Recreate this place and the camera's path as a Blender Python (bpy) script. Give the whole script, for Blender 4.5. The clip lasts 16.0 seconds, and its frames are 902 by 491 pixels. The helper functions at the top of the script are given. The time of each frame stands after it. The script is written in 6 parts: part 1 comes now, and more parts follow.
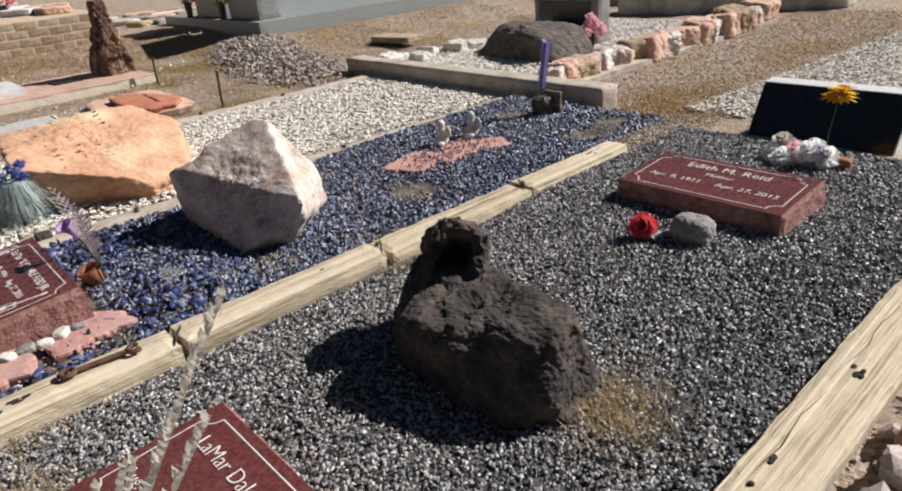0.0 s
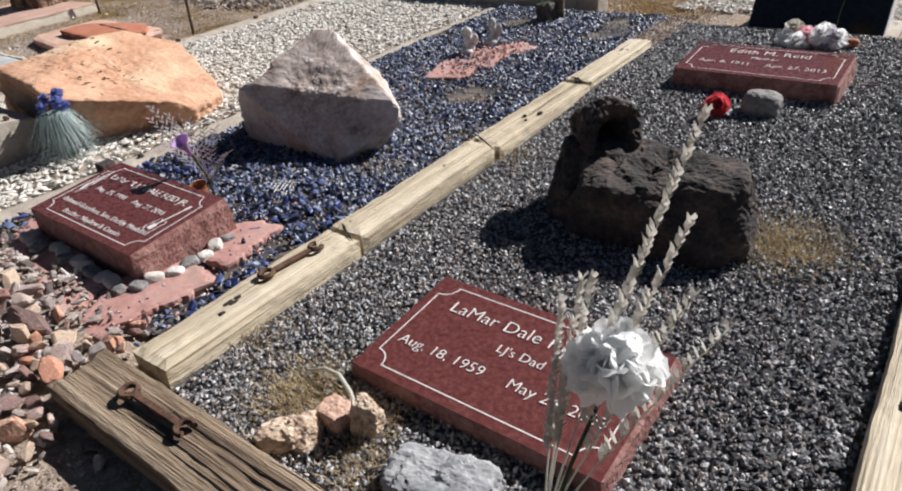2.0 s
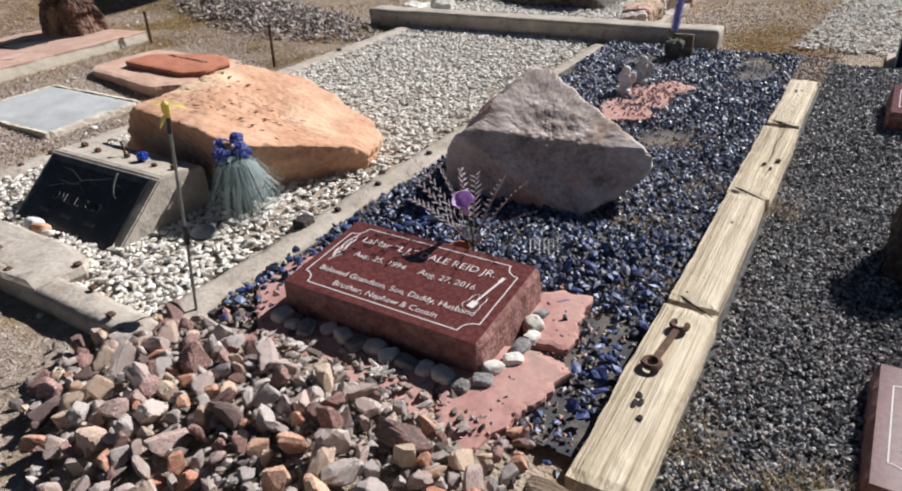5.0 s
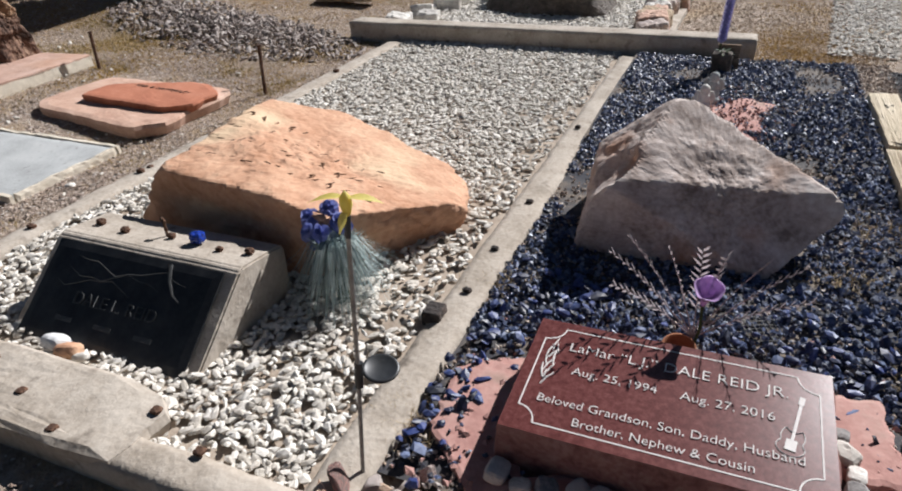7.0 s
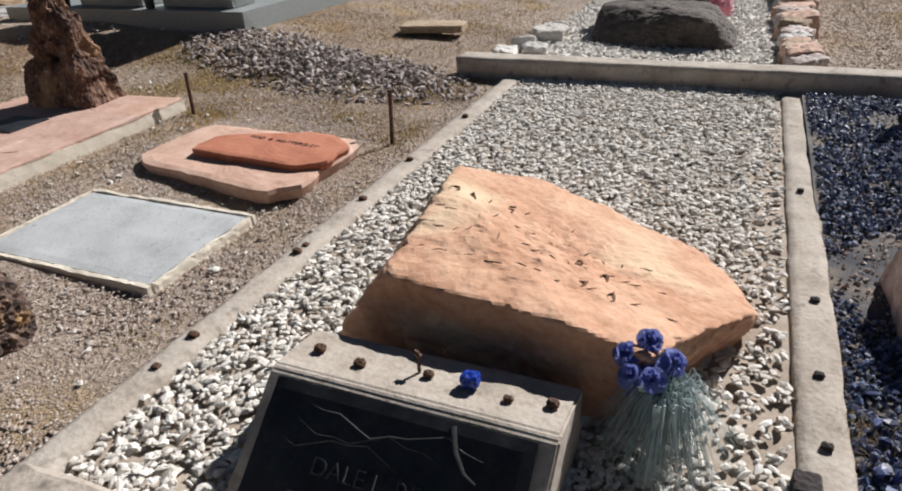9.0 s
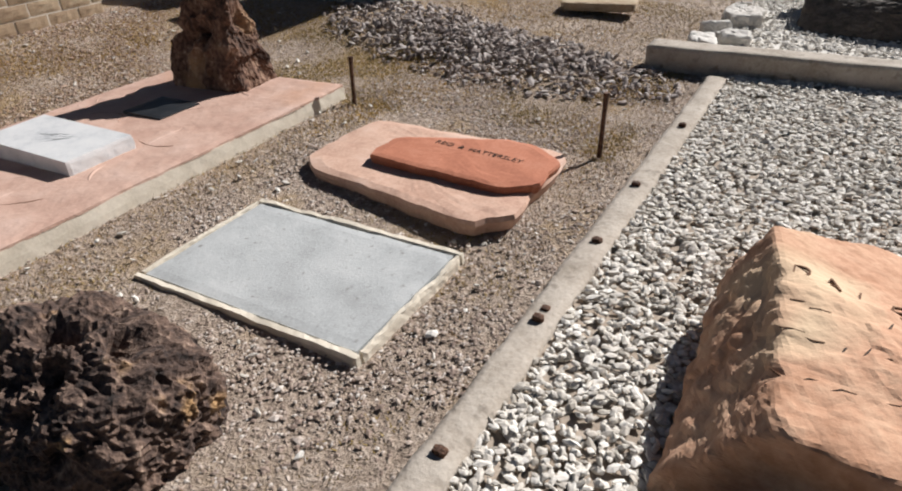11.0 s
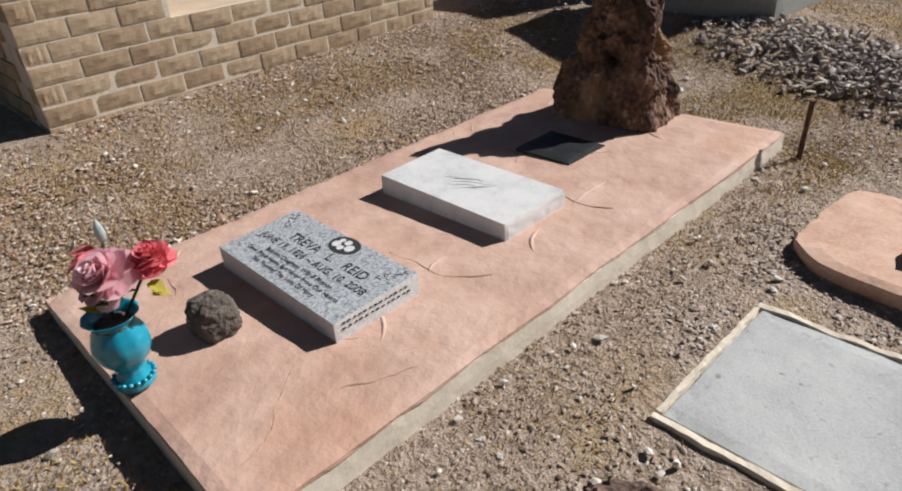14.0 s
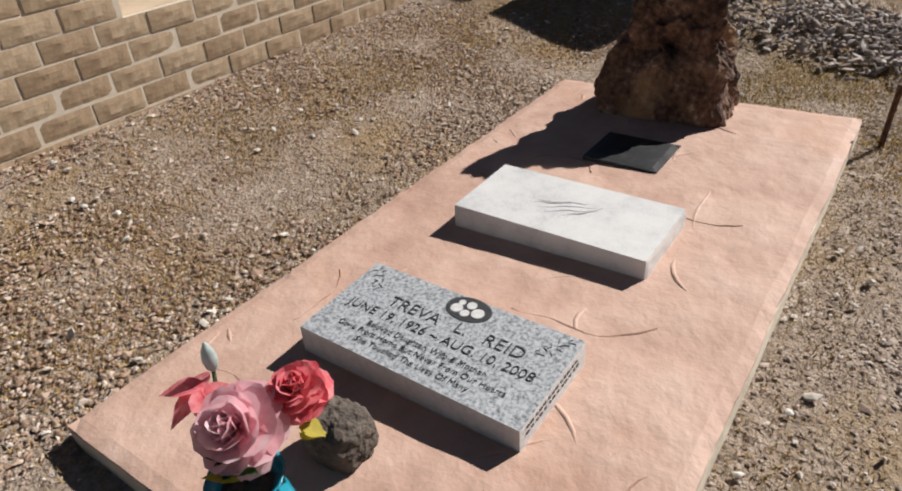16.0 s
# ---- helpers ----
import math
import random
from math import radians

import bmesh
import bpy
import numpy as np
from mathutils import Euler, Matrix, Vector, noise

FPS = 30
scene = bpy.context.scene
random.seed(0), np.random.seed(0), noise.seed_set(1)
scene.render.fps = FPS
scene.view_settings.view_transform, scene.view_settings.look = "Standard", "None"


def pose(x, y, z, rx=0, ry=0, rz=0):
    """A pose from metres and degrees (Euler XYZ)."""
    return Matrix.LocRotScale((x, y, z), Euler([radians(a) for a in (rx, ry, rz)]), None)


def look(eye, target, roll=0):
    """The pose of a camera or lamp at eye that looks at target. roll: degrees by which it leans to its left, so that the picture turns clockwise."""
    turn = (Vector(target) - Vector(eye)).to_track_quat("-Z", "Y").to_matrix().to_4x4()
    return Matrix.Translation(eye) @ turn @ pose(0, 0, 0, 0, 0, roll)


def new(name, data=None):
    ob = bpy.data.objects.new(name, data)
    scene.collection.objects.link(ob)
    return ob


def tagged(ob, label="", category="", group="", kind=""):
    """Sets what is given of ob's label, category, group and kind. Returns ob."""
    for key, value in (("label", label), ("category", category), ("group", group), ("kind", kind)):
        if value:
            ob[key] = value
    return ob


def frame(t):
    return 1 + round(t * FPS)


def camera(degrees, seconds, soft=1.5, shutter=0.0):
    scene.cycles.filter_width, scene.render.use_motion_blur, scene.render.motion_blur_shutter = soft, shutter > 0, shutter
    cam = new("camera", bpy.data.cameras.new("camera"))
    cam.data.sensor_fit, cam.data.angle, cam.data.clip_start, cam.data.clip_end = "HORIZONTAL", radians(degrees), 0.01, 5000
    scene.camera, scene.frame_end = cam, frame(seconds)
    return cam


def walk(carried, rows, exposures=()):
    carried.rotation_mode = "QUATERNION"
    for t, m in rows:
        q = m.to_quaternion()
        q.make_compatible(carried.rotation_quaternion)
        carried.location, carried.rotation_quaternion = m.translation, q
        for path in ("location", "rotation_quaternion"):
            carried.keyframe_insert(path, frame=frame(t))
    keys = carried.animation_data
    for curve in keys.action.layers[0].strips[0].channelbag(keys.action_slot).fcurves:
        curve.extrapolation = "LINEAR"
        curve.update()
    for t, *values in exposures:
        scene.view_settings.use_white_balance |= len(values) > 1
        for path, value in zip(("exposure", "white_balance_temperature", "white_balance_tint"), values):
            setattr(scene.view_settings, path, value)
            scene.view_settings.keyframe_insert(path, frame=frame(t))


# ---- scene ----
cam = camera(68.4, 16.0, soft=2.0)
METRES, EYE, TILT, LEAN, TURN = 7.68, 1.2, 0.0, 0.0, -40.7
ROWS = [
    (0.0, 0.0, 0.0, 0.0, -2.2, -25.27, 4.66),
    (0.5, -0.0292, -0.0123, -0.0008, -1.67, -29.49, 3.79),
    (1.0, -0.0564, -0.0117, -0.0025, -4.18, -28.7, 4.09),
    (1.5, -0.092, -0.0096, -0.0007, -8.57, -31.32, 4.93),
    (2.0, -0.1201, -0.0149, -0.0007, -12.87, -31.74, 4.91),
    (2.5, -0.1469, -0.0182, 0.0004, -16.2, -31.66, 3.87),
    (3.0, -0.1666, -0.0093, -0.0017, -17.45, -31.91, 3.58),
    (3.5, -0.197, 0.0088, 0.003, -16.18, -31.39, 5.37),
    (4.0, -0.2266, 0.0242, 0.0046, -12.28, -29.3, 3.93),
    (6.5, -0.3262, 0.1572, 0.0047, -27.52, -30.78, 2.08),
    (7.0, -0.3404, 0.1896, 0.0049, -26.7, -30.02, 2.43),
    (7.5, -0.3559, 0.2229, 0.0069, -25.43, -30.69, 1.89),
    (8.0, -0.3776, 0.2525, 0.0058, -24.52, -30.4, 0.6),
    (8.5, -0.3944, 0.278, 0.0087, -28.66, -30.3, 2.71),
    (9.0, -0.4023, 0.3102, 0.0087, -26.51, -28.5, 2.82),
    (9.5, -0.4113, 0.3454, 0.0109, -23.83, -28.4, 3.54),
    (12.0, -0.4759, 0.4702, 0.0088, -18.32, -32.04, 1.81),
    (12.5, -0.5035, 0.4888, 0.0134, -18.8, -30.27, 4.43),
    (13.0, -0.5267, 0.5061, 0.0125, -10.7, -30.42, 3.19),
    (13.5, -0.5491, 0.5372, 0.0126, -9.06, -30.9, 4.13),
    (14.0, -0.5679, 0.5559, 0.0131, -3.82, -30.64, 3.79),
    (14.5, -0.5865, 0.5685, 0.0136, -8.53, -30.62, 3.85),
    (15.0, -0.6143, 0.5859, 0.0159, -12.24, -31.4, 4.84),
    (15.5, -0.6302, 0.607, 0.0128, -13.78, -31.29, 3.4),
    (16.0, -0.6473, 0.632, 0.0141, -14.23, -33.41, 3.47),
]
walk(cam, [(t, pose(0, 0, EYE, TILT, LEAN, TURN) @ pose(METRES * x, METRES * y, METRES * z, 90 + pitch, roll, yaw)) for t, x, y, z, yaw, pitch, roll in ROWS],
     [(0.0, 0.51, 6550, 10), (2.0, 0.54, 6300, 10), (4.0, 0.53, 6250, 10), (7.5, 0.46, 6250, 10), (9.5, 0.41, 6350, 10), (13.0, 0.41, 6450, 10), (14.5, 0.36, 6500, 10), (16.0, 0.37, 6700, 10)])
from mathutils import bvhtree

# ---- world, sun ----
SUN_TO = Vector((0.735, -0.305, 0.606)).normalized()
world = bpy.data.worlds.new("world")
scene.world = world
world.use_nodes = True
wn = world.node_tree.nodes
sky = wn.new("ShaderNodeTexSky")
sky.sky_type, sky.sun_disc = "NISHITA", False
sky.sun_elevation = math.asin(SUN_TO.z)
sky.sun_rotation = math.atan2(SUN_TO.x, SUN_TO.y)
sky.altitude, sky.dust_density = 1500, 0.6
wn["Background"].inputs["Strength"].default_value = 0.021
world.node_tree.links.new(sky.outputs[0], wn["Background"].inputs[0])
sun = new("sun", bpy.data.lights.new("sun", "SUN"))
sun.data.energy, sun.data.angle, sun.data.color = 5.2, radians(0.55), (1.0, 0.968, 0.945)
sun.matrix_world = look(SUN_TO * 20, (0, 0, 0))


# ---- materials ----
def material(name, colours, scale=8.0, rough=0.8, bump=0.3, fine=90.0, metal=0.0, spread=0.0, spots=None, island=0.0, stretch=(1, 1, 1), bump_dist=0.004, low=0.3, high=0.7, coat=0.0, thin=0.0):
    """Two scales of noise run through a ramp of colours, with fine relief. spread varies brightness from object to object, island from piece to piece."""
    m = bpy.data.materials.new(name)
    m.use_nodes = True
    nt = m.node_tree
    n, link = nt.nodes, nt.links.new
    bsdf = n["Principled BSDF"]
    coord = n.new("ShaderNodeTexCoord")
    mp = n.new("ShaderNodeMapping")
    mp.inputs["Scale"].default_value = stretch
    link(coord.outputs["Object"], mp.inputs["Vector"])
    big = n.new("ShaderNodeTexNoise")
    big.inputs["Scale"].default_value, big.inputs["Detail"].default_value = scale, 6
    big.inputs["Roughness"].default_value = 0.65
    link(mp.outputs[0], big.inputs["Vector"])
    tiny = n.new("ShaderNodeTexNoise")
    tiny.inputs["Scale"].default_value, tiny.inputs["Detail"].default_value = fine, 4
    link(mp.outputs[0], tiny.inputs["Vector"])
    mix = n.new("ShaderNodeMath")
    mix.operation = "MULTIPLY_ADD"
    mix.inputs[1].default_value = 0.35
    link(tiny.outputs[0], mix.inputs[0])
    sub = n.new("ShaderNodeMath")
    sub.operation = "MULTIPLY_ADD"
    sub.inputs[1].default_value, sub.inputs[2].default_value = 1.0, -0.175
    link(big.outputs[0], sub.inputs[0])
    link(sub.outputs[0], mix.inputs[2])
    value = mix.outputs[0]
    if island:
        geo = n.new("ShaderNodeNewGeometry")
        add = n.new("ShaderNodeMath")
        add.operation = "MULTIPLY_ADD"
        add.inputs[1].default_value = island
        off = n.new("ShaderNodeMath")
        off.operation = "SUBTRACT"
        off.inputs[1].default_value = 0.5
        link(geo.outputs["Random Per Island"], off.inputs[0])
        link(off.outputs[0], add.inputs[0])
        link(value, add.inputs[2])
        value = add.outputs[0]
    if spread:
        info = n.new("ShaderNodeObjectInfo")
        add = n.new("ShaderNodeMath")
        add.operation = "MULTIPLY_ADD"
        add.inputs[1].default_value = spread
        off = n.new("ShaderNodeMath")
        off.operation = "SUBTRACT"
        off.inputs[1].default_value = 0.5
        link(info.outputs["Random"], off.inputs[0])
        link(off.outputs[0], add.inputs[0])
        link(value, add.inputs[2])
        value = add.outputs[0]
    ramp = n.new("ShaderNodeValToRGB")
    e = ramp.color_ramp.elements
    while len(e) < len(colours):
        e.new(0.5)
    for i, c in enumerate(colours):
        e[i].position = low + (high - low) * i / max(1, len(colours) - 1)
        e[i].color = (*c, 1)
    link(value, ramp.inputs[0])
    colour = ramp.outputs[0]
    if spots:
        tint, size, amount = spots
        vor = n.new("ShaderNodeTexNoise")
        vor.inputs["Scale"].default_value, vor.inputs["Detail"].default_value = size, 3
        link(coord.outputs["Object"], vor.inputs["Vector"])
        gate = n.new("ShaderNodeMapRange")
        gate.inputs["From Min"].default_value, gate.inputs["From Max"].default_value = 0.62 - amount, 0.80 - amount
        link(vor.outputs[0], gate.inputs[0])
        blend = n.new("ShaderNodeMix")
        blend.data_type = "RGBA"
        link(gate.outputs[0], blend.inputs["Factor"])
        link(colour, blend.inputs["A"])
        blend.inputs["B"].default_value = (*tint, 1)
        colour = blend.outputs["Result"]
    link(colour, bsdf.inputs["Base Color"])
    bsdf.inputs["Roughness"].default_value = rough
    if thin:
        leafy = n.new("ShaderNodeBsdfTranslucent")
        both = n.new("ShaderNodeMixShader")
        both.inputs[0].default_value = thin
        link(colour, leafy.inputs["Color"])
        link(bsdf.outputs[0], both.inputs[1])
        link(leafy.outputs[0], both.inputs[2])
        link(both.outputs[0], n["Material Output"].inputs["Surface"])
    bsdf.inputs["Metallic"].default_value = metal
    bsdf.inputs["Coat Weight"].default_value = coat
    if bump:
        b = n.new("ShaderNodeBump")
        b.inputs["Strength"].default_value, b.inputs["Distance"].default_value = bump, bump_dist
        link(mix.outputs[0], b.inputs["Height"])
        link(b.outputs[0], bsdf.inputs["Normal"])
    return m


DIRT = material("dirt", [(0.20, 0.15, 0.112), (0.35, 0.272, 0.208), (0.47, 0.385, 0.315)], 26, 0.95, 1.0, 110, bump_dist=0.03, spots=((0.35, 0.24, 0.12), 1.7, 0.08))
DARKBED = material("dark_bed", [(0.03, 0.03, 0.031), (0.10, 0.094, 0.09)], 30, 0.9, 0.6, 190)
BLUEBED = material("blue_bed", [(0.014, 0.016, 0.026), (0.06, 0.056, 0.058), (0.20, 0.155, 0.11)], 5, 0.9, 0.6, 150)
PALEBED = material("pale_bed", [(0.25, 0.195, 0.145), (0.44, 0.37, 0.30)], 7, 0.95, 0.6, 120)
BLACKGRIT = material("black_grit", [(0.022, 0.022, 0.025), (0.080, 0.080, 0.086), (0.17, 0.168, 0.174), (0.29, 0.285, 0.288), (0.43, 0.415, 0.41)], 30, 0.5, 0.2, 300, island=0.95, low=0.05, high=0.90)
BLUEGRIT = material("blue_glass", [(0.013, 0.015, 0.026), (0.032, 0.042, 0.082), (0.060, 0.085, 0.175), (0.13, 0.16, 0.25), (0.29, 0.31, 0.35)], 30, 0.5, 0.1, 300, island=0.95, low=0.06, high=1.0)
WHITEGRIT = material("white_gravel", [(0.40, 0.36, 0.305), (0.62, 0.575, 0.51), (0.76, 0.725, 0.665)], 30, 0.92, 0.2, 200, island=0.6, low=0.15, high=0.82)
TANGRIT = material("tan_gravel", [(0.21, 0.15, 0.118), (0.345, 0.265, 0.215), (0.45, 0.37, 0.312), (0.64, 0.585, 0.53)], 20, 0.95, 0.3, 200, island=0.8, low=0.1, high=0.95)
BROWNGRIT = material("brown_gravel", [(0.19, 0.115, 0.078), (0.315, 0.21, 0.148), (0.42, 0.31, 0.235), (0.62, 0.54, 0.47)], 20, 0.95, 0.3, 200, island=0.8, low=0.1, high=0.95)
PATHGRIT = material("pale_tan_gravel", [(0.27, 0.19, 0.13), (0.40, 0.30, 0.215), (0.50, 0.41, 0.32)], 20, 0.95, 0.3, 200, island=0.7, low=0.15, high=0.9)
GOLDGRASS = material("golden_dry_moss", [(0.31, 0.185, 0.05), (0.44, 0.275, 0.08), (0.53, 0.37, 0.14)], 20, 0.9, 0, island=0.7, low=0.2, high=0.8, thin=0.3)
GREYGRIT = material("grey_gravel", [(0.16, 0.125, 0.11), (0.32, 0.27, 0.24), (0.52, 0.46, 0.42)], 20, 0.9, 0.3, 200, island=0.7, low=0.15, high=0.85)
PALEGRIT = material("pale_grit", [(0.085, 0.068, 0.06), (0.25, 0.205, 0.18), (0.47, 0.415, 0.375)], 20, 0.9, 0.2, 200, island=0.8, low=0.12, high=0.88)
DRYGRASS = material("dry_grass", [(0.22, 0.13, 0.055), (0.36, 0.228, 0.10), (0.46, 0.325, 0.165)], 20, 0.9, 0, island=0.7, low=0.2, high=0.8, thin=0.25)
CONCRETE = material("concrete", [(0.28, 0.235, 0.185), (0.40, 0.345, 0.285), (0.48, 0.425, 0.36)], 6, 0.95, 0.7, 60, bump_dist=0.012, spots=((0.17, 0.14, 0.11), 16, 0.02))
GREYCON = material("grey_concrete", [(0.31, 0.315, 0.31), (0.40, 0.41, 0.405), (0.47, 0.475, 0.465)], 4, 0.9, 0.6, 120, bump_dist=0.006, spots=((0.20, 0.19, 0.175), 34, -0.01))
PINKSLAB = material("pink_stamped_concrete", [(0.41, 0.25, 0.19), (0.50, 0.33, 0.258), (0.58, 0.41, 0.335)], 2.6, 0.72, 0.5, 9, bump_dist=0.035, spots=((0.47, 0.27, 0.18), 2.2, 0.05))
SLABSIDE = material("cast_concrete_side", [(0.55, 0.485, 0.385), (0.70, 0.63, 0.52)], 9, 0.95, 0.6, 80)
BLOCK = material("split_face_block", [(0.25, 0.17, 0.105), (0.345, 0.25, 0.16), (0.43, 0.335, 0.23)], 12, 0.95, 0.6, 60, spread=0.22, bump_dist=0.006)
MORTAR = material("pale_joint", [(0.52, 0.45, 0.36), (0.62, 0.55, 0.46)], 20, 0.95, 0.4)
GRANITE = material("red_granite", [(0.075, 0.020, 0.018), (0.12, 0.036, 0.032), (0.17, 0.062, 0.056)], 70, 0.24, 0.03, 400)
GRANITE_ROUGH = material("rough_red_granite", [(0.16, 0.06, 0.05), (0.27, 0.125, 0.105), (0.36, 0.20, 0.17)], 22, 0.85, 1.0, 90, bump_dist=0.012)
GREYGRANITE = material("speckled_grey_granite", [(0.10, 0.11, 0.12), (0.34, 0.36, 0.38), (0.50, 0.52, 0.54)], 110, 0.4, 0.05, 400, low=0.35, high=0.62)
PALEGRANITE = material("pale_granite_side", [(0.50, 0.50, 0.50), (0.66, 0.66, 0.65)], 60, 0.7, 0.4, 200)
MARBLE = material("white_marble", [(0.46, 0.47, 0.475), (0.60, 0.60, 0.595), (0.66, 0.655, 0.64)], 9, 0.5, 0.3, 120)
MARBLEVEIN = material("grey_vein", [(0.30, 0.32, 0.33), (0.6, 0.61, 0.61)], 30, 0.5, 0)
INK = material("engraved_white", [(0.62, 0.58, 0.55), (0.74, 0.70, 0.67)], 60, 0.8, 0)
DARKINK = material("engraved_black", [(0.02, 0.022, 0.025), (0.04, 0.042, 0.045)], 60, 0.6, 0)
BRONZE = material("dark_bronze", [(0.010, 0.011, 0.013), (0.022, 0.024, 0.027), (0.04, 0.04, 0.042)], 9, 0.5, 0.3, 60, metal=0.3)
BRONZE_UP = material("worn_bronze_relief", [(0.045, 0.047, 0.05), (0.095, 0.095, 0.092)], 30, 0.5, 0.2, metal=0.4)
BLACKSTONE = material("black_polished_granite", [(0.010, 0.013, 0.017), (0.022, 0.025, 0.030)], 40, 0.2, 0)
SANDSTONE = material("orange_sandstone", [(0.40, 0.205, 0.115), (0.51, 0.29, 0.18), (0.59, 0.37, 0.24)], 5, 0.92, 0.6, 40, bump_dist=0.012, spots=((0.62, 0.46, 0.30), 2.2, 0.08))
PINKROCK = material("pink_grey_quartzite", [(0.24, 0.18, 0.15), (0.43, 0.345, 0.30), (0.57, 0.485, 0.44), (0.70, 0.635, 0.59)], 9, 0.85, 0.42, 70, bump_dist=0.008, spots=((0.50, 0.27, 0.16), 3.2, 0.045), low=0.30, high=0.70)
LAVA = material("black_lava_rock", [(0.014, 0.012, 0.012), (0.045, 0.036, 0.032), (0.115, 0.083, 0.066)], 9, 0.95, 1.0, 60, bump_dist=0.012, spots=((0.16, 0.11, 0.085), 5, 0.0))
BASALT = material("dark_brown_basalt", [(0.042, 0.033, 0.027), (0.092, 0.074, 0.060), (0.155, 0.127, 0.104)], 14, 0.92, 1.0, 70, bump_dist=0.012)
BURL = material("brown_tufa_rock", [(0.018, 0.012, 0.010), (0.07, 0.043, 0.032), (0.17, 0.11, 0.08), (0.42, 0.31, 0.23)], 14, 0.95, 1.0, 70, bump_dist=0.02, low=0.32, high=0.74, spots=((0.42, 0.24, 0.08), 7, 0.0))
FIELDSTONE = material("grey_fieldstone", [(0.13, 0.12, 0.115), (0.24, 0.225, 0.215), (0.33, 0.31, 0.30)], 8, 0.9, 0.8, 60, bump_dist=0.01)
REDSTONE = material("red_sandstone", [(0.33, 0.115, 0.062), (0.42, 0.155, 0.085), (0.48, 0.20, 0.12)], 6, 0.92, 0.4, 80)
PINKSTONE = material("pink_flagstone", [(0.42, 0.25, 0.18), (0.54, 0.35, 0.26), (0.60, 0.42, 0.33)], 5, 0.92, 0.6, 70, bump_dist=0.006)
PINKGRIT = material("pink_crushed_stone", [(0.29, 0.15, 0.13), (0.39, 0.22, 0.19), (0.48, 0.31, 0.27)], 12, 0.95, 0.5, 70, bump_dist=0.008)
PINKFLAG = material("worn_pink_sandstone", [(0.33, 0.165, 0.14), (0.43, 0.235, 0.20), (0.50, 0.31, 0.265)], 9, 0.93, 0.5, 60, bump_dist=0.005, spots=((0.30, 0.20, 0.16), 9, 0.0))
SLABSEAM = material("stamped_seam", [(0.27, 0.15, 0.10), (0.40, 0.24, 0.17)], 20, 0.9, 0)
TUFA = material("tan_tufa_rock", [(0.02, 0.011, 0.008), (0.085, 0.043, 0.027), (0.20, 0.115, 0.075), (0.46, 0.34, 0.24)], 5, 0.95, 0.9, 40, bump_dist=0.015, low=0.3, high=0.74, spots=((0.40, 0.24, 0.12), 3.2, 0.05))
FARWHITE = material("far_white_gravel_bed", [(0.50, 0.47, 0.42), (0.66, 0.63, 0.58)], 20, 0.95, 0.6, 120)
# Dark brown standing in for the shade inside the boulder's carved grooves.
CARVED_SHADE = material("carved_sandstone_shadow", [(0.13, 0.065, 0.035), (0.22, 0.12, 0.065)], 20, 0.95, 0)
PILE = material("mixed_pink_grey_stone", [(0.15, 0.115, 0.105), (0.34, 0.16, 0.13), (0.48, 0.385, 0.34), (0.34, 0.30, 0.285), (0.56, 0.495, 0.45), (0.45, 0.30, 0.25), (0.66, 0.54, 0.39), (0.50, 0.22, 0.14)], 7, 0.9, 0.6, 60, spread=1.1, low=0.0, high=1.0, bump_dist=0.007)
WHITEROCK = material("white_stone", [(0.48, 0.44, 0.39), (0.66, 0.63, 0.58)], 9, 0.85, 0.5, 60, spread=0.3)
TIMBER = material("weathered_pale_timber", [(0.21, 0.15, 0.09), (0.44, 0.355, 0.24), (0.59, 0.495, 0.355), (0.68, 0.585, 0.44)], 16, 0.92, 1.0, 75, stretch=(0.05, 1.8, 1.8), bump_dist=0.016, low=0.27, high=0.68)
OLDTIE = material("old_brown_timber", [(0.045, 0.030, 0.020), (0.16, 0.11, 0.07), (0.29, 0.215, 0.145), (0.40, 0.32, 0.23)], 18, 0.92, 1.0, 80, stretch=(2.2, 0.06, 2.2), bump_dist=0.018)
CRACK = material("dark_crack", [(0.012, 0.009, 0.007), (0.035, 0.025, 0.018)], 20, 0.95, 0)
RUST = material("rusty_iron", [(0.035, 0.018, 0.011), (0.10, 0.05, 0.03), (0.16, 0.085, 0.05)], 30, 0.85, 0.5, 120, metal=0.2)
STEEL = material("dull_steel_rod", [(0.20, 0.19, 0.18), (0.34, 0.33, 0.31)], 30, 0.5, 0, metal=0.7)
PLASTIC = material("black_plastic", [(0.015, 0.016, 0.018), (0.03, 0.032, 0.035)], 20, 0.4, 0)
TURQ = material("turquoise_glaze", [(0.008, 0.20, 0.29), (0.012, 0.29, 0.40)], 6, 0.28, 0.1, 60, coat=0.3)
TERRA = material("terracotta", [(0.22, 0.08, 0.035), (0.34, 0.14, 0.065)], 12, 0.9, 0.4)
PORCELAIN = material("matt_white_figurine", [(0.58, 0.54, 0.50), (0.70, 0.67, 0.63)], 12, 0.7, 0.2)
WHITEPETAL = material("white_silk", [(0.93, 0.93, 0.92), (0.97, 0.97, 0.965)], 12, 0.8, 0, thin=0.5)
PINKPETAL = material("pink_silk", [(0.86, 0.46, 0.52), (0.94, 0.74, 0.77)], 30, 0.75, 0, thin=0.45)
HOTPETAL = material("coral_pink_silk", [(0.74, 0.09, 0.13), (0.88, 0.38, 0.40)], 30, 0.75, 0, thin=0.45)
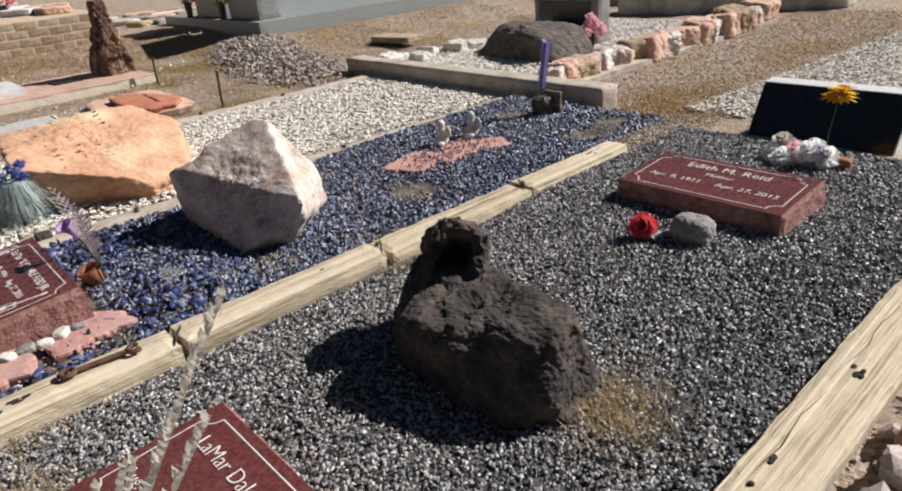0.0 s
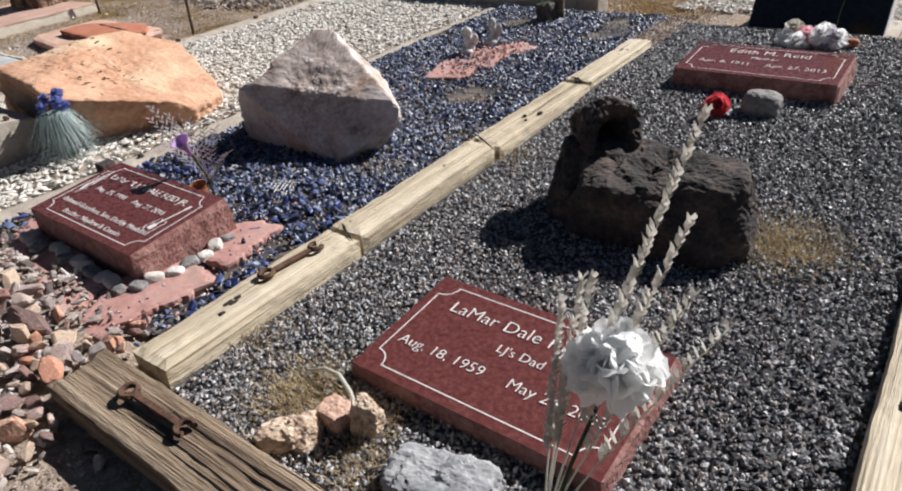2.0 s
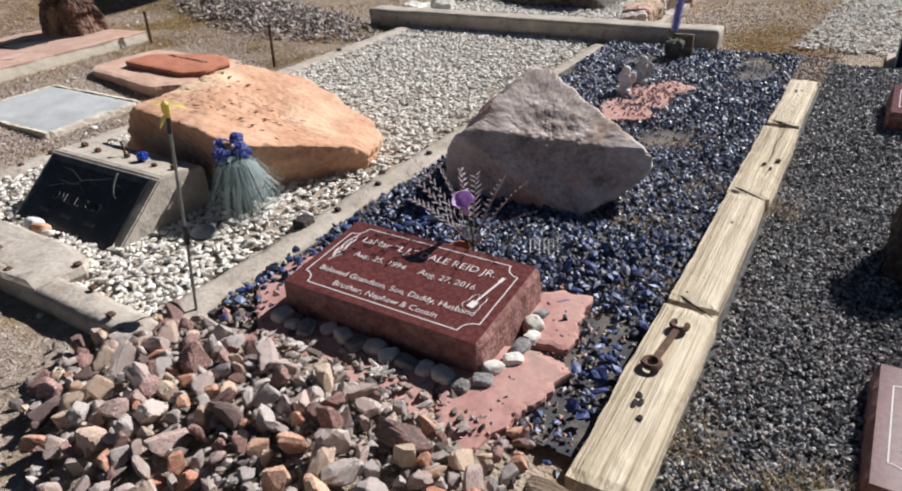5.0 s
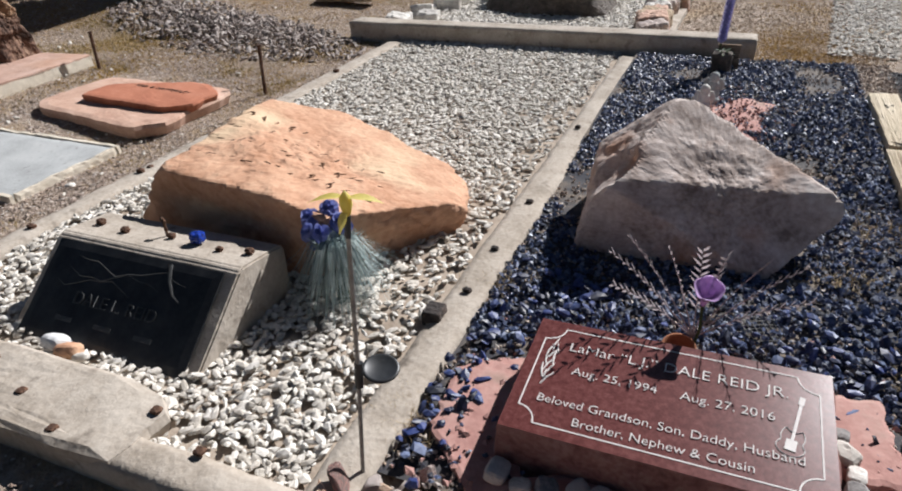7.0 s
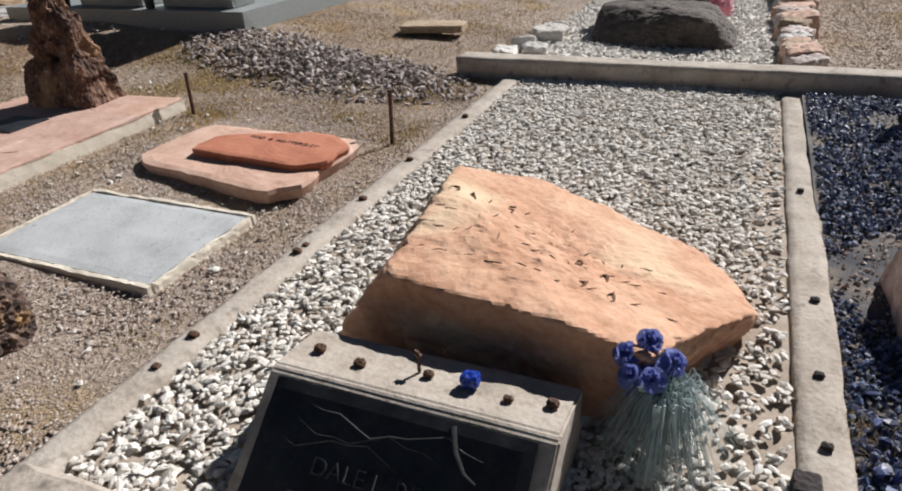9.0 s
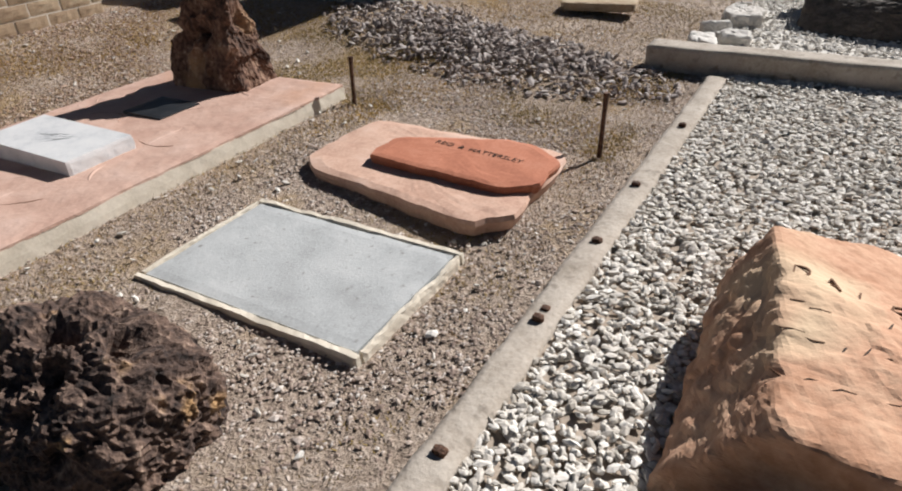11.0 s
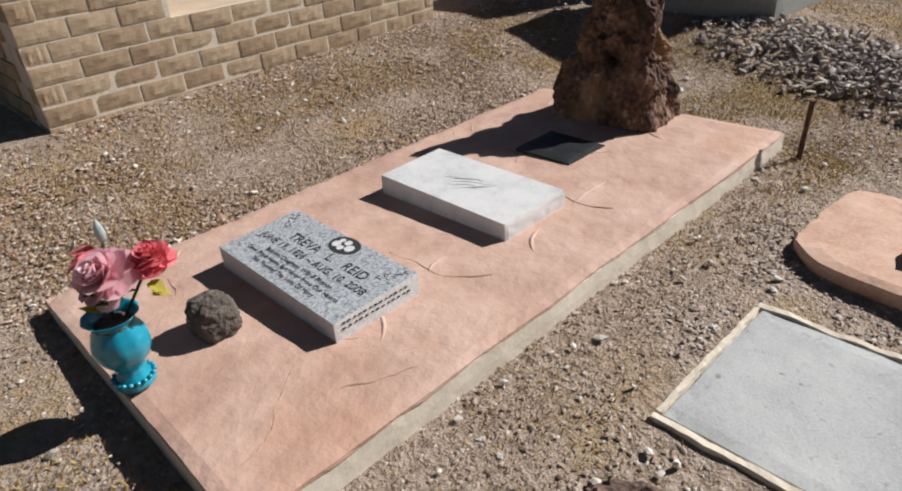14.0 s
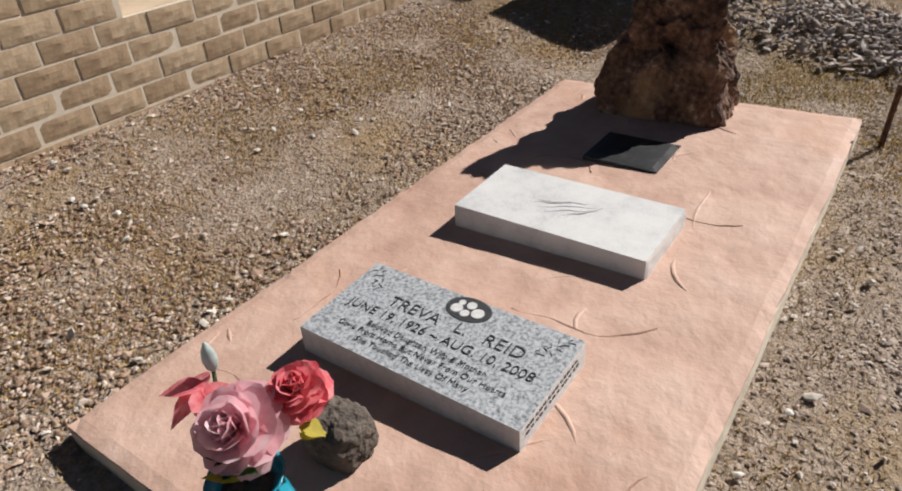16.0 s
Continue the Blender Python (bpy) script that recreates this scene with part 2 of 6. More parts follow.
REDPETAL = material("red_silk", [(0.66, 0.03, 0.05), (0.82, 0.20, 0.22)], 24, 0.7, 0, thin=0.45)
YELLOWPETAL = material("yellow_silk", [(0.74, 0.44, 0.012), (0.82, 0.56, 0.03)], 14, 0.7, 0, thin=0.4)
LEMON = material("lemon_plastic", [(0.70, 0.58, 0.13), (0.84, 0.74, 0.28)], 14, 0.5, 0, thin=0.4)
BLUEPETAL = material("blue_silk", [(0.11, 0.14, 0.42), (0.30, 0.34, 0.66)], 20, 0.7, 0, thin=0.4)
PURPLE = material("violet_silk", [(0.48, 0.29, 0.60), (0.72, 0.52, 0.78)], 12, 0.7, 0, thin=0.4)
LILAC = material("pale_lilac_silk", [(0.42, 0.36, 0.48), (0.60, 0.52, 0.60)], 12, 0.7, 0, thin=0.4)
STRAW = material("pale_straw", [(0.34, 0.24, 0.12), (0.50, 0.38, 0.22), (0.62, 0.51, 0.33)], 20, 0.9, 0, island=0.7, low=0.2, high=0.8, thin=0.35)
WARMROCK = material("tan_orange_rock", [(0.20, 0.135, 0.095), (0.42, 0.30, 0.21), (0.56, 0.45, 0.34), (0.66, 0.57, 0.46)], 16, 0.9, 0.9, 80, bump_dist=0.01, spots=((0.50, 0.25, 0.10), 12, 0.03))
GREYROCK = material("pale_grey_rock", [(0.18, 0.18, 0.185), (0.29, 0.29, 0.295), (0.42, 0.415, 0.41)], 14, 0.9, 0.8, 90, bump_dist=0.008)
MOSS = material("olive_dry_moss", [(0.17, 0.12, 0.04), (0.30, 0.212, 0.072), (0.42, 0.31, 0.13)], 20, 0.9, 0, island=0.7, low=0.2, high=0.8, thin=0.3)
SPIKE = material("blue_violet_silk", [(0.22, 0.20, 0.48), (0.48, 0.46, 0.70)], 30, 0.7, 0, thin=0.4)
GREENLEAF = material("dull_green_leaf", [(0.03, 0.06, 0.022), (0.075, 0.12, 0.045)], 14, 0.7, 0, thin=0.4)
YELLOWLEAF = material("yellowed_leaf", [(0.35, 0.30, 0.03), (0.55, 0.46, 0.06)], 14, 0.7, 0, thin=0.4)
FESCUE = material("blue_green_blades", [(0.22, 0.29, 0.29), (0.38, 0.46, 0.45), (0.55, 0.62, 0.60)], 14, 0.6, 0, island=0.7, low=0.2, high=0.8, thin=0.35)
FROND = material("grey_dry_frond", [(0.30, 0.25, 0.26), (0.46, 0.40, 0.41)], 14, 0.8, 0, thin=0.5)
PLUME = material("straw_plume", [(0.60, 0.56, 0.48), (0.76, 0.73, 0.66)], 14, 0.85, 0, thin=0.4)
BLUEGLASS = material("cobalt_glass_chunk", [(0.01, 0.03, 0.22), (0.03, 0.07, 0.40)], 12, 0.1, 0)
BLUEGLASSY = material("cobalt_glass_gravel", [(0.012, 0.014, 0.026), (0.018, 0.026, 0.07), (0.03, 0.05, 0.18), (0.10, 0.13, 0.22)], 12, 0.5, 0.1, 120, island=0.9, low=0.1, high=0.95)
GREYMON = material("grey_monument_granite", [(0.20, 0.215, 0.21), (0.28, 0.295, 0.285)], 40, 0.5, 0.1, 200)
PALECAP = material("pale_sand_fill", [(0.42, 0.31, 0.21), (0.54, 0.42, 0.30)], 6, 0.95, 0.4, 90)


# ---- helpers of this scene ----
def part(name, bm, mat, parent=None, label="", smooth=False):
    me = bpy.data.meshes.new(name)
    bm.to_mesh(me)
    bm.free()
    for m in (mat if isinstance(mat, (list, tuple)) else [mat]):
        me.materials.append(m)
    if smooth:
        me.shade_smooth()
    ob = new(name, me)
    ob.parent = parent
    return tagged(ob, label) if label else ob


def thing(name, label, category, m=None, group="", kind=""):
    ob = new(name)
    ob.empty_display_size = 0.1
    if m is not None:
        ob.matrix_basis = m
    return tagged(ob, label, category, group, kind)


def array_mesh(name, verts, faces, mat, parent=None, smooth=False):
    me = bpy.data.meshes.new(name)
    me.from_pydata(np.asarray(verts).tolist(), [], [tuple(f) for f in np.asarray(faces).tolist()])
    me.materials.append(mat)
    if smooth:
        me.shade_smooth()
    ob = new(name, me)
    ob.parent = parent
    return ob


def smoothstep(a, b, v):
    k = min(1.0, max(0.0, (v - a) / (b - a)))
    return k * k * (3 - 2 * k)


def height(x, y):
    """The lie of the land: level by the timber-edged plots, rising towards the block wall."""
    h = 0.02 * smoothstep(4.6, 6.5, y) + 0.035 * smoothstep(6.6, 7.1, y) + 0.018 * min(max(x, 0.0), 4.0) * smoothstep(5.5, 7.5, y)
    h += 0.11 * smoothstep(2.8, 3.9, x) * smoothstep(7.0, 7.8, y) * (1 - smoothstep(8.38, 9.8, y))
    return h + 0.17 * smoothstep(8.38, 9.8, y)


def rise(x):
    """How far the fill of the dark plots stands up towards their heads."""
    return 0.034 * smoothstep(1.5, 2.5, x)


def box(bm, x0, x1, y0, y1, z0, z1, bevel=0.0, seg=1):
    r = bmesh.ops.create_cube(bm, size=1)
    for v in r["verts"]:
        v.co = ((x0 + x1) / 2 + v.co.x * (x1 - x0), (y0 + y1) / 2 + v.co.y * (y1 - y0), (z0 + z1) / 2 + v.co.z * (z1 - z0))
    if bevel:
        es = list({e for v in r["verts"] for e in v.link_edges})
        bmesh.ops.bevel(bm, geom=es, offset=bevel, segments=seg, affect="EDGES")
    return r


def worn_box(x0, x1, y0, y1, z0, z1, step=0.05, amp=0.004, freq=6.0, corner=0.006, seed=0.0, sag=None):
    """A block cut into a lattice, its edges rounded and its faces uneven."""
    bm = bmesh.new()
    dims = Vector((x1 - x0, y1 - y0, z1 - z0))
    mid = Vector(((x0 + x1) / 2, (y0 + y1) / 2, (z0 + z1) / 2))
    cuts = [max(1, min(70, round(d / step))) for d in dims]
    index = {}

    def vert(i, j, k):
        key = (i, j, k)
        if key not in index:
            p = Vector(((i / cuts[0] - 0.5) * dims.x, (j / cuts[1] - 0.5) * dims.y, (k / cuts[2] - 0.5) * dims.z))
            on = sum((i in (0, cuts[0]), j in (0, cuts[1]), k in (0, cuts[2])))
            q = p + mid + Vector((seed * 7.3, seed * 3.1, seed))
            d = noise.noise_vector(q * freq) * amp + noise.noise_vector(q * freq * 4) * amp * 0.5
            if on >= 2:
                for a, n_, c in ((0, i, cuts[0]), (1, j, cuts[1]), (2, k, cuts[2])):
                    if n_ in (0, c):
                        w = corner * (0.6 + 0.9 * abs(noise.noise(q * 9)))
                        p[a] -= math.copysign(w, p[a])
            p = p + mid + d
            if sag:
                p.z += sag(p.x, p.y)
            index[key] = bm.verts.new(p)
        return index[key]

    for a in range(3):
        b, c = (a + 1) % 3, (a + 2) % 3
        for side in (0, cuts[a]):
            for u in range(cuts[b]):
                for v in range(cuts[c]):
                    quad = []
                    for du, dv in ((0, 0), (1, 0), (1, 1), (0, 1)):
                        key = [0, 0, 0]
                        key[a], key[b], key[c] = side, u + du, v + dv
                        quad.append(vert(*key))
                    bm.faces.new(quad if side else quad[::-1])
    return bm


def rock(dims, planes=(), sharp=14, rough=0.06, freq=2.5, fine=0.02, detail=4, seed=0.0, dents=(), ledge=0.0, chip=0.0):
    """A stone about its own centre: directions pushed out to the nearest of its cleavage planes (normal, a point on it), then worn by noise.
    dims are half sizes; dents are (direction, width, depth); ledge cuts level layers into its sides, chip breaks its skin into flat flakes."""
    bm = bmesh.new()
    bmesh.ops.create_icosphere(bm, subdivisions=detail, radius=1)
    dims = Vector(dims)
    flat = [(Vector(n).normalized(), max(0.02, Vector(n).normalized().dot(Vector(p)))) for n, p in planes]
    flat += [(Vector(a), d) for a, d in (((1, 0, 0), dims.x), ((-1, 0, 0), dims.x), ((0, 1, 0), dims.y), ((0, -1, 0), dims.y), ((0, 0, 1), dims.z), ((0, 0, -1), dims.z))]
    size = (dims.x * dims.y * dims.z) ** (1 / 3)
    off = Vector((seed * 5.17, seed * 2.71, seed * 9.13))
    for v in bm.verts:
        w = v.co.normalized()
        w = Vector((w.x * dims.x, w.y * dims.y, w.z * dims.z)).normalized()
        r = sum(max(0.0, n.dot(w) / d) ** sharp for n, d in flat) ** (-1 / sharp)
        p = w * r
        q = p / size * freq + off
        k = noise.noise(q) + 0.5 * noise.noise(q * 2.1) + 0.25 * noise.noise(q * 4.3)
        f = noise.noise(q * 7) + 0.6 * noise.noise(q * 15)
        r += size * (rough * k + fine * f)
        if ledge:
            layer = (p.z + 0.25 * size * noise.noise(q * 0.7)) / (0.11 * size)
            r += size * ledge * (1 - abs(w.z)) ** 0.5 * (abs(layer % 2 - 1) - 0.5)
        if chip:
            r -= size * chip * min(1.0, noise.voronoi(q * 1.6)[0][0]) + size * 0.4 * chip * min(1.0, noise.voronoi(q * 4.1)[0][0])
        for d, width, depth in dents:
            g = (w - Vector(d).normalized()).length / width
            r -= depth * math.exp(-g ** 4)
        v.co = w * max(r, 0.02 * size)
    return bm


def pits(n_, seed, up=0.0, width=(0.10, 0.24), depth=(0.02, 0.05)):
    """Random hollows for a pitted stone."""
    r = random.Random(seed)
    return [((r.gauss(0, 1), r.gauss(0, 1), r.gauss(up, 1)), r.uniform(*width), r.uniform(*depth)) for _ in range(n_)]


def flagstone(rx, ry, h, seed, planes=(), ragged=0.07):
    """A split slab: a ragged outline, upright broken edges and an uneven top. planes are straight breaks in its outline (x, y, distance)."""
    bm = bmesh.new()
    n_, rings = 72, 9
    r0 = []
    for k in range(n_):
        a = 2 * math.pi * k / n_
        c, s = math.cos(a), math.sin(a)
        r = (abs(c / rx) ** 10 + abs(s / ry) ** 10) ** -0.1
        for px, py, d in planes:
            l = math.hypot(px, py)
            dot = (c * px + s * py) / l
            if dot > 0.05:
                r = min(r, d / dot)
        q = Vector((c * 2 + seed * 3.7, s * 2, seed))
        r *= 1 + ragged * (noise.noise(q * 1.3) + 0.6 * noise.noise(q * 4) + 0.35 * noise.noise(q * 10))
        r0.append((c, s, r))
    levels = []
    for i in range(1, rings + 1):
        f = i / rings
        ring = []
        for c, s, r in r0:
            x, y = c * r * f, s * r * f
            z = h + 0.07 * h * noise.noise(Vector((x * 7, y * 7, seed))) + 0.04 * h * noise.noise(Vector((x * 30, y * 30, seed)))
            ring.append(bm.verts.new((x, y, z - (0.12 * h if i == rings else 0))))
        levels.append(ring)
    for f, z in ((1.012, 0.55), (1.0, 0.25), (0.97, -0.4)):
        levels.append([bm.verts.new((c * r * f * (1 + 0.015 * noise.noise(Vector((c * 9, s * 9, z * 3 + seed)))), s * r * f, h * z)) for c, s, r in r0])
    mid = bm.verts.new((0, 0, h))
    for k in range(n_):
        bm.faces.new((mid, levels[0][k], levels[0][(k + 1) % n_]))
    for a, b2 in zip(levels, levels[1:]):
        for k in range(n_):
            bm.faces.new((a[k], b2[k], b2[(k + 1) % n_], a[(k + 1) % n_]))
    bm.faces.new(levels[-1][::-1])
    return bm


def put_rock(name, label, category, mat, m, group="", **shape):
    ob = part(name, rock(**shape), mat, None, smooth=False)
    ob.matrix_basis = m
    return tagged(ob, label, category, group)


def tube(bm, pts, radii, sides=6):
    """A tapered tube along a line of points."""
    rings = []
    for i, p in enumerate(pts):
        p = Vector(p)
        a = Vector(pts[max(0, i - 1)])
        b = Vector(pts[min(len(pts) - 1, i + 1)])
        d = (b - a).normalized()
        s = d.cross(Vector((0.31, 0.17, 0.93))).normalized() if abs(d.z) < 0.9 else d.cross(Vector((1, 0, 0))).normalized()
        u = d.cross(s)
        r = radii[i] if isinstance(radii, (list, tuple)) else radii
        rings.append([bm.verts.new(p + (s * math.cos(2 * math.pi * k / sides) + u * math.sin(2 * math.pi * k / sides)) * r) for k in range(sides)])
    for a, b in zip(rings, rings[1:]):
        for k in range(sides):
            bm.faces.new((a[k], a[(k + 1) % sides], b[(k + 1) % sides], b[k]))
    bm.faces.new(rings[0][::-1])
    bm.faces.new(rings[-1])


def lathe(profile, sides=32, lobes=0, lobe=0.0):
    bm = bmesh.new()
    rings = []
    for r, z in profile:
        rings.append([bm.verts.new((r * (1 + lobe * math.cos(lobes * 2 * math.pi * k / sides)) * math.cos(2 * math.pi * k / sides),
                                    r * (1 + lobe * math.cos(lobes * 2 * math.pi * k / sides)) * math.sin(2 * math.pi * k / sides), z)) for k in range(sides)])
    for a, b in zip(rings, rings[1:]):
        for k in range(sides):
            bm.faces.new((a[k], a[(k + 1) % sides], b[(k + 1) % sides], b[k]))
    bm.faces.new(rings[0][::-1])
    bm.faces.new(rings[-1])
    return bm


GLYPHS = {}


def glyph(text, size, depth):
    """The mesh of a piece of text set from the left, and its right edge."""
    cu = bpy.data.curves.new("form", "FONT")
    cu.body, cu.size, cu.extrude, cu.align_y = text, size, depth, "CENTER"
    cu.resolution_u = 3
    cu.offset = -0.014 * size
    tmp = new("form", cu)
    bpy.context.view_layer.update()
    me = bpy.data.meshes.new_from_object(tmp.evaluated_get(bpy.context.evaluated_depsgraph_get()))
    bpy.data.objects.remove(tmp)
    return me, max((v.co.x for v in me.vertices), default=0.0)


def letters(text, size, mat, parent, m, depth=0.0007, name="letter", squeeze=1.0):
    """Raised lettering in the built-in face, centred on its line, each letter a piece of its own."""
    total = glyph(text, size, depth)[1]
    for k, ch in enumerate(text):
        if ch == " ":
            continue
        key = (ch, size, depth, mat.name)
        if key not in GLYPHS:
            me, right = glyph(ch, size, depth)
            me.name = "letter"
            me.materials.clear()
            me.materials.append(mat)
            GLYPHS[key] = (me, right)
        me, right = GLYPHS[key]
        ob = new(name, me)
        ob.parent = parent
        ob.matrix_basis = m @ Matrix.Diagonal((squeeze, 1, 1, 1)) @ pose(glyph(text[:k + 1], size, depth)[1] - right - total / 2, 0, 0)


# ---- ground ----
def make_ground():
    xs = np.concatenate([[-300, -100, -30, -10, -5], np.arange(-3, 8.01, 0.12), [9, 10, 12, 15, 20, 35, 80, 200, 600]])
    ys = np.concatenate([[-300, -100, -30, -10, -5], np.arange(-2, 12.01, 0.12), [13, 14, 16, 20, 30, 80, 200, 600]])
    verts, faces = [], []
    for x in xs:
        for y in ys:
            z = height(x, y)
            if -3 <= x <= 8 and -2 <= y <= 12:
                z += 0.012 * noise.noise(Vector((x * 2.2, y * 2.2, 0))) + 0.006 * noise.noise(Vector((x * 9, y * 9, 3)))
            verts.append((x, y, z - 0.012))
    n = len(ys)
    for i in range(len(xs) - 1):
        for j in range(n - 1):
            a = i * n + j
            faces.append((a, a + n, a + n + 1, a + 1))
    ob = array_mesh("ground", verts, faces, DIRT, smooth=True)
    tagged(ob, "dry tan gravelly dirt with ochre patches of dead grass", "ground", kind="structure")


make_ground()


def bed(name, x0, x1, y0, y1, z, mat, label):
    """The fill of a plot, a low uneven sheet over the ground."""
    nx, ny = int((x1 - x0) / 0.06), int((y1 - y0) / 0.06)
    verts, faces = [], []
    for i in range(nx + 1):
        for j in range(ny + 1):
            x, y = x0 + (x1 - x0) * i / nx, y0 + (y1 - y0) * j / ny
            verts.append((x, y, z + (rise(x) if name in ("bed_black", "bed_blue", "bed_end") else 0.0) + 0.008 * noise.noise(Vector((x * 3, y * 3, 5)))))
    for i in range(nx):
        for j in range(ny):
            a = i * (ny + 1) + j
            faces.append((a, a + ny + 1, a + ny + 2, a + 1))
    return tagged(array_mesh(name, verts, faces, mat, smooth=True), label, "gravel bed", kind="structure")


bed("bed_black", -0.30, 3.60, 0.50, 1.98, 0.004, DARKBED, "dark fine grit under the black gravel plot")
bed("bed_blue", -0.12, 3.70, 2.12, 3.45, 0.006, BLUEBED, "dark blue grit with bare dirt showing through")
bed("bed_white", -0.25, 3.80, 3.55, 5.26, 0.006, PALEBED, "pale dusty soil under the white gravel")

bed("bed_end", 3.05, 3.72, 1.96, 2.14, 0.004, DIRT, "bare dirt where the timber edging ends")

rng = np.random.default_rng(4)
CHIPS = []
for _ in range(10):
    bm_ = bmesh.new()
    bmesh.ops.create_icosphere(bm_, subdivisions=1, radius=1)
    vs_ = np.array([v.co[:] for v in bm_.verts])
    fs_ = np.array([[v.index for v in f.verts] for f in bm_.faces])
    bm_.free()
    CHIPS.append((vs_ * rng.uniform(0.62, 1.15, (len(vs_), 1)) * np.array([1.15, 0.85, 0.62]), fs_))
OCTA = (np.array([(1, 0, 0), (0, 1, 0), (-1, 0, 0), (0, -1, 0), (0, 0, 1), (0, 0, -1)], float),
        np.array([(0, 1, 4), (1, 2, 4), (2, 3, 4), (3, 0, 4), (1, 0, 5), (2, 1, 5), (3, 2, 5), (0, 3, 5)]))


def scatter(name, xy, z, size, mat, label, category, cheap=False, flat=0.75, tumble=1.0, seed=1):
    """Thousands of loose stones as one heap of real pieces. xy: places, z: heights, size: half sizes."""
    r = np.random.default_rng(seed)
    n = len(xy)
    verts, faces, base = [], [], 0
    for k in range(1 if cheap else len(CHIPS)):
        pick = np.arange(n) if cheap else np.arange(k, n, len(CHIPS))
        sv, sf = OCTA if cheap else CHIPS[k]
        c = len(pick)
        if not c:
            continue
        shape = sv[None] * r.uniform(0.65, 1.25, (c, 1, 3)) * np.array([1.15, 0.9, flat])
        if cheap:
            shape = shape * r.uniform(0.75, 1.2, (c, len(sv), 1))
        a, b = r.uniform(0, 2 * np.pi, c), r.normal(0, 0.5 * tumble, c)
        ca, sa, cb, sb = np.cos(a), np.sin(a), np.cos(b), np.sin(b)
        x1 = shape[..., 0] * cb[:, None] + shape[..., 2] * sb[:, None]
        z1 = -shape[..., 0] * sb[:, None] + shape[..., 2] * cb[:, None]
        x2 = x1 * ca[:, None] - shape[..., 1] * sa[:, None]
        y2 = x1 * sa[:, None] + shape[..., 1] * ca[:, None]
        s = size[pick][:, None]
        v = np.stack([x2 * s + xy[pick, 0][:, None], y2 * s + xy[pick, 1][:, None], z1 * s + z[pick][:, None]], -1)
        verts.append(v.reshape(-1, 3))
        faces.append((sf[None] + (base + np.arange(c) * len(sv))[:, None, None]).reshape(-1, 3))
        base += c * len(sv)
    verts, faces = np.concatenate(verts), np.concatenate(faces)
    me = bpy.data.meshes.new(name)
    me.vertices.add(len(verts))
    me.vertices.foreach_set("co", verts.ravel().astype(np.float32))
    me.loops.add(faces.size)
    me.loops.foreach_set("vertex_index", faces.ravel().astype(np.int32))
    me.polygons.add(len(faces))
    me.polygons.foreach_set("loop_start", np.arange(0, faces.size, 3, dtype=np.int32))
    me.update(calc_edges=True)
    me.validate()
    me.shade_flat()
    me.materials.append(mat)
    return tagged(new(name, me), label, category, kind="stuff")


def spread_xy(n, x0, x1, y0, y1, r):
    return np.stack([r.uniform(x0, x1, n), r.uniform(y0, y1, n)], -1)


# ---- timber edging ----
def timber_beam(x0, x1, y0, y1, top, label, joints):
    """Pale weathered timbers laid end to end, with splits and nail holes."""
    beam = thing("timber_edging", label, "timber edging")
    ends = [x0, *joints, x1]
    for i, (a, b) in enumerate(zip(ends, ends[1:])):
        bm = worn_box(a + 0.006, b - 0.006, y0 + 0.01 * (i % 2), y1 + 0.008 * ((i + 1) % 2), -0.02, top + 0.006 * math.sin(i * 2.3), 0.035, 0.0045, 5, 0.007, i + y0)
        part("timber", bm, TIMBER, beam)
    r = random.Random(int(y0 * 100))
    for a in joints:
        bm = bmesh.new()
        pts = [(a - 0.03 + 0.02 * k + r.uniform(-.004, .004), y0 + 0.015 + (y1 - y0 - 0.03) * k / 4, top + 0.001) for k in range(5)]
        tube(bm, pts, [0.001, 0.004, 0.003, 0.005, 0.001], 5)
        part("split", bm, CRACK, beam, "dark gap where two timbers meet")
    for a in np.arange(x0 + 0.3, x1, 0.55):
        c = y0 + (y1 - y0) * r.uniform(0.3, 0.7)
        for k in range(4):
            part("rot_pit", rock((r.uniform(0.006, 0.02), r.uniform(0.004, 0.010), 0.006), sharp=2.5, rough=0.35, detail=3, seed=a + k), CRACK, beam).location = (a + r.gauss(0, 0.04), c + r.gauss(0, 0.012), top - 0.001)
        bm = bmesh.new()
        l = r.uniform(0.2, 0.5)
        pts = [(a + l * k / 6, c + 0.02 + 0.006 * math.sin(k * 1.7 + a), top + 0.003) for k in range(7)]
        tube(bm, pts, [0.0004, 0.001, 0.0016, 0.001, 0.0015, 0.0008, 0.0003], 4)
        part("grain_split", bm, CRACK, beam, "long dark split along the grain")
    return beam


timber_beam(-0.24, 3.06, 1.97, 2.13, 0.07, "pale weathered timber edging between two gravel plots", [0.53, 1.375, 2.245])
timber_beam(-0.24, 3.30, 0.30, 0.46, 0.07, "pale weathered timber edging beside black gravel", [2.55])


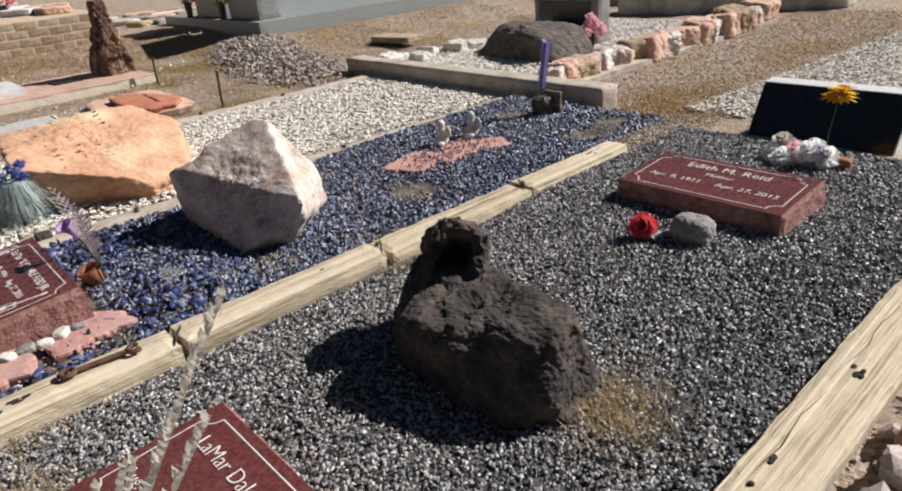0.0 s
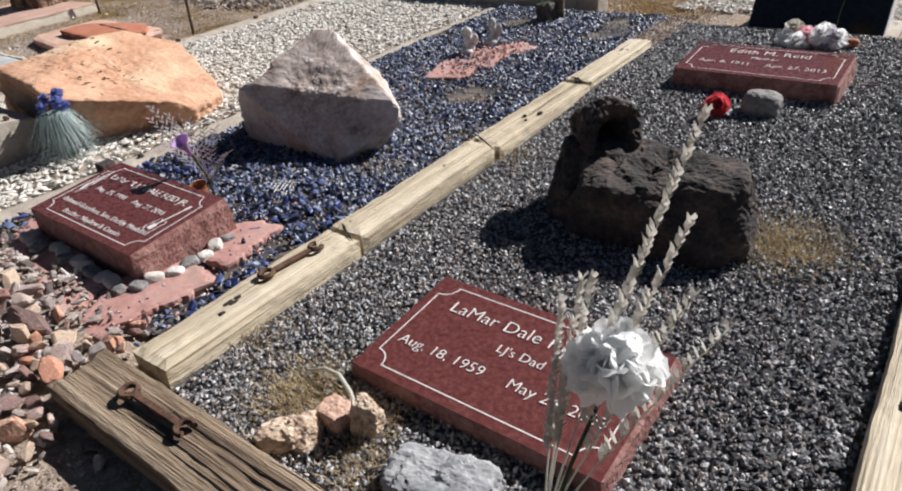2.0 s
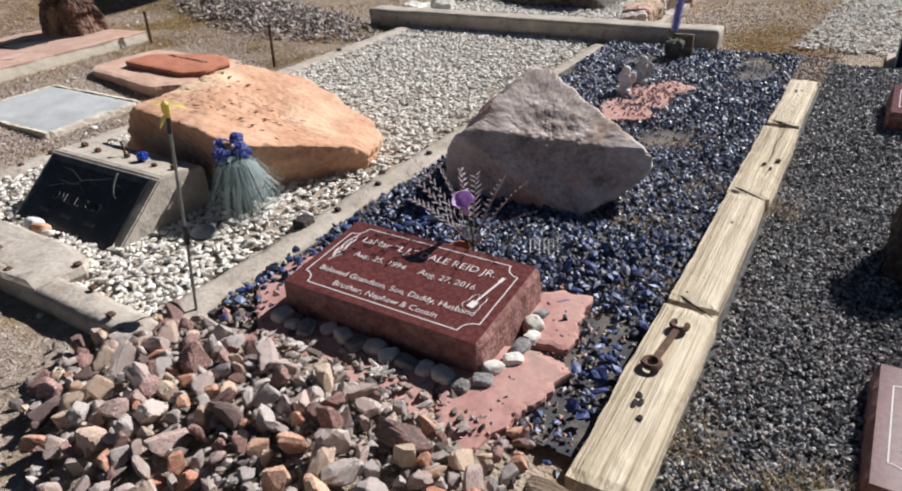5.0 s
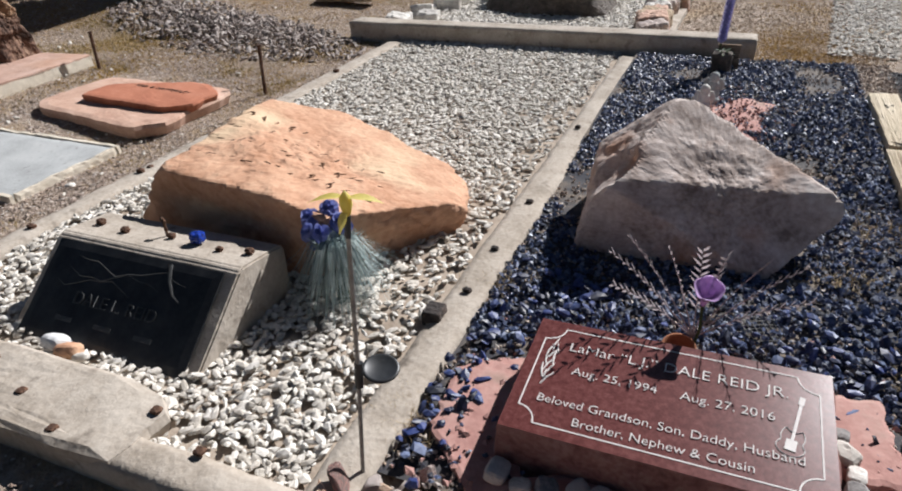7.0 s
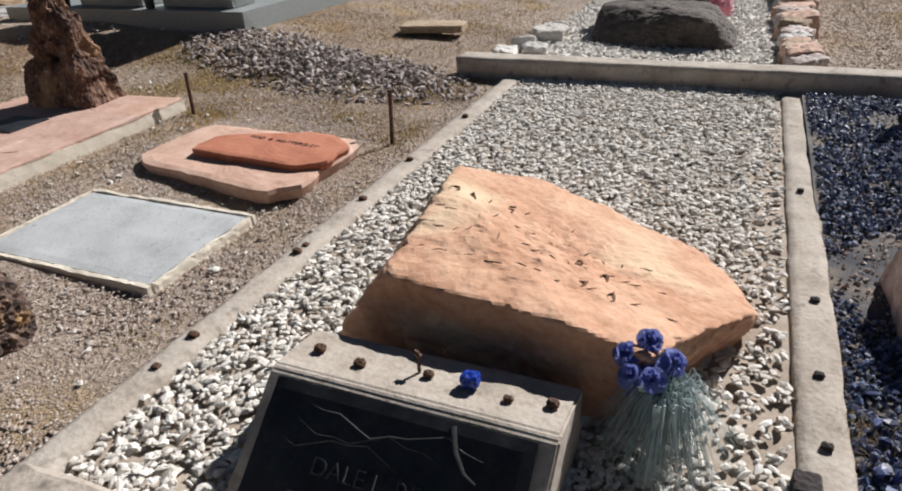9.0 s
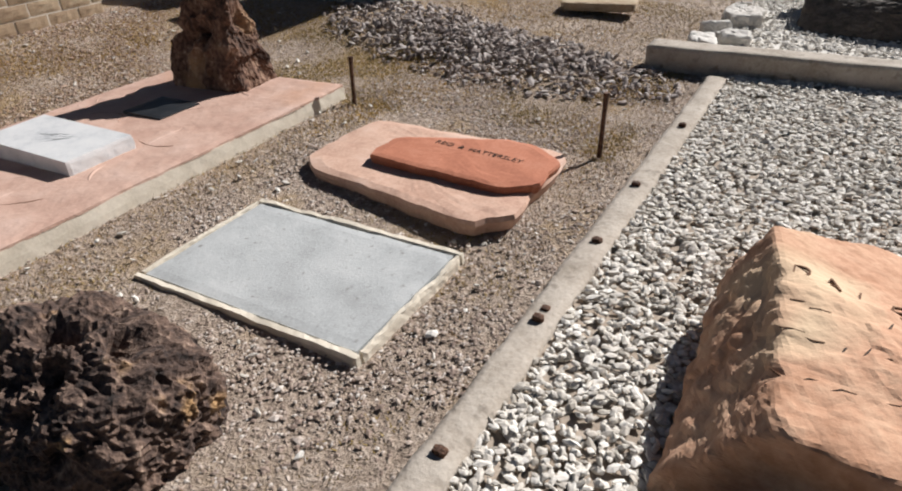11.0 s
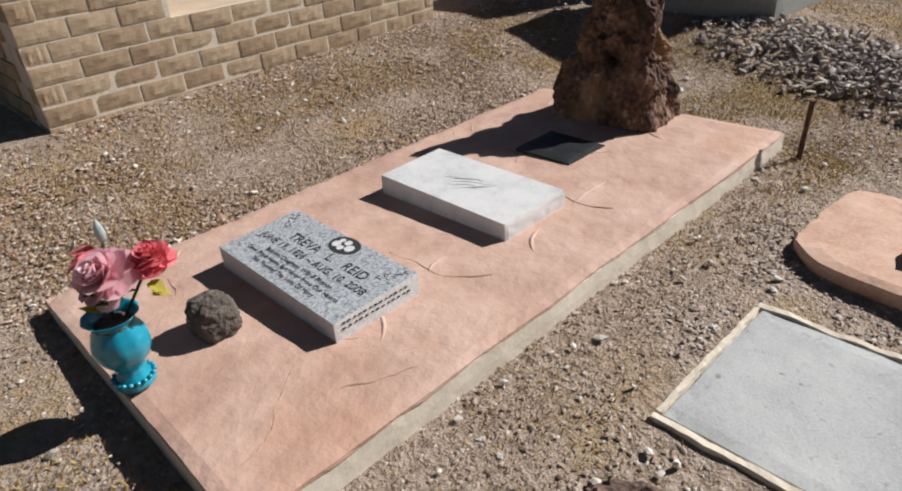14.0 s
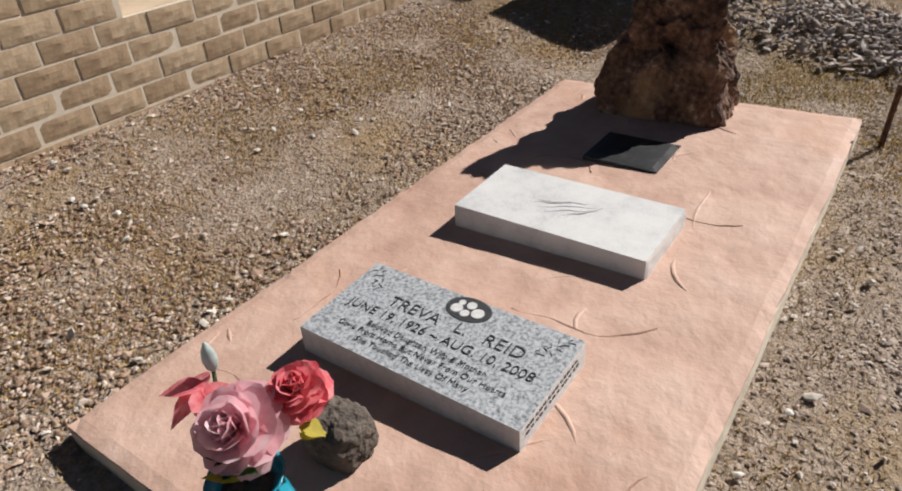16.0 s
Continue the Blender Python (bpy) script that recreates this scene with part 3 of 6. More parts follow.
def end_tie():
    tie = thing("railway_tie", "old brown weathered railway tie with deep grain", "timber edging")
    part("tie", worn_box(-0.44, -0.26, 0.30, 2.20, -0.02, 0.085, 0.03, 0.006, 7, 0.009, 3), OLDTIE, tie)
    for k in range(9):
        bm = bmesh.new()
        x = -0.43 + 0.02 * k
        tube(bm, [(x + 0.004 * math.sin(j * 1.3 + k), 0.5 + 0.2 * k % 0.7 + 0.16 * j, 0.088) for j in range(6)], [0.0008, 0.002, 0.003, 0.0022, 0.0026, 0.0008], 4)
        part("grain_split", bm, CRACK, tie)


end_tie()


def spanner(x0, y0, x1, y1, z, label):
    """An old combination spanner: a flat shank, a ring at one end and open jaws at the other."""
    s = thing("spanner", label, "spanner", pose(x0, y0, z, 0, 0, math.degrees(math.atan2(y1 - y0, x1 - x0))))
    l = math.hypot(x1 - x0, y1 - y0)
    bm = bmesh.new()
    box(bm, 0.02, l - 0.02, -0.010, 0.010, -0.005, 0.007, 0.003)
    part("shank", bm, RUST, s)
    for name, at, a0, a1 in (("ring_end", 0.0, 0, 360), ("open_jaw", l, 50, 310)):
        bm = bmesh.new()
        turn = 0 if at == 0 else 180
        n_ = 20
        tube(bm, [(at + 0.021 * math.cos(radians(a0 + (a1 - a0) * k / n_)), 0.021 * math.sin(radians(a0 + (a1 - a0) * k / n_)), 0.003) for k in range(n_ + 1)], 0.0085, 6)
        part(name, bm, RUST, s)
    return s


spanner(-0.335, 1.945, -0.332, 1.715, 0.099, "rusty old spanner lying on the brown railway tie")
spanner(0.205, 2.075, 0.40, 2.055, 0.082, "rusty old spanner lying on the pale timber edging")


# ---- concrete edging ----
def concrete_strip(name, x0, x1, y0, y1, z0, z1, label, seed, amp=0.007, sag=None):
    ob = part(name, worn_box(x0, x1, y0, y1, z0, z1, 0.03, amp, 5, 0.008, seed, sag), CONCRETE, smooth=True)
    return tagged(ob, label, "concrete edging", kind="structure")


concrete_strip("kerb_1", -0.55, 3.72, 5.248, 5.365, -0.05, 0.04, "rough tan concrete edging strip beside white gravel", 1, 0.005)
concrete_strip("kerb_2", -0.30, 3.72, 3.43, 3.56, -0.05, 0.03, "rough tan concrete edging strip between two plots", 2)
concrete_strip("kerb_3", 3.80, 4.00, 2.70, 5.78, -0.05, 0.15, "raised weathered concrete kerb at the head of the plots", 3, 0.004)
concrete_strip("kerb_4", -0.37, -0.255, 3.47, 4.20, -0.06, 0.060, "broken rough concrete footing with rusty bolts", 4, 0.010)
tagged(part("kerb_6", flagstone(0.128, 0.66, 0.072, 31.0, [(0.8, -0.6, 0.44)], 0.05), CONCRETE), "wide broken end of the rough concrete footing", "concrete edging", kind="structure").matrix_basis = pose(-0.243, 4.655, 0.0)

concrete_strip("kerb_5", -0.325, -0.195, 6.45, 7.055, -0.05, 0.075, "smooth grey concrete strip meeting the pink slab", 6, 0.002)

# ---- pink slab ----
SLAB = thing("pink_slab", "salmon pink stamped concrete slab over a family plot", "slab")


def slab_top(x, y=7.75):
    return 0.145 + 0.008 * x - 0.028 * (y - 7.06)


part("slab_top", worn_box(-0.28, 2.38, 7.055, 8.40, -0.022, 0.0, 0.04, 0.0035, 4, 0.007, 8, slab_top), PINKSLAB, SLAB)
part("slab_side", worn_box(-0.277, 2.377, 7.059, 8.397, -0.20, -0.012, 0.05, 0.003, 6, 0.003, 9, slab_top), SLABSIDE, SLAB, "rough cream concrete edge of the slab")


def slab_marks():
    """Trowelled ridges and cracks pressed into the slab's skin."""
    r = random.Random(11)
    for k in range(44):
        x, y = r.uniform(-0.1, 2.2), r.uniform(7.2, 8.3)
        a, l = r.uniform(-0.9, 0.9), r.uniform(0.12, 0.40)
        pts = []
        for j in range(9):
            u = j / 8
            px = x + l * u * math.cos(a) + 0.02 * math.sin(u * 4 + k)
            py = y - l * u * math.sin(a) + 0.02 * math.cos(u * 5 + k)
            if not (-0.25 < px < 2.35 and 7.1 < py < 8.36):
                continue
            pts.append((px, py, slab_top(px, py) - 0.0064))
        if len(pts) > 3:
            bm = bmesh.new()
            tube(bm, pts, [0.0092 * math.sin(math.pi * (i + 0.4) / len(pts)) for i in range(len(pts))], 8)
            part("trowel_ridge", bm, PINKSLAB, SLAB, smooth=True)


def slab_cracks():
    """Hairline cracks that wander across the slab."""
    r = random.Random(19)
    for x, y, a, l in ((0.10, 7.42, 200, 0.5), (0.75, 7.30, 160, 0.45), (-0.1, 7.95, 20, 0.4), (1.35, 7.25, 120, 0.35), (0.55, 8.25, 250, 0.3), (1.5, 8.1, 300, 0.35), (0.3, 7.15, 140, 0.3)):
        pts = []
        for j in range(14):
            pts.append((x, y, slab_top(x, y) - 0.0004))
            a += r.uniform(-22, 22)
            x, y = x + l / 14 * math.cos(radians(a)), y + l / 14 * math.sin(radians(a))
            if not (-0.24 < x < 2.34 and 7.10 < y < 8.36):
                break
        if len(pts) > 3:
            bm = bmesh.new()
            tube(bm, pts, [0.0022 + 0.0009 * math.sin(j) for j in range(len(pts))], 4)
            part("hairline_crack", bm, SLABSEAM, SLAB, "thin reddish crack in the slab")


slab_cracks()
slab_marks()

# ---- block wall ----
WALL_Y, WALL_X0, WALL_X1, COURSE, BLOCK_L = 9.80, 0.20, 2.86, 0.100, 0.245


def block_meshes():
    """Split-faced block, its face towards -y, built on the unit of one block."""
    made = []
    for k in range(8):
        bm = bmesh.new()
        nx, nz = 8, 4
        w, h, d = BLOCK_L - 0.014, COURSE - 0.012, 0.16
        grid = {}
        for i in range(nx + 1):
            for j in range(nz + 1):
                X, Z = (i / nx - 0.5) * w, (j / nz - 0.5) * h
                rim = min(i, nx - i, 2) / 2 * min(j, nz - j, 1)
                bulge = (0.005 + 0.0055 * noise.noise(Vector((X * 26 + k * 7, Z * 26, k)))) * min(1, rim)
                grid[i, j] = bm.verts.new((X, -0.010 - bulge, Z))
        for i in range(nx):
            for j in range(nz):
                bm.faces.new((grid[i, j], grid[i + 1, j], grid[i + 1, j + 1], grid[i, j + 1]))
        loop = [grid[i, 0] for i in range(nx)] + [grid[nx, j] for j in range(nz)] + [grid[i, nz] for i in range(nx, 0, -1)] + [grid[0, j] for j in range(nz, 0, -1)]
        back = [bm.verts.new((v.co.x, d, v.co.z)) for v in loop]
        for a in range(len(loop)):
            b2 = (a + 1) % len(loop)
            bm.faces.new((loop[a], back[a], back[b2], loop[b2]))
        bm.faces.new(back[::-1])
        me = bpy.data.meshes.new("block")
        bm.to_mesh(me)
        bm.free()
        me.materials.append(BLOCK)
        made.append(me)
    return made


def block_wall():
    wall = part("wall_north", bmesh.new(), MORTAR)
    bm = bmesh.new()
    box(bm, WALL_X0 + 0.004, WALL_X1 - 0.004, WALL_Y - 0.0075, WALL_Y + 0.16, 0.0, 0.64)
    box(bm, WALL_X0 + 0.004, 0.956, WALL_Y - 0.0075, WALL_Y + 0.16, 0.641, 0.94)
    box(bm, WALL_X0 + 0.003, WALL_X0 + 0.16, WALL_Y + 0.162, 13.0, 0.0, 0.94)
    bm.to_mesh(wall.data)
    bm.free()
    tagged(wall, "low retaining wall of tan split-faced concrete blocks", "wall", kind="structure")
    kinds = block_meshes()
    r = random.Random(5)
    for c in range(9):
        z = 0.145 + COURSE * (c + 0.5) - 0.10
        x = WALL_X0 + (BLOCK_L / 2 if c % 2 else 0)
        end = WALL_X1 if z < 0.64 else 0.96
        spans = [] if c % 2 == 0 else [(WALL_X0, WALL_X0 + BLOCK_L / 2)]
        while x < end - 0.05:
            spans.append((x, min(x + BLOCK_L, end)))
            x += BLOCK_L
        for a, b2 in spans:
            ob = new("block", kinds[r.randrange(8)])
            ob.parent = wall
            ob.matrix_basis = pose((a + b2) / 2, WALL_Y + r.uniform(-0.003, 0.003), z, 0, 0, r.uniform(-0.6, 0.6)) @ Matrix.Diagonal(((b2 - a) / BLOCK_L, 1, 1, 1))
        for k in range(7):
            ob = new("block", kinds[r.randrange(8)])
            ob.parent = wall
            ob.matrix_basis = pose(WALL_X0, WALL_Y + 0.30 + (k + 0.5 * (c % 2)) * BLOCK_L, z, 0, 0, -90)


block_wall()
tagged(part("planter_fill", worn_box(WALL_X0 + 0.17, WALL_X1, WALL_Y + 0.02, 13.0, 0.3, 0.648, 0.12, 0.006, 3, 0.01, 4), PALECAP), "pale tan coping and fill behind the block wall", "coping", kind="structure")


def headstone(name, label, x, y, z, w, d, front, back, polished, rough_mat, tilt_x=0.0, broken=1.0):
    """A bevel marker: polished sloping top on rough split sides; gives back the top, which carries the engraving. Its base stands at (x, y, z), its reader towards -x."""
    stone = thing(name, label, "headstone", pose(x, y, z, 0, tilt_x, -90))
    bm = bmesh.new()
    nx, ny = 34, 22
    ring = {}
    for i in range(nx + 1):
        for j in range(ny + 1):
            X, Y = (i / nx - 0.5) * w, (j / ny - 0.5) * d
            ring[i, j] = bm.verts.new((X, Y, front + (back - front) * j / ny))
    for i in range(nx):
        for j in range(ny):
            bm.faces.new((ring[i, j], ring[i + 1, j], ring[i + 1, j + 1], ring[i, j + 1]))
    top_face = part("polished_face", bm, polished, stone)
    bm = bmesh.new()
    edge = [(i, 0) for i in range(nx)] + [(nx, j) for j in range(ny)] + [(i, ny) for i in range(nx, 0, -1)] + [(0, j) for j in range(ny, 0, -1)]
    rows = []
    levels = 7
    for k in range(levels + 1):
        row = []
        for i, j in edge:
            X, Y = (i / nx - 0.5) * w, (j / ny - 0.5) * d
            top = front + (back - front) * j / ny
            f = k / levels
            bulge = 0.0 if k == 0 else 0.005 + 0.008 * abs(noise.noise(Vector((X * 16 + x, Y * 16 + y, f * 3)))) + 0.008 * f
            bulge *= broken * (0.25 if j == 0 else 1)
            u = Vector((1 if i == nx else -1 if i == 0 else 0, 1 if j == ny else -1 if j == 0 else 0, 0))
            row.append(bm.verts.new(Vector((X, Y, top * (1 - f) - 0.02 * f)) + u * bulge))
        rows.append(row)
    n = len(edge)
    for a, b in zip(rows, rows[1:]):
        for k in range(n):
            bm.faces.new((a[k], b[k], b[(k + 1) % n], a[(k + 1) % n]))
    part("split_side", bm, rough_mat, stone)
    return top_face


def face(front, back, d, X, Y, lift=0.0018):
    """The pose of something lying on the sloping top, at X to the right and Y up from its middle."""
    a = math.atan2(back - front, d)
    return pose(X, Y, (front + back) / 2 + Y * math.tan(a) + lift, math.degrees(a))


def border(stone, front, back, d, w, inset, mat, notch=0.045, r=0.0018):
    """A thin engraved line round the face, with scooped corners."""
    bm = bmesh.new()
    hw, hd = w / 2 - inset, d / 2 - inset
    pts = []
    for sx, sy, a0 in ((1, 1, 270), (-1, 1, 0), (-1, -1, 90), (1, -1, 180)):
        c = []
        for k in range(7):
            a = radians(a0 - 15 * k)
            c.append((sx * hw + notch * math.cos(a) * 1.0, sy * hd + notch * math.sin(a)))
        pts += c
    tilt = (back - front) / d
    line = [(p[0], p[1], (front + back) / 2 + p[1] * tilt + 0.0012) for p in pts]
    line.append(line[0])
    for a, b in zip(line, line[1:]):
        tube(bm, [a, b], r, 4)
    for v in bm.verts:
        level = (front + back) / 2 + v.co.y * tilt + 0.0008
        v.co.z = level + (v.co.z - level) * 0.2
    part("border_line", bm, mat, stone, "thin pale engraved border line")


LM = headstone("headstone", "polished red granite headstone with white lettering on black gravel", 0.265, 1.222, 0.0, 0.695, 0.41, 0.065, 0.085, GRANITE, GRANITE_ROUGH)
border(LM, 0.065, 0.085, 0.41, 0.695, 0.03, INK)
letters("LaMar Dale Reid Sr.", 0.062, INK, LM, face(0.065, 0.085, 0.41, 0, 0.10))
letters("LJ's Dad", 0.042, INK, LM, face(0.065, 0.085, 0.41, 0.02, 0.02))
letters("Aug. 18, 1959     May 24, 2003", 0.048, INK, LM, face(0.065, 0.085, 0.41, 0, -0.07))

JR = headstone("headstone", "red granite headstone with engraved guitar on pink crushed stone", 0.19, 2.832, 0.0, 0.69, 0.38, 0.138, 0.168, GRANITE, GRANITE_ROUGH)
border(JR, 0.138, 0.168, 0.38, 0.69, 0.028, INK)
letters("LaMar \u201cL.J.\u201d DALE REID JR.", 0.045, INK, JR, face(0.138, 0.168, 0.38, 0, 0.10))
letters("Aug. 25, 1994     Aug. 27, 2016", 0.036, INK, JR, face(0.138, 0.168, 0.38, 0, 0.02))
letters("Beloved Grandson, Son, Daddy, Husband", 0.034, INK, JR, face(0.138, 0.168, 0.38, 0, -0.085))
letters("Brother, Nephew & Cousin", 0.034, INK, JR, face(0.138, 0.168, 0.38, 0, -0.135))

ED = headstone("headstone", "red granite headstone with pale scrollwork beside a red rose", 2.63, 1.265, 0.03, 0.72, 0.39, 0.10, 0.125, GRANITE, GRANITE_ROUGH)
border(ED, 0.10, 0.125, 0.39, 0.72, 0.03, INK)
letters("Edith M. Reid", 0.07, INK, ED, face(0.10, 0.125, 0.39, 0, 0.10))
letters("Mother", 0.042, INK, ED, face(0.10, 0.125, 0.39, 0, 0.025))
letters("Apr. 8, 1911     Apr. 27, 2013", 0.048, INK, ED, face(0.10, 0.125, 0.39, 0, -0.055))

TR = headstone("headstone", "speckled grey granite headstone with black lettering on pink slab", 0.378, 7.735, 0.137, 0.66, 0.315, 0.066, 0.078, GREYGRANITE, PALEGRANITE, broken=0.12)
letters("TREVA   L.   REID", 0.056, DARKINK, TR, face(0.066, 0.078, 0.315, 0.02, 0.042))
letters("JUNE 19, 1926 ~ AUG. 10, 2008", 0.043, DARKINK, TR, face(0.066, 0.078, 0.315, 0, -0.012))
letters("Beloved Daughter, Wife & Mother", 0.026, DARKINK, TR, face(0.066, 0.078, 0.315, 0, -0.057))
letters("Gone From Home But Never From Our Hearts", 0.026, DARKINK, TR, face(0.066, 0.078, 0.315, 0, -0.087))
letters("She Touched The Lives Of Many", 0.026, DARKINK, TR, face(0.066, 0.078, 0.315, 0, -0.117))

MB = headstone("headstone", "white marble headstone with a grey vein on pink slab", 1.10, 7.74, 0.143, 0.66, 0.325, 0.062, 0.068, MARBLE, MARBLE, broken=0.4)



def bars(stone, front, back, d, rows, mat, name="engraving"):
    """Unreadable or ornamental strokes: short raised lines on a face. rows: (X, Y, length, angle, thickness)."""
    for X, Y, l, a, r in rows:
        bm = bmesh.new()
        tube(bm, [(-l / 2, 0, 0), (0, l * 0.06, 0), (l / 2, 0, 0)], [r * 0.6, r, r * 0.6], 5)
        part(name, bm, mat, stone).matrix_basis = face(front, back, d, X, Y, 0.001) @ pose(0, 0, 0, 0, 0, a)


def guitar(stone, front, back, d, X, Y):
    """An engraved electric guitar: the outline of its body with two horns, a scratch plate, the neck and the head."""
    m = face(front, back, d, X, Y, 0.001) @ pose(0, 0, 0, 0, 0, -10)
    bm = bmesh.new()
    pts = []
    for k in range(37):
        a = 2 * math.pi * k / 36
        waist = 1 - 0.30 * math.exp(-((math.sin(a) - 0.15) / 0.35) ** 2)
        horn = 0.014 * math.exp(-((abs(math.cos(a)) - 0.55) / 0.22) ** 2) if math.sin(a) > 0 else 0.0
        pts.append((0.031 * math.cos(a) * waist, 0.034 * math.sin(a) + horn - 0.045, 0))
    tube(bm, pts, 0.0013, 4)
    part("guitar_body", bm, INK, stone, "engraved outline of a guitar body").matrix_basis = m
    bm = bmesh.new()
    box(bm, -0.011, 0.011, -0.064, -0.034, 0, 0.0008)
    part("scratch_plate", bm, INK, stone).matrix_basis = m
    bm = bmesh.new()
    box(bm, -0.0032, 0.0032, -0.034, 0.075, 0, 0.0009)
    part("guitar_neck", bm, INK, stone, "engraved guitar neck").matrix_basis = m
    bm = bmesh.new()
    box(bm, -0.0065, 0.0055, 0.0755, 0.100, 0, 0.0009)
    part("guitar_head", bm, INK, stone).matrix_basis = m


guitar(JR, 0.138, 0.168, 0.38, 0.265, 0.0)
bars(JR, 0.138, 0.168, 0.38, [(-0.285 + 0.010 * math.sin(k * 2.1), 0.10 - 0.012 * k, 0.05 - 0.018 * (k % 2), 84 + 22 * math.sin(k * 1.7), 0.0026) for k in range(11)], INK, "scroll_ornament")
bars(LM, 0.065, 0.085, 0.41, [(0.285, 0.125 - 0.015 * k, 0.035, 30 - 25 * k, 0.002) for k in range(4)], INK, "scroll_ornament")
bars(ED, 0.10, 0.125, 0.39, [(s * (0.23 + 0.022 * k), 0.15 + 0.012 * math.sin(k * 2), 0.035, s * 25 * math.sin(k * 1.4), 0.0028) for s in (-1, 1) for k in range(5)], INK, "scroll_ornament")
bars(TR, 0.066, 0.078, 0.315, [(s * (0.30 - 0.004 * k) + 0.016 * math.sin(k * 2.3), 0.14 - 0.007 * k, 0.018, 70 * math.sin(k * 1.9 + s), 0.0012) for s in (-1, 1) for k in range(12)], DARKINK, "leaf_ornament")


def treva_extras():
    """The oval picture on the grey stone as plain shapes, and the worn writing on its end."""
    bm = bmesh.new()
    bmesh.ops.create_cone(bm, cap_ends=True, segments=36, radius1=0.066, radius2=0.066, depth=0.002)
    part("oval_picture", bm, DARKINK, TR, "dark oval picture set into the stone").matrix_basis = face(0.066, 0.078, 0.315, 0.02, 0.115, 0.0005) @ Matrix.Diagonal((1, 0.68, 1, 1))
    for k, (dx, dy, s) in enumerate(((-0.032, -0.014, 0.017), (0.0, 0.022, 0.014), (0.030, -0.006, 0.018), (-0.002, -0.026, 0.013), (-0.030, 0.022, 0.010))):
        bm = bmesh.new()
        bmesh.ops.create_cone(bm, cap_ends=True, segments=14, radius1=s, radius2=s, depth=0.003)
        part("pale_shape", bm, PALEGRANITE, TR).matrix_basis = face(0.066, 0.078, 0.315, 0.02 + dx, 0.115 + dy * 0.7, 0.001)
    for j, (z, w) in enumerate(((0.060, 0.24), (0.042, 0.25))):
        for k in range(13):
            bm = bmesh.new()
            box(bm, -0.0012, 0.0012, -0.0045 - 0.003 * math.sin(k * 2.1 + j), 0.0045, -0.0026, 0.0026)
            part("worn_writing", bm, DARKINK, TR).location = (0.3325, -0.125 + w * k / 12.5, z - 0.006)
    r = random.Random(3)
    for k in range(7):
        bm = bmesh.new()
        y = 0.02 * math.sin(k)
        l = r.uniform(0.1, 0.24)
        tube(bm, [(-0.05 + l * (u / 5 - 0.5) + 0.02 * k, y + 0.12 * (u / 5 - 0.5) * (0.4 + 0.1 * k) + 0.006 * math.sin(u * 2 + k), 0) for u in range(6)], [0.0005, 0.0016, 0.0025, 0.002, 0.0014, 0.0004], 4)
        part("vein", bm, MARBLEVEIN, MB, "soft grey vein in the marble").matrix_basis = face(0.062, 0.068, 0.325, 0, 0.0, -0.0005)


treva_extras()

# ---- boulders ----
CARVED = (("DALE L.", 0.066, 0.165, 0.41, 0.115, -0.01), ("30", 0.066, -0.085, -0.08, -0.11, -0.16), ("70", 0.062, -0.215, -0.12, -0.225, -0.20))


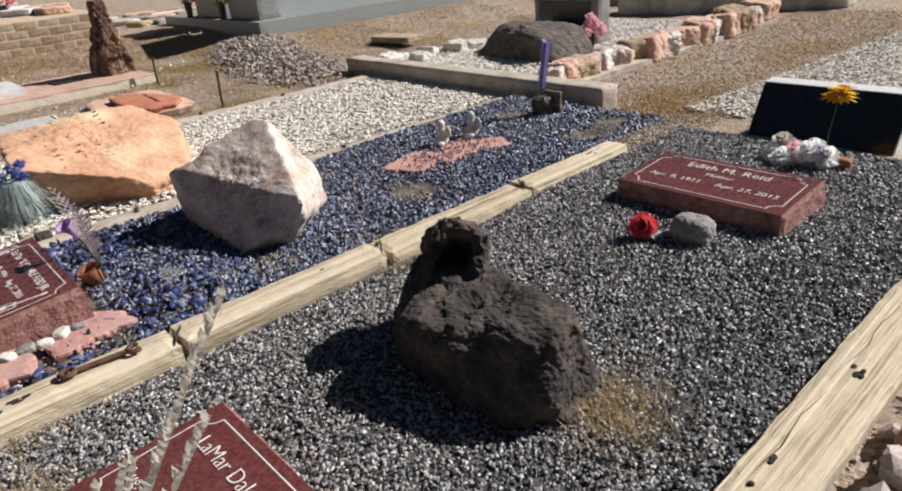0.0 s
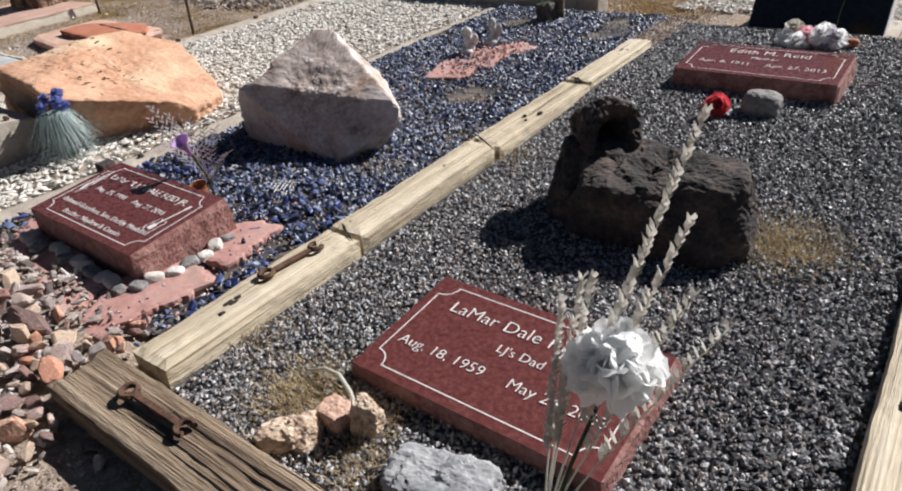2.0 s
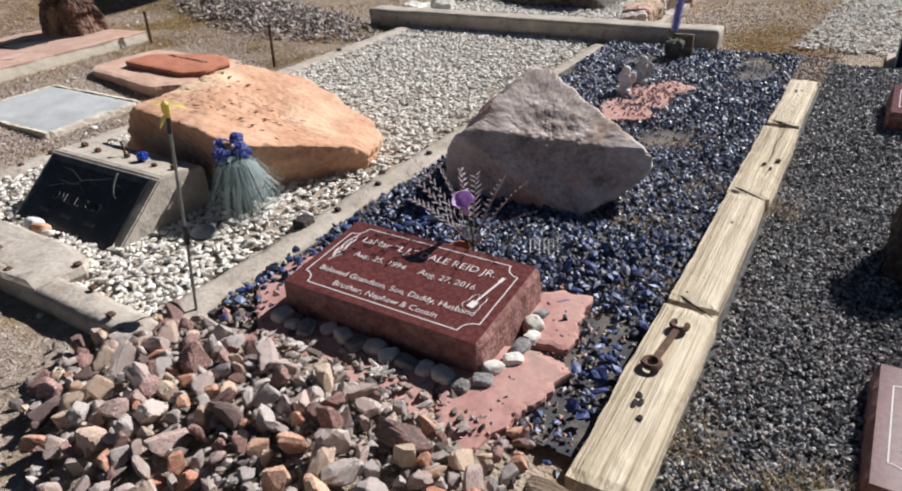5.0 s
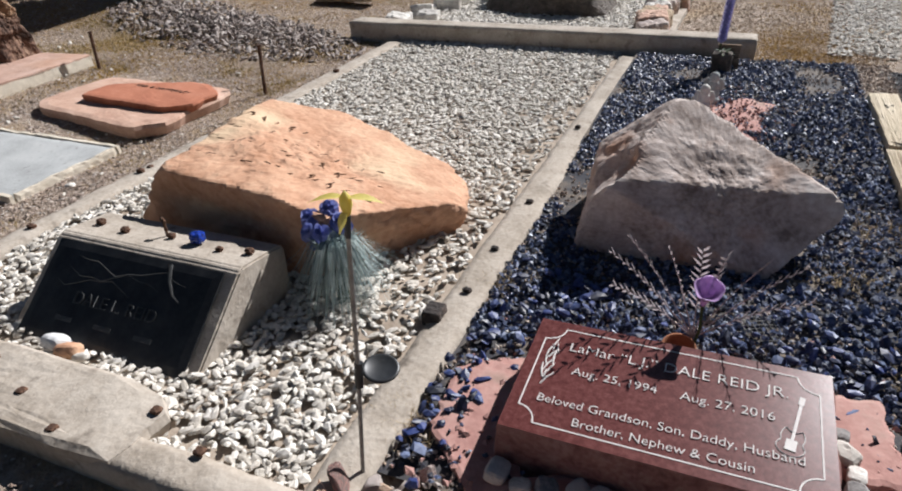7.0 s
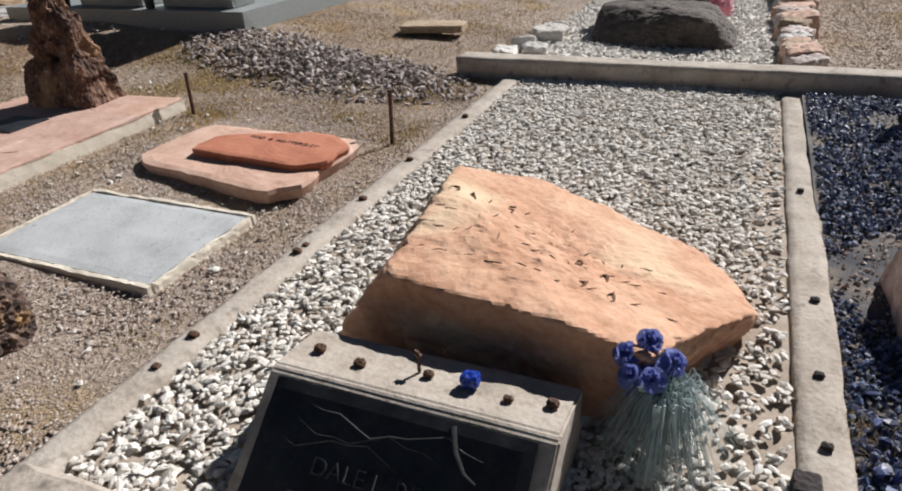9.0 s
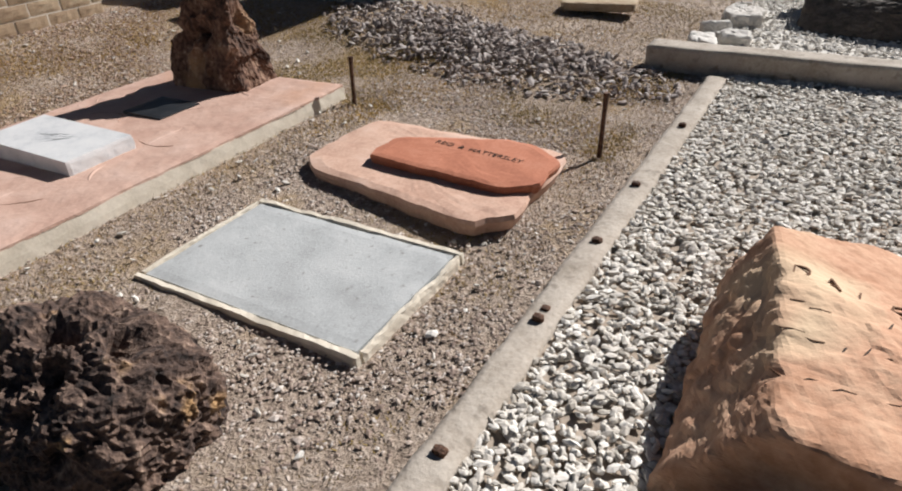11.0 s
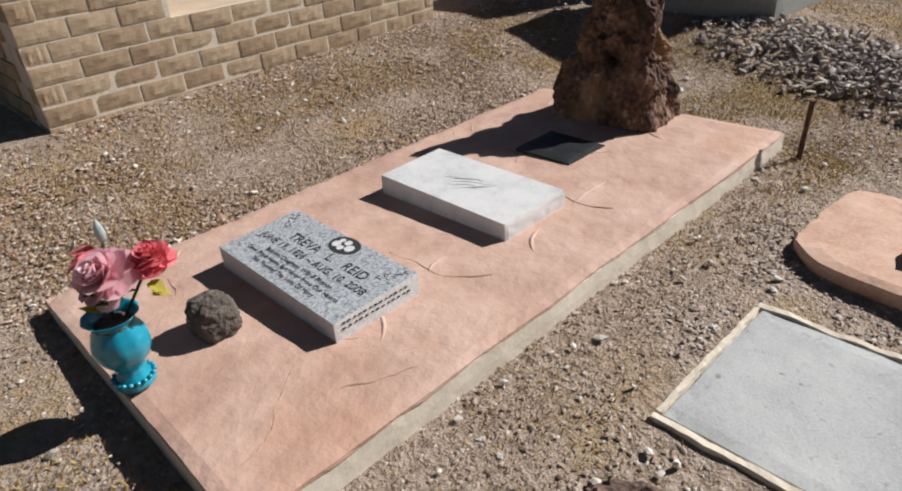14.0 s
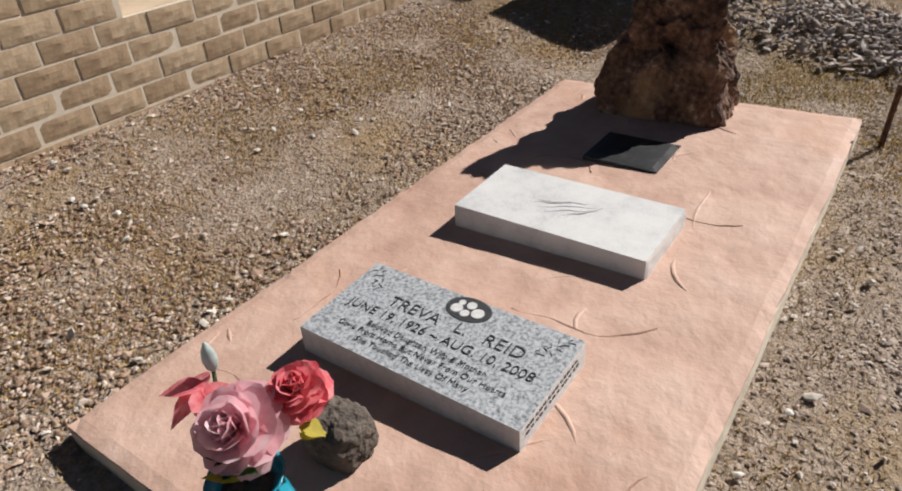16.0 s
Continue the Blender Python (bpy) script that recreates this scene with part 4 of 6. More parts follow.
def boulder_orange():
    top = 0.21
    b = thing("carved_boulder", "large orange sandstone boulder with carved letters on white gravel", "boulder", pose(0.95, 4.25, 0.13))
    shape = rock((0.7, 0.75, 0.24), [((-1, 0.10, -0.10), (-0.43, 0, 0.05)), ((-0.1, 0.82, 0.55), (-0.37, 0.57, -0.01)), ((0, 1, -0.1), (0, 0.62, 0)), ((1.1, -0.42, 0.12), (0.505, -0.112, 0.1)), ((-0.53, -0.85, -0.35), (-0.30, -0.42, 0.10)), ((0.4, -1, -0.35), (0.1, -0.64, 0.03)),
                                     ((0.17, -0.232, 1), (0, 0.15, 0.205)), ((0.25, -0.5, 0.62), (0.02, -0.52, 0.08)), ((-0.04, -0.02, 1), (-0.4, 0.4, 0.222)), ((0.9, 0.5, 0.1), (0.52, 0.4, 0)), ((-0.75, 0.5, 0.35), (-0.42, 0.42, 0.20))], 52, 0.024, 2.6, 0.009, 7, 2.0, ledge=0.010, chip=0.05)
    skin = bvhtree.BVHTree.FromBMesh(shape)

    def skin_z(x, y):
        hit_at = skin.ray_cast(Vector((x, y, 1.0)), Vector((0, 0, -1)))[0]
        return hit_at.z if hit_at else top

    part("boulder", shape, SANDSTONE, b, smooth=False)
    # Letters lie on the skin; their dark colour paints the shade of cut grooves.
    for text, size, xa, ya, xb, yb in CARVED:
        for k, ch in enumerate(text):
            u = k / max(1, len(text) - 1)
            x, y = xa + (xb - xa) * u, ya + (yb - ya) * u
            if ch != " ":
                letters(ch, size, CARVED_SHADE, b, pose(x, y, skin_z(x, y) - 0.001, 3, -3, -90 + 4 * math.sin(k * 2.1)), 0.003, "carved_letter")
    # Unreadable carving: thin dark slivers on the skin, coloured as shaded grooves.
    r = random.Random(8)
    for row, (dx, n_) in enumerate(((0.16, 4), (0.03, 12), (-0.09, 15), (-0.22, 12))):
        for k in range(n_):
            if r.random() < 0.15:
                continue
            y = 0.43 - (0.72 - 0.5 * dx) * (k + 0.5) / n_ + r.uniform(-0.02, 0.02) - 0.1 * dx
            bm = bmesh.new()
            l = r.uniform(0.028, 0.055)
            a = r.choice((-90, -90, -70, -20, 10, -115))
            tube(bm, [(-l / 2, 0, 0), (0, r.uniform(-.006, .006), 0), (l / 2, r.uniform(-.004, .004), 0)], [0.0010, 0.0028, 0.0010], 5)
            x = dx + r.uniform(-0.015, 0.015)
            part("carved_stroke", bm, CRACK if r.random() < 0.25 else CARVED_SHADE, b).matrix_basis = pose(x, y, skin_z(x, y) - 0.0005, 0, 0, a)
    return b


boulder_orange()
put_rock("quartzite_boulder", "pink and grey angular quartzite boulder on blue glass gravel", "boulder", PINKROCK, pose(1.19, 2.82, 0.16), dims=(0.42, 0.46, 0.40),
         planes=[((-0.45, -0.27, 0.85), (0.155, 0.15, 0.29)), ((-0.78, -0.35, 0.5), (-0.085, -0.06, 0.06)), ((-0.98, 0.03, -0.2), (-0.20, 0.34, 0.10)), ((-0.3, -0.75, -0.6), (0.075, -0.44, 0.0)), ((0.5, -0.6, -0.6), (0.14, -0.40, 0.0)), ((0.55, -0.5, 0.67), (0.145, -0.21, 0.16)), ((0.35, -1, -0.1), (0.08, -0.445, 0.02)), ((0.8, -0.65, 0.1), (0.11, -0.40, 0.0)),
                 ((-0.15, 1, 0.2), (-0.18, 0.38, 0.09)), ((-0.15, 0.75, 0.9), (0.16, 0.18, 0.31)), ((1, 0.2, 0.45), (0.30, 0.1, 0.2)), ((0, 0, 1), (0, 0, 0.33))],
         sharp=70, rough=0.018, freq=2.8, fine=0.007, detail=6, seed=3.4, chip=0.036, dents=[((-0.20, 0.88, 0.36), 0.26, 0.030)])


def lava():
    b = thing("lava_boulder", "black lava boulder with a hollow knob lying on black gravel", "boulder", pose(1.16, 1.17, 0.11))
    part("boulder", rock((0.24, 0.36, 0.20), [((-0.77, -0.30, 0.56), (-0.12, -0.15, 0.12)), ((-1, 0.05, -0.1), (-0.215, 0.0, -0.05)), ((-0.12, 0.05, 1), (0.0, -0.1, 0.150)), ((0.25, -1, 0.2), (-0.05, -0.275, 0.1)), ((-0.65, -0.8, -0.15), (-0.17, -0.25, -0.04)), ((-0.3, 0.9, 0.3), (-0.1, 0.3, 0)), ((1, -0.1, 0.2), (0.15, 0, 0))],
         16, 0.07, 2.6, 0.018, 6, 4.2, [((0.2, 0.0, 1), 0.35, 0.025), ((-0.3, 0.35, 0.8), 0.25, 0.02)], chip=0.05), LAVA, b)
    bm = lathe([(0.02, -0.16), (0.08, -0.13), (0.105, -0.05), (0.104, 0.02), (0.098, 0.06), (0.080, 0.075), (0.056, 0.066), (0.050, 0.02), (0.045, -0.05), (0.02, -0.08)], 64)
    bmesh.ops.subdivide_edges(bm, edges=list(bm.edges), cuts=3, use_grid_fill=True)
    axis = Vector((-0.62, -0.72, 0.30)).to_track_quat("Z", "Y").to_matrix().to_4x4()
    for v in bm.verts:
        v.co += noise.noise_vector(v.co * 11) * 0.022 + noise.noise_vector(v.co * 34) * 0.012 + noise.noise_vector(v.co * 90) * 0.005
    knob = part("hollow_knob", bm, LAVA, b, "knob of lava with a dark hole")
    knob.matrix_basis = Matrix.Translation((0.075, 0.255, 0.172)) @ axis
    part("shoulder", rock((0.15, 0.13, 0.17), [((-0.85, 0.2, 0.5), (-0.10, 0, 0.05))], 7, 0.10, 3.0, 0.035, 5, 7.7), LAVA, b, "craggy shoulder under the knob").location = (0.01, 0.275, -0.02)


lava()
put_rock("tufa_boulder", "low brown pitted tufa boulder on bare dirt", "boulder", BURL, pose(0.15, 6.22, 0.05), dims=(0.25, 0.37, 0.215), planes=[((-0.7, 0, 0.8), (-0.15, 0, 0.15))], sharp=4, rough=0.085, freq=4.2, fine=0.05, detail=6, seed=5,
         dents=[((0.1, 0.35, 0.9), 0.2, 0.07), ((-0.3, -0.3, 0.9), 0.18, 0.06), ((0.35, -0.6, 0.75), 0.16, 0.06), ((-0.6, 0.5, 0.6), 0.2, 0.05), ((0.2, 0.0, 1.0), 0.12, 0.05)] + pits(26, 7, 0.6))


def tall_tufa():
    b = thing("tall_tufa_rock", "tall brown pitted tufa stone standing on pink slab", "boulder", pose(2.20, 7.81, 0.142))
    part("stone", rock((0.17, 0.30, 0.31), [((0, 1, 0.42), (0, 0.20, 0.1)), ((0, -1, 0.20), (0, -0.22, 0.1)), ((-1, 0, 0.25), (-0.12, 0, 0)), ((1, 0, 0.2), (0.13, 0, 0))], 9, 0.15, 2.8, 0.028, 6, 6.6,
         dents=[((-0.8, -0.3, 0.35), 0.35, 0.09), ((-0.7, 0.6, -0.1), 0.3, 0.07), ((-0.9, 0.0, -0.5), 0.25, 0.05), ((-0.2, 1, 0.25), 0.34, 0.06), ((0.1, -1, 0.55), 0.28, 0.04)] + pits(22, 9, 0.1, (0.12, 0.28), (0.02, 0.06))), TUFA, b).location = (0, 0, 0.265)
    part("crest", rock((0.075, 0.085, 0.19), [], 6, 0.2, 3.0, 0.07, 5, 9.2, dents=[((-0.8, 0.3, 0), 0.3, 0.04)]), TUFA, b, "narrow pitted crest of the stone").location = (0.02, 0.03, 0.535)


tall_tufa()
tagged(part("floor_plaque", worn_box(1.57, 1.83, 7.61, 7.91, 0.130, 0.152, 0.03, 0.001, 5, 0.003, 2, lambda x, y: 0.0), BRONZE), "small dark bronze plaque lying at the foot of the tall stone", "plaque")
put_rock("round_lava_stone", "round dark grey pitted stone on pink slab", "stone", BASALT, pose(0.03, 7.752, 0.168), dims=(0.066, 0.078, 0.068), sharp=3, rough=0.10, fine=0.02, detail=5, seed=12)

# ---- flagstones and concrete patch ----
FLAG = thing("flagstone_base", "thick layered pale pink flagstone lying on dirt", "flagstone", pose(1.80, 6.17, 0.03))
part("lower_layer", flagstone(0.37, 0.54, 0.056, 15.0, [(-0.987, 0.16, 0.31), (-0.75, -0.75, 0.57), (-0.8, 0.65, 0.47), (0.8, 0.6, 0.58)], 0.045), PINKSTONE, FLAG)
part("upper_layer", flagstone(0.12, 0.16, 0.009, 18.0, (), 0.16), PINKSTONE, FLAG).location = (0.17, -0.24, 0.053)
RED = thing("red_memorial_stone", "flat red sandstone marker with carved letters on a pink flagstone", "headstone", pose(1.87, 6.005, 0.087, 1.0, 0, 0))
part("slab", flagstone(0.235, 0.385, 0.040, 23.0, [(-1, 0.05, 0.20), (0.926, 0.378, 0.185), (0.8, -0.6, 0.32), (-0.78, -0.63, 0.34)], 0.05), REDSTONE, RED)
letters("REID  &  HATTERSLEY", 0.046, CRACK, RED, pose(0.045, -0.03, 0.0425, 0, 0, -94), 0.001)

PATCH = thing("concrete_marker", "flat pale grey concrete grave cover with a cream rim", "grave cover", pose(0.965, 6.18, 0.0))
part("grey_panel", worn_box(-0.29, 0.29, -0.465, 0.465, -0.03, 0.034, 0.04, 0.0015, 6, 0.004, 3, lambda x, y: 0.012 * x), GREYCON, PATCH)
for x0, x1, y0, y1 in ((-0.32, -0.292, -0.49, 0.49), (0.292, 0.32, -0.49, 0.49), (-0.29, 0.29, -0.49, -0.468), (-0.29, 0.29, 0.468, 0.49)):
    part("rim", worn_box(x0, x1, y0, y1, -0.04, 0.040, 0.022, 0.006, 14, 0.005, x0 + y0, lambda x, y: 0.012 * x), SLABSIDE, PATCH, "crumbling cream rim")


# ---- slant plaque ----
def prism(profile, y0, y1):
    """A solid with a profile in x and z drawn along y."""
    bm = bmesh.new()
    a = [bm.verts.new((x, y0, z)) for x, z in profile]
    b2 = [bm.verts.new((x, y1, z)) for x, z in profile]
    n_ = len(profile)
    for k in range(n_):
        bm.faces.new((a[k], b2[k], b2[(k + 1) % n_], a[(k + 1) % n_]))
    bm.faces.new(a[::-1])
    bm.faces.new(b2)
    bmesh.ops.recalc_face_normals(bm, faces=bm.faces)
    return bm


def slant_plaque():
    p = thing("slant_marker", "slanted concrete grave marker with a dark bronze plaque", "headstone")
    bm = prism([(-0.045, -0.02), (-0.04, 0.0), (0.232, 0.222), (0.25, 0.228), (0.435, 0.205), (0.45, 0.19), (0.45, -0.02)], 4.055, 4.80)
    bmesh.ops.bevel(bm, geom=list(bm.edges), offset=0.006, segments=2, affect="EDGES")
    bmesh.ops.triangulate(bm, faces=list(bm.faces))
    bmesh.ops.subdivide_edges(bm, edges=list(bm.edges), cuts=3, use_grid_fill=True)
    for v in bm.verts:
        v.co += noise.noise_vector(v.co * 14) * 0.003
    part("concrete_base", bm, CONCRETE, p)
    a = math.atan2(0.222, 0.272)
    m = Matrix.Translation((0.096, 4.428, 0.113)) @ pose(0, 0, 0, 0, 0, -90) @ pose(0, 0, 0, math.degrees(a))
    plate = part("bronze_plate", worn_box(-0.335, 0.335, -0.165, 0.165, 0.001, 0.014, 0.03, 0.001, 8, 0.004, 6), BRONZE, p, "dark bronze plate with raised branches")
    plate.matrix_basis = m
    letters("DALE L. REID", 0.058, BRONZE_UP, plate, pose(0, -0.015, 0.016), 0.002)
    for k in range(3):
        bm = bmesh.new()
        box(bm, -0.035, 0.035, -0.007, 0.007, 0.0, 0.002, 0.0008)
        part("worn_writing", bm, BRONZE_UP, plate).matrix_basis = pose(-0.17 + 0.16 * k, -0.085, 0.014)
    for k in range(3):
        bm = bmesh.new()
        pts = [(-0.27 + 0.045 * u, 0.10 - 0.03 * k + 0.018 * math.sin(u * 0.9 + k * 2) + 0.007 * math.sin(u * 2.3 + k), 0) for u in range(12 - 2 * k)]
        tube(bm, pts, [0.0012 + 0.0012 * math.sin(math.pi * u / (len(pts) - 1)) for u in range(len(pts))], 5)
        part("branch_relief", bm, BRONZE_UP, plate).matrix_basis = pose(0, 0, 0.013)
    bm = bmesh.new()
    tube(bm, [(0.14, 0.15, 0), (0.16, 0.10, 0), (0.19, 0.06, 0), (0.22, 0.045, 0)], [0.007, 0.006, 0.004, 0.002], 6)
    part("branch_relief", bm, BRONZE_UP, plate).matrix_basis = pose(0, 0, 0.013)


slant_plaque()
BOLT = []
for k, (y, s) in enumerate(((4.72, 0.013), (4.59, 0.013), (4.41, 0.011), (4.20, 0.010), (4.10, 0.012))):
    put_rock("dark_pebble", "small dark rusty lump on the concrete marker", "pebble", RUST, pose(0.34 - 0.02 * (k % 2), y, 0.222 + s * 0.4), "lumps along the marker", dims=(s, s * 1.2, s * 0.8), sharp=3, rough=0.3, detail=3, seed=k + 30.0)
put_rock("blue_glass_chunk", "cobalt blue glass chunk on the concrete marker", "glass chunk", BLUEGLASS, pose(0.34, 4.30, 0.24), dims=(0.018, 0.022, 0.017), sharp=6, rough=0.25, detail=3, seed=41)
bm = bmesh.new()
tube(bm, [(0.35, 4.44, 0.21), (0.35, 4.44, 0.28)], 0.005, 6)
tube(bm, [(0.345, 4.43, 0.268), (0.355, 4.452, 0.274)], 0.007, 6)
tagged(part("iron_bolt", bm, RUST), "rusty iron bolt standing in the concrete marker", "bolt")
for k, (x, y, mat, s) in enumerate(((-0.06, 4.54, PALEGRANITE, 0.036), (-0.075, 4.47, SANDSTONE, 0.034), (-0.08, 4.42, WHITEROCK, 0.02))):
    put_rock("smooth_pebble", ("grey striped pebble", "orange smooth pebble", "white small pebble")[k] + " at the foot of the plaque", "pebble", mat, pose(x, y, 0.035 + s * 0.5, 0, 30, 20 * k), dims=(s * 0.9, s * 1.15, s * 0.7), sharp=3, rough=0.06, fine=0.0, detail=3, seed=50 + k)
for k in range(9):
    x, y = (-0.33 + 0.07 * (k % 3), 3.62 + 0.20 * k) if k < 7 else (0.3 + 0.8 * (k - 7), 5.305)
    put_rock("rusty_bolt_head", "flat rusty bolt head in rough concrete", "bolt", RUST, pose(x, y, 0.072 if k < 7 else 0.043), "bolt heads in the concrete edging", dims=(0.013, 0.014, 0.006), sharp=4, rough=0.2, detail=3, seed=60.0 + k)
for k, x in enumerate((0.46, 1.04, 1.55, 2.05, 2.79)):
    put_rock("dark_pebble", "small dark lump on the concrete edging strip", "pebble", RUST, pose(x, 5.303 + 0.012 * math.sin(k * 3), 0.047), "lumps along the edging", dims=(0.014, 0.018, 0.011), sharp=4, rough=0.25, detail=3, seed=70.0 + k)
for k, x in enumerate((0.62, 0.9, 1.3, 2.2)):
    put_rock("dark_pebble", "small dark lump on the concrete edging strip", "pebble", LAVA, pose(x, 3.495 + 0.02 * math.sin(k * 3), 0.036), "lumps along the edging", dims=(0.011, 0.014, 0.008), sharp=4, rough=0.25, detail=3, seed=80.0 + k)
put_rock("dark_brick_stub", "dark square stub set into the edging strip", "stub", LAVA, pose(0.47, 3.545, 0.030), dims=(0.035, 0.03, 0.026), sharp=14, rough=0.06, detail=4, seed=90)


# ---- stakes ----
def stake(x, y, h, lean):
    z = height(x, y)
    s = thing("iron_stake", "thin rusty iron stake driven into the dirt", "stake", pose(x, y, z), "stakes round the bare plot")
    bm = bmesh.new()
    tube(bm, [(0, 0, -0.05), (lean * 0.5, -lean * 0.3, h * 0.5), (lean, -lean * 0.6, h)], [0.012, 0.011, 0.012], 7)
    part("rod", bm, RUST, s)
    bm = bmesh.new()
    tube(bm, [(lean, -lean * 0.6, h - 0.006), (lean, -lean * 0.6, h + 0.006)], 0.014, 8)
    part("head", bm, RUST, s)


stake(2.35, 5.568, 0.29, 0.014)
stake(2.338, 6.973, 0.24, 0.008)


# ---- flowers and plants ----
def petal(bm, m, l, w, curl=0.3, cup=0.2, tip=0.6, n_=5):
    """One soft petal along +x, curling up."""
    rows = []
    for i in range(n_ + 1):
        u = i / n_
        half = w * math.sin(math.pi * min(1, 0.12 + u * tip * 1.1)) * (1 if u < 0.95 else 0.75)
        z = curl * l * u * u
        rows.append([bm.verts.new(m @ Vector((l * u, half * s, z + cup * abs(s) * half))) for s in (-1, -0.5, 0, 0.5, 1)])
    for a, b2 in zip(rows, rows[1:]):
        for k in range(4):
            bm.faces.new((a[k], a[k + 1], b2[k + 1], b2[k]))


def bloom(name, mat, parent, m, r, layers, seed, label="", flat=0.0, width=0.55):
    """A many-petalled silk flower opening along +z; each ring of petals is a part."""
    rr = random.Random(seed)
    head = None
    for L in range(layers):
        f = L / max(1, layers - 1)
        bm = bmesh.new()
        count = 5 + L
        for k in range(count):
            a = 360 * k / count + 31 * L + rr.uniform(-9, 9)
            tilt = 78 * (1 - f) + 8 * flat + rr.uniform(-7, 7) - 12 * f
            mm = m @ pose(0, 0, -0.12 * r * f + 0.02 * r, 0, 0, a) @ pose(0, 0, 0, 0, -tilt, 0) @ pose(r * 0.06, 0, 0, rr.uniform(-14, 14))
            petal(bm, mm, r * (0.55 + 0.45 * f) * rr.uniform(0.88, 1.1), r * width * (0.55 + 0.45 * f) * rr.uniform(0.85, 1.1), 0.25 - 0.35 * f, 0.25, 0.62)
        ring = part(name if head is None else "petal_ring", bm, mat, head or parent, label if head is None else "", smooth=True)
        head = head or ring


def leaf_part(parent, mat, m, l, w, name="leaf", label=""):
    bm = bmesh.new()
    petal(bm, m, l, w, -0.25, 0.25, 0.85)
    return part(name, bm, mat, parent, label, smooth=True)


def vase():
    x, y = -0.235, 7.69
    v = thing("flower_vase", "turquoise glazed urn vase holding pink silk roses on the slab", "vase", pose(x, y, slab_top(x, y) + 0.010))
    prof = [(0.046, 0), (0.05, 0.006), (0.048, 0.018), (0.036, 0.034), (0.030, 0.046), (0.034, 0.056), (0.056, 0.08), (0.067, 0.105), (0.068, 0.125), (0.06, 0.15), (0.049, 0.168), (0.047, 0.178), (0.056, 0.19), (0.066, 0.197)]
    inner = [(0.060, 0.195), (0.045, 0.178), (0.043, 0.165), (0.03, 0.15)]
    urn = part("urn", lathe([(q * 1.06, z * 1.14) for q, z in prof + inner], 40, 10, 0.018), TURQ, v, smooth=True)
    for k in range(18):
        a = 2 * math.pi * k / 18
        part("foot_bead", rock((0.007, 0.007, 0.006), sharp=2, rough=0, fine=0, detail=2), TURQ, urn).location = (0.052 * math.cos(a), 0.052 * math.sin(a), 0.028)
    part("soil", lathe([(0.050, 0.188), (0.052, 0.198), (0.03, 0.204), (0.002, 0.205)], 20), BASALT, v, "dark dry filling in the vase").location = (0, 0, 0.0)
    heads = [((0.02, 0.01, 0.345), PINKPETAL, 0.078, -38, "large pink silk rose"), ((0.128, -0.03, 0.362), HOTPETAL, 0.056, -15, "coral pink silk flower")]
    for (hx, hy, hz), mat, r, tilt, lab in heads:
        bm = bmesh.new()
        tube(bm, [(0, 0, 0.16), (hx * 0.5, hy * 0.5, 0.25), (hx, hy, hz - 0.02)], 0.004, 6)
        part("stem", bm, GREENLEAF, v)
        bloom("rose", mat, v, pose(hx, hy, hz - 0.02, 0, tilt, 10), r, 6, int(r * 1000), lab, 0, 0.6)
    bm = bmesh.new()
    tube(bm, [(0, 0.02, 0.15), (0.03, 0.08, 0.26), (0.072, 0.125, 0.358)], 0.004, 6)
    part("stem", bm, GREENLEAF, v)
    part("bud", lathe([(0.003, 0), (0.011, 0.012), (0.014, 0.03), (0.011, 0.05), (0.004, 0.066), (0.001, 0.07)], 12), FESCUE, v, "closed grey-green lily bud", smooth=True).location = (0.072, 0.125, 0.352)
    for k in range(5):
        leaf_part(v, HOTPETAL, pose(0.04, 0.115, 0.345, 0, 0, 75 + 52 * k) @ pose(0, 0, 0, 0, 10 - 14 * (k % 2)), 0.085, 0.024, "lily_petal", "coral lily petal")
    r = random.Random(2)
    for k in range(12):
        mat = YELLOWLEAF if k % 4 == 0 else GREENLEAF
        leaf_part(v, mat, pose(0.02 * math.cos(k), 0.02 * math.sin(k), 0.245 + 0.015 * (k % 4), 0, 0, 30 * k + r.uniform(-10, 10)) @ pose(0, 0, 0, 0, -r.uniform(0, 40)), r.uniform(0.05, 0.085), r.uniform(0.014, 0.024))
    for k in range(3):
        leaf_part(v, YELLOWLEAF, pose(0.10, -0.05, 0.29 - 0.02 * k, 0, 0, -60 + 35 * k) @ pose(0, 0, 0, 0, 20), 0.05, 0.022, "leaf", "yellowed silk leaf")


vase()


def pompom(parent, mat, at, r, count, seed):
    """A full ruffled head: petals set round a ball, each a part of its own."""
    rr = random.Random(seed)
    for k in range(count):
        z = 1 - 1.55 * (k + 0.5) / count
        a = k * 2.39996
        d = Vector((math.sqrt(max(0, 1 - z * z)) * math.cos(a), math.sqrt(max(0, 1 - z * z)) * math.sin(a), z))
        m = Matrix.Translation(at + d * r * 0.25) @ d.to_track_quat("X", "Z").to_matrix().to_4x4() @ pose(0, 0, 0, rr.uniform(0, 360), rr.uniform(-30, 10))
        bm = bmesh.new()
        petal(bm, m, r * rr.uniform(0.6, 0.82), r * rr.uniform(0.24, 0.36), rr.uniform(0.1, 0.5), 0.3, 0.55)
        for v in bm.verts:
            v.co += noise.noise_vector(v.co * 40) * r * 0.05
        part("ruffled_petal", bm, mat, parent, smooth=True)


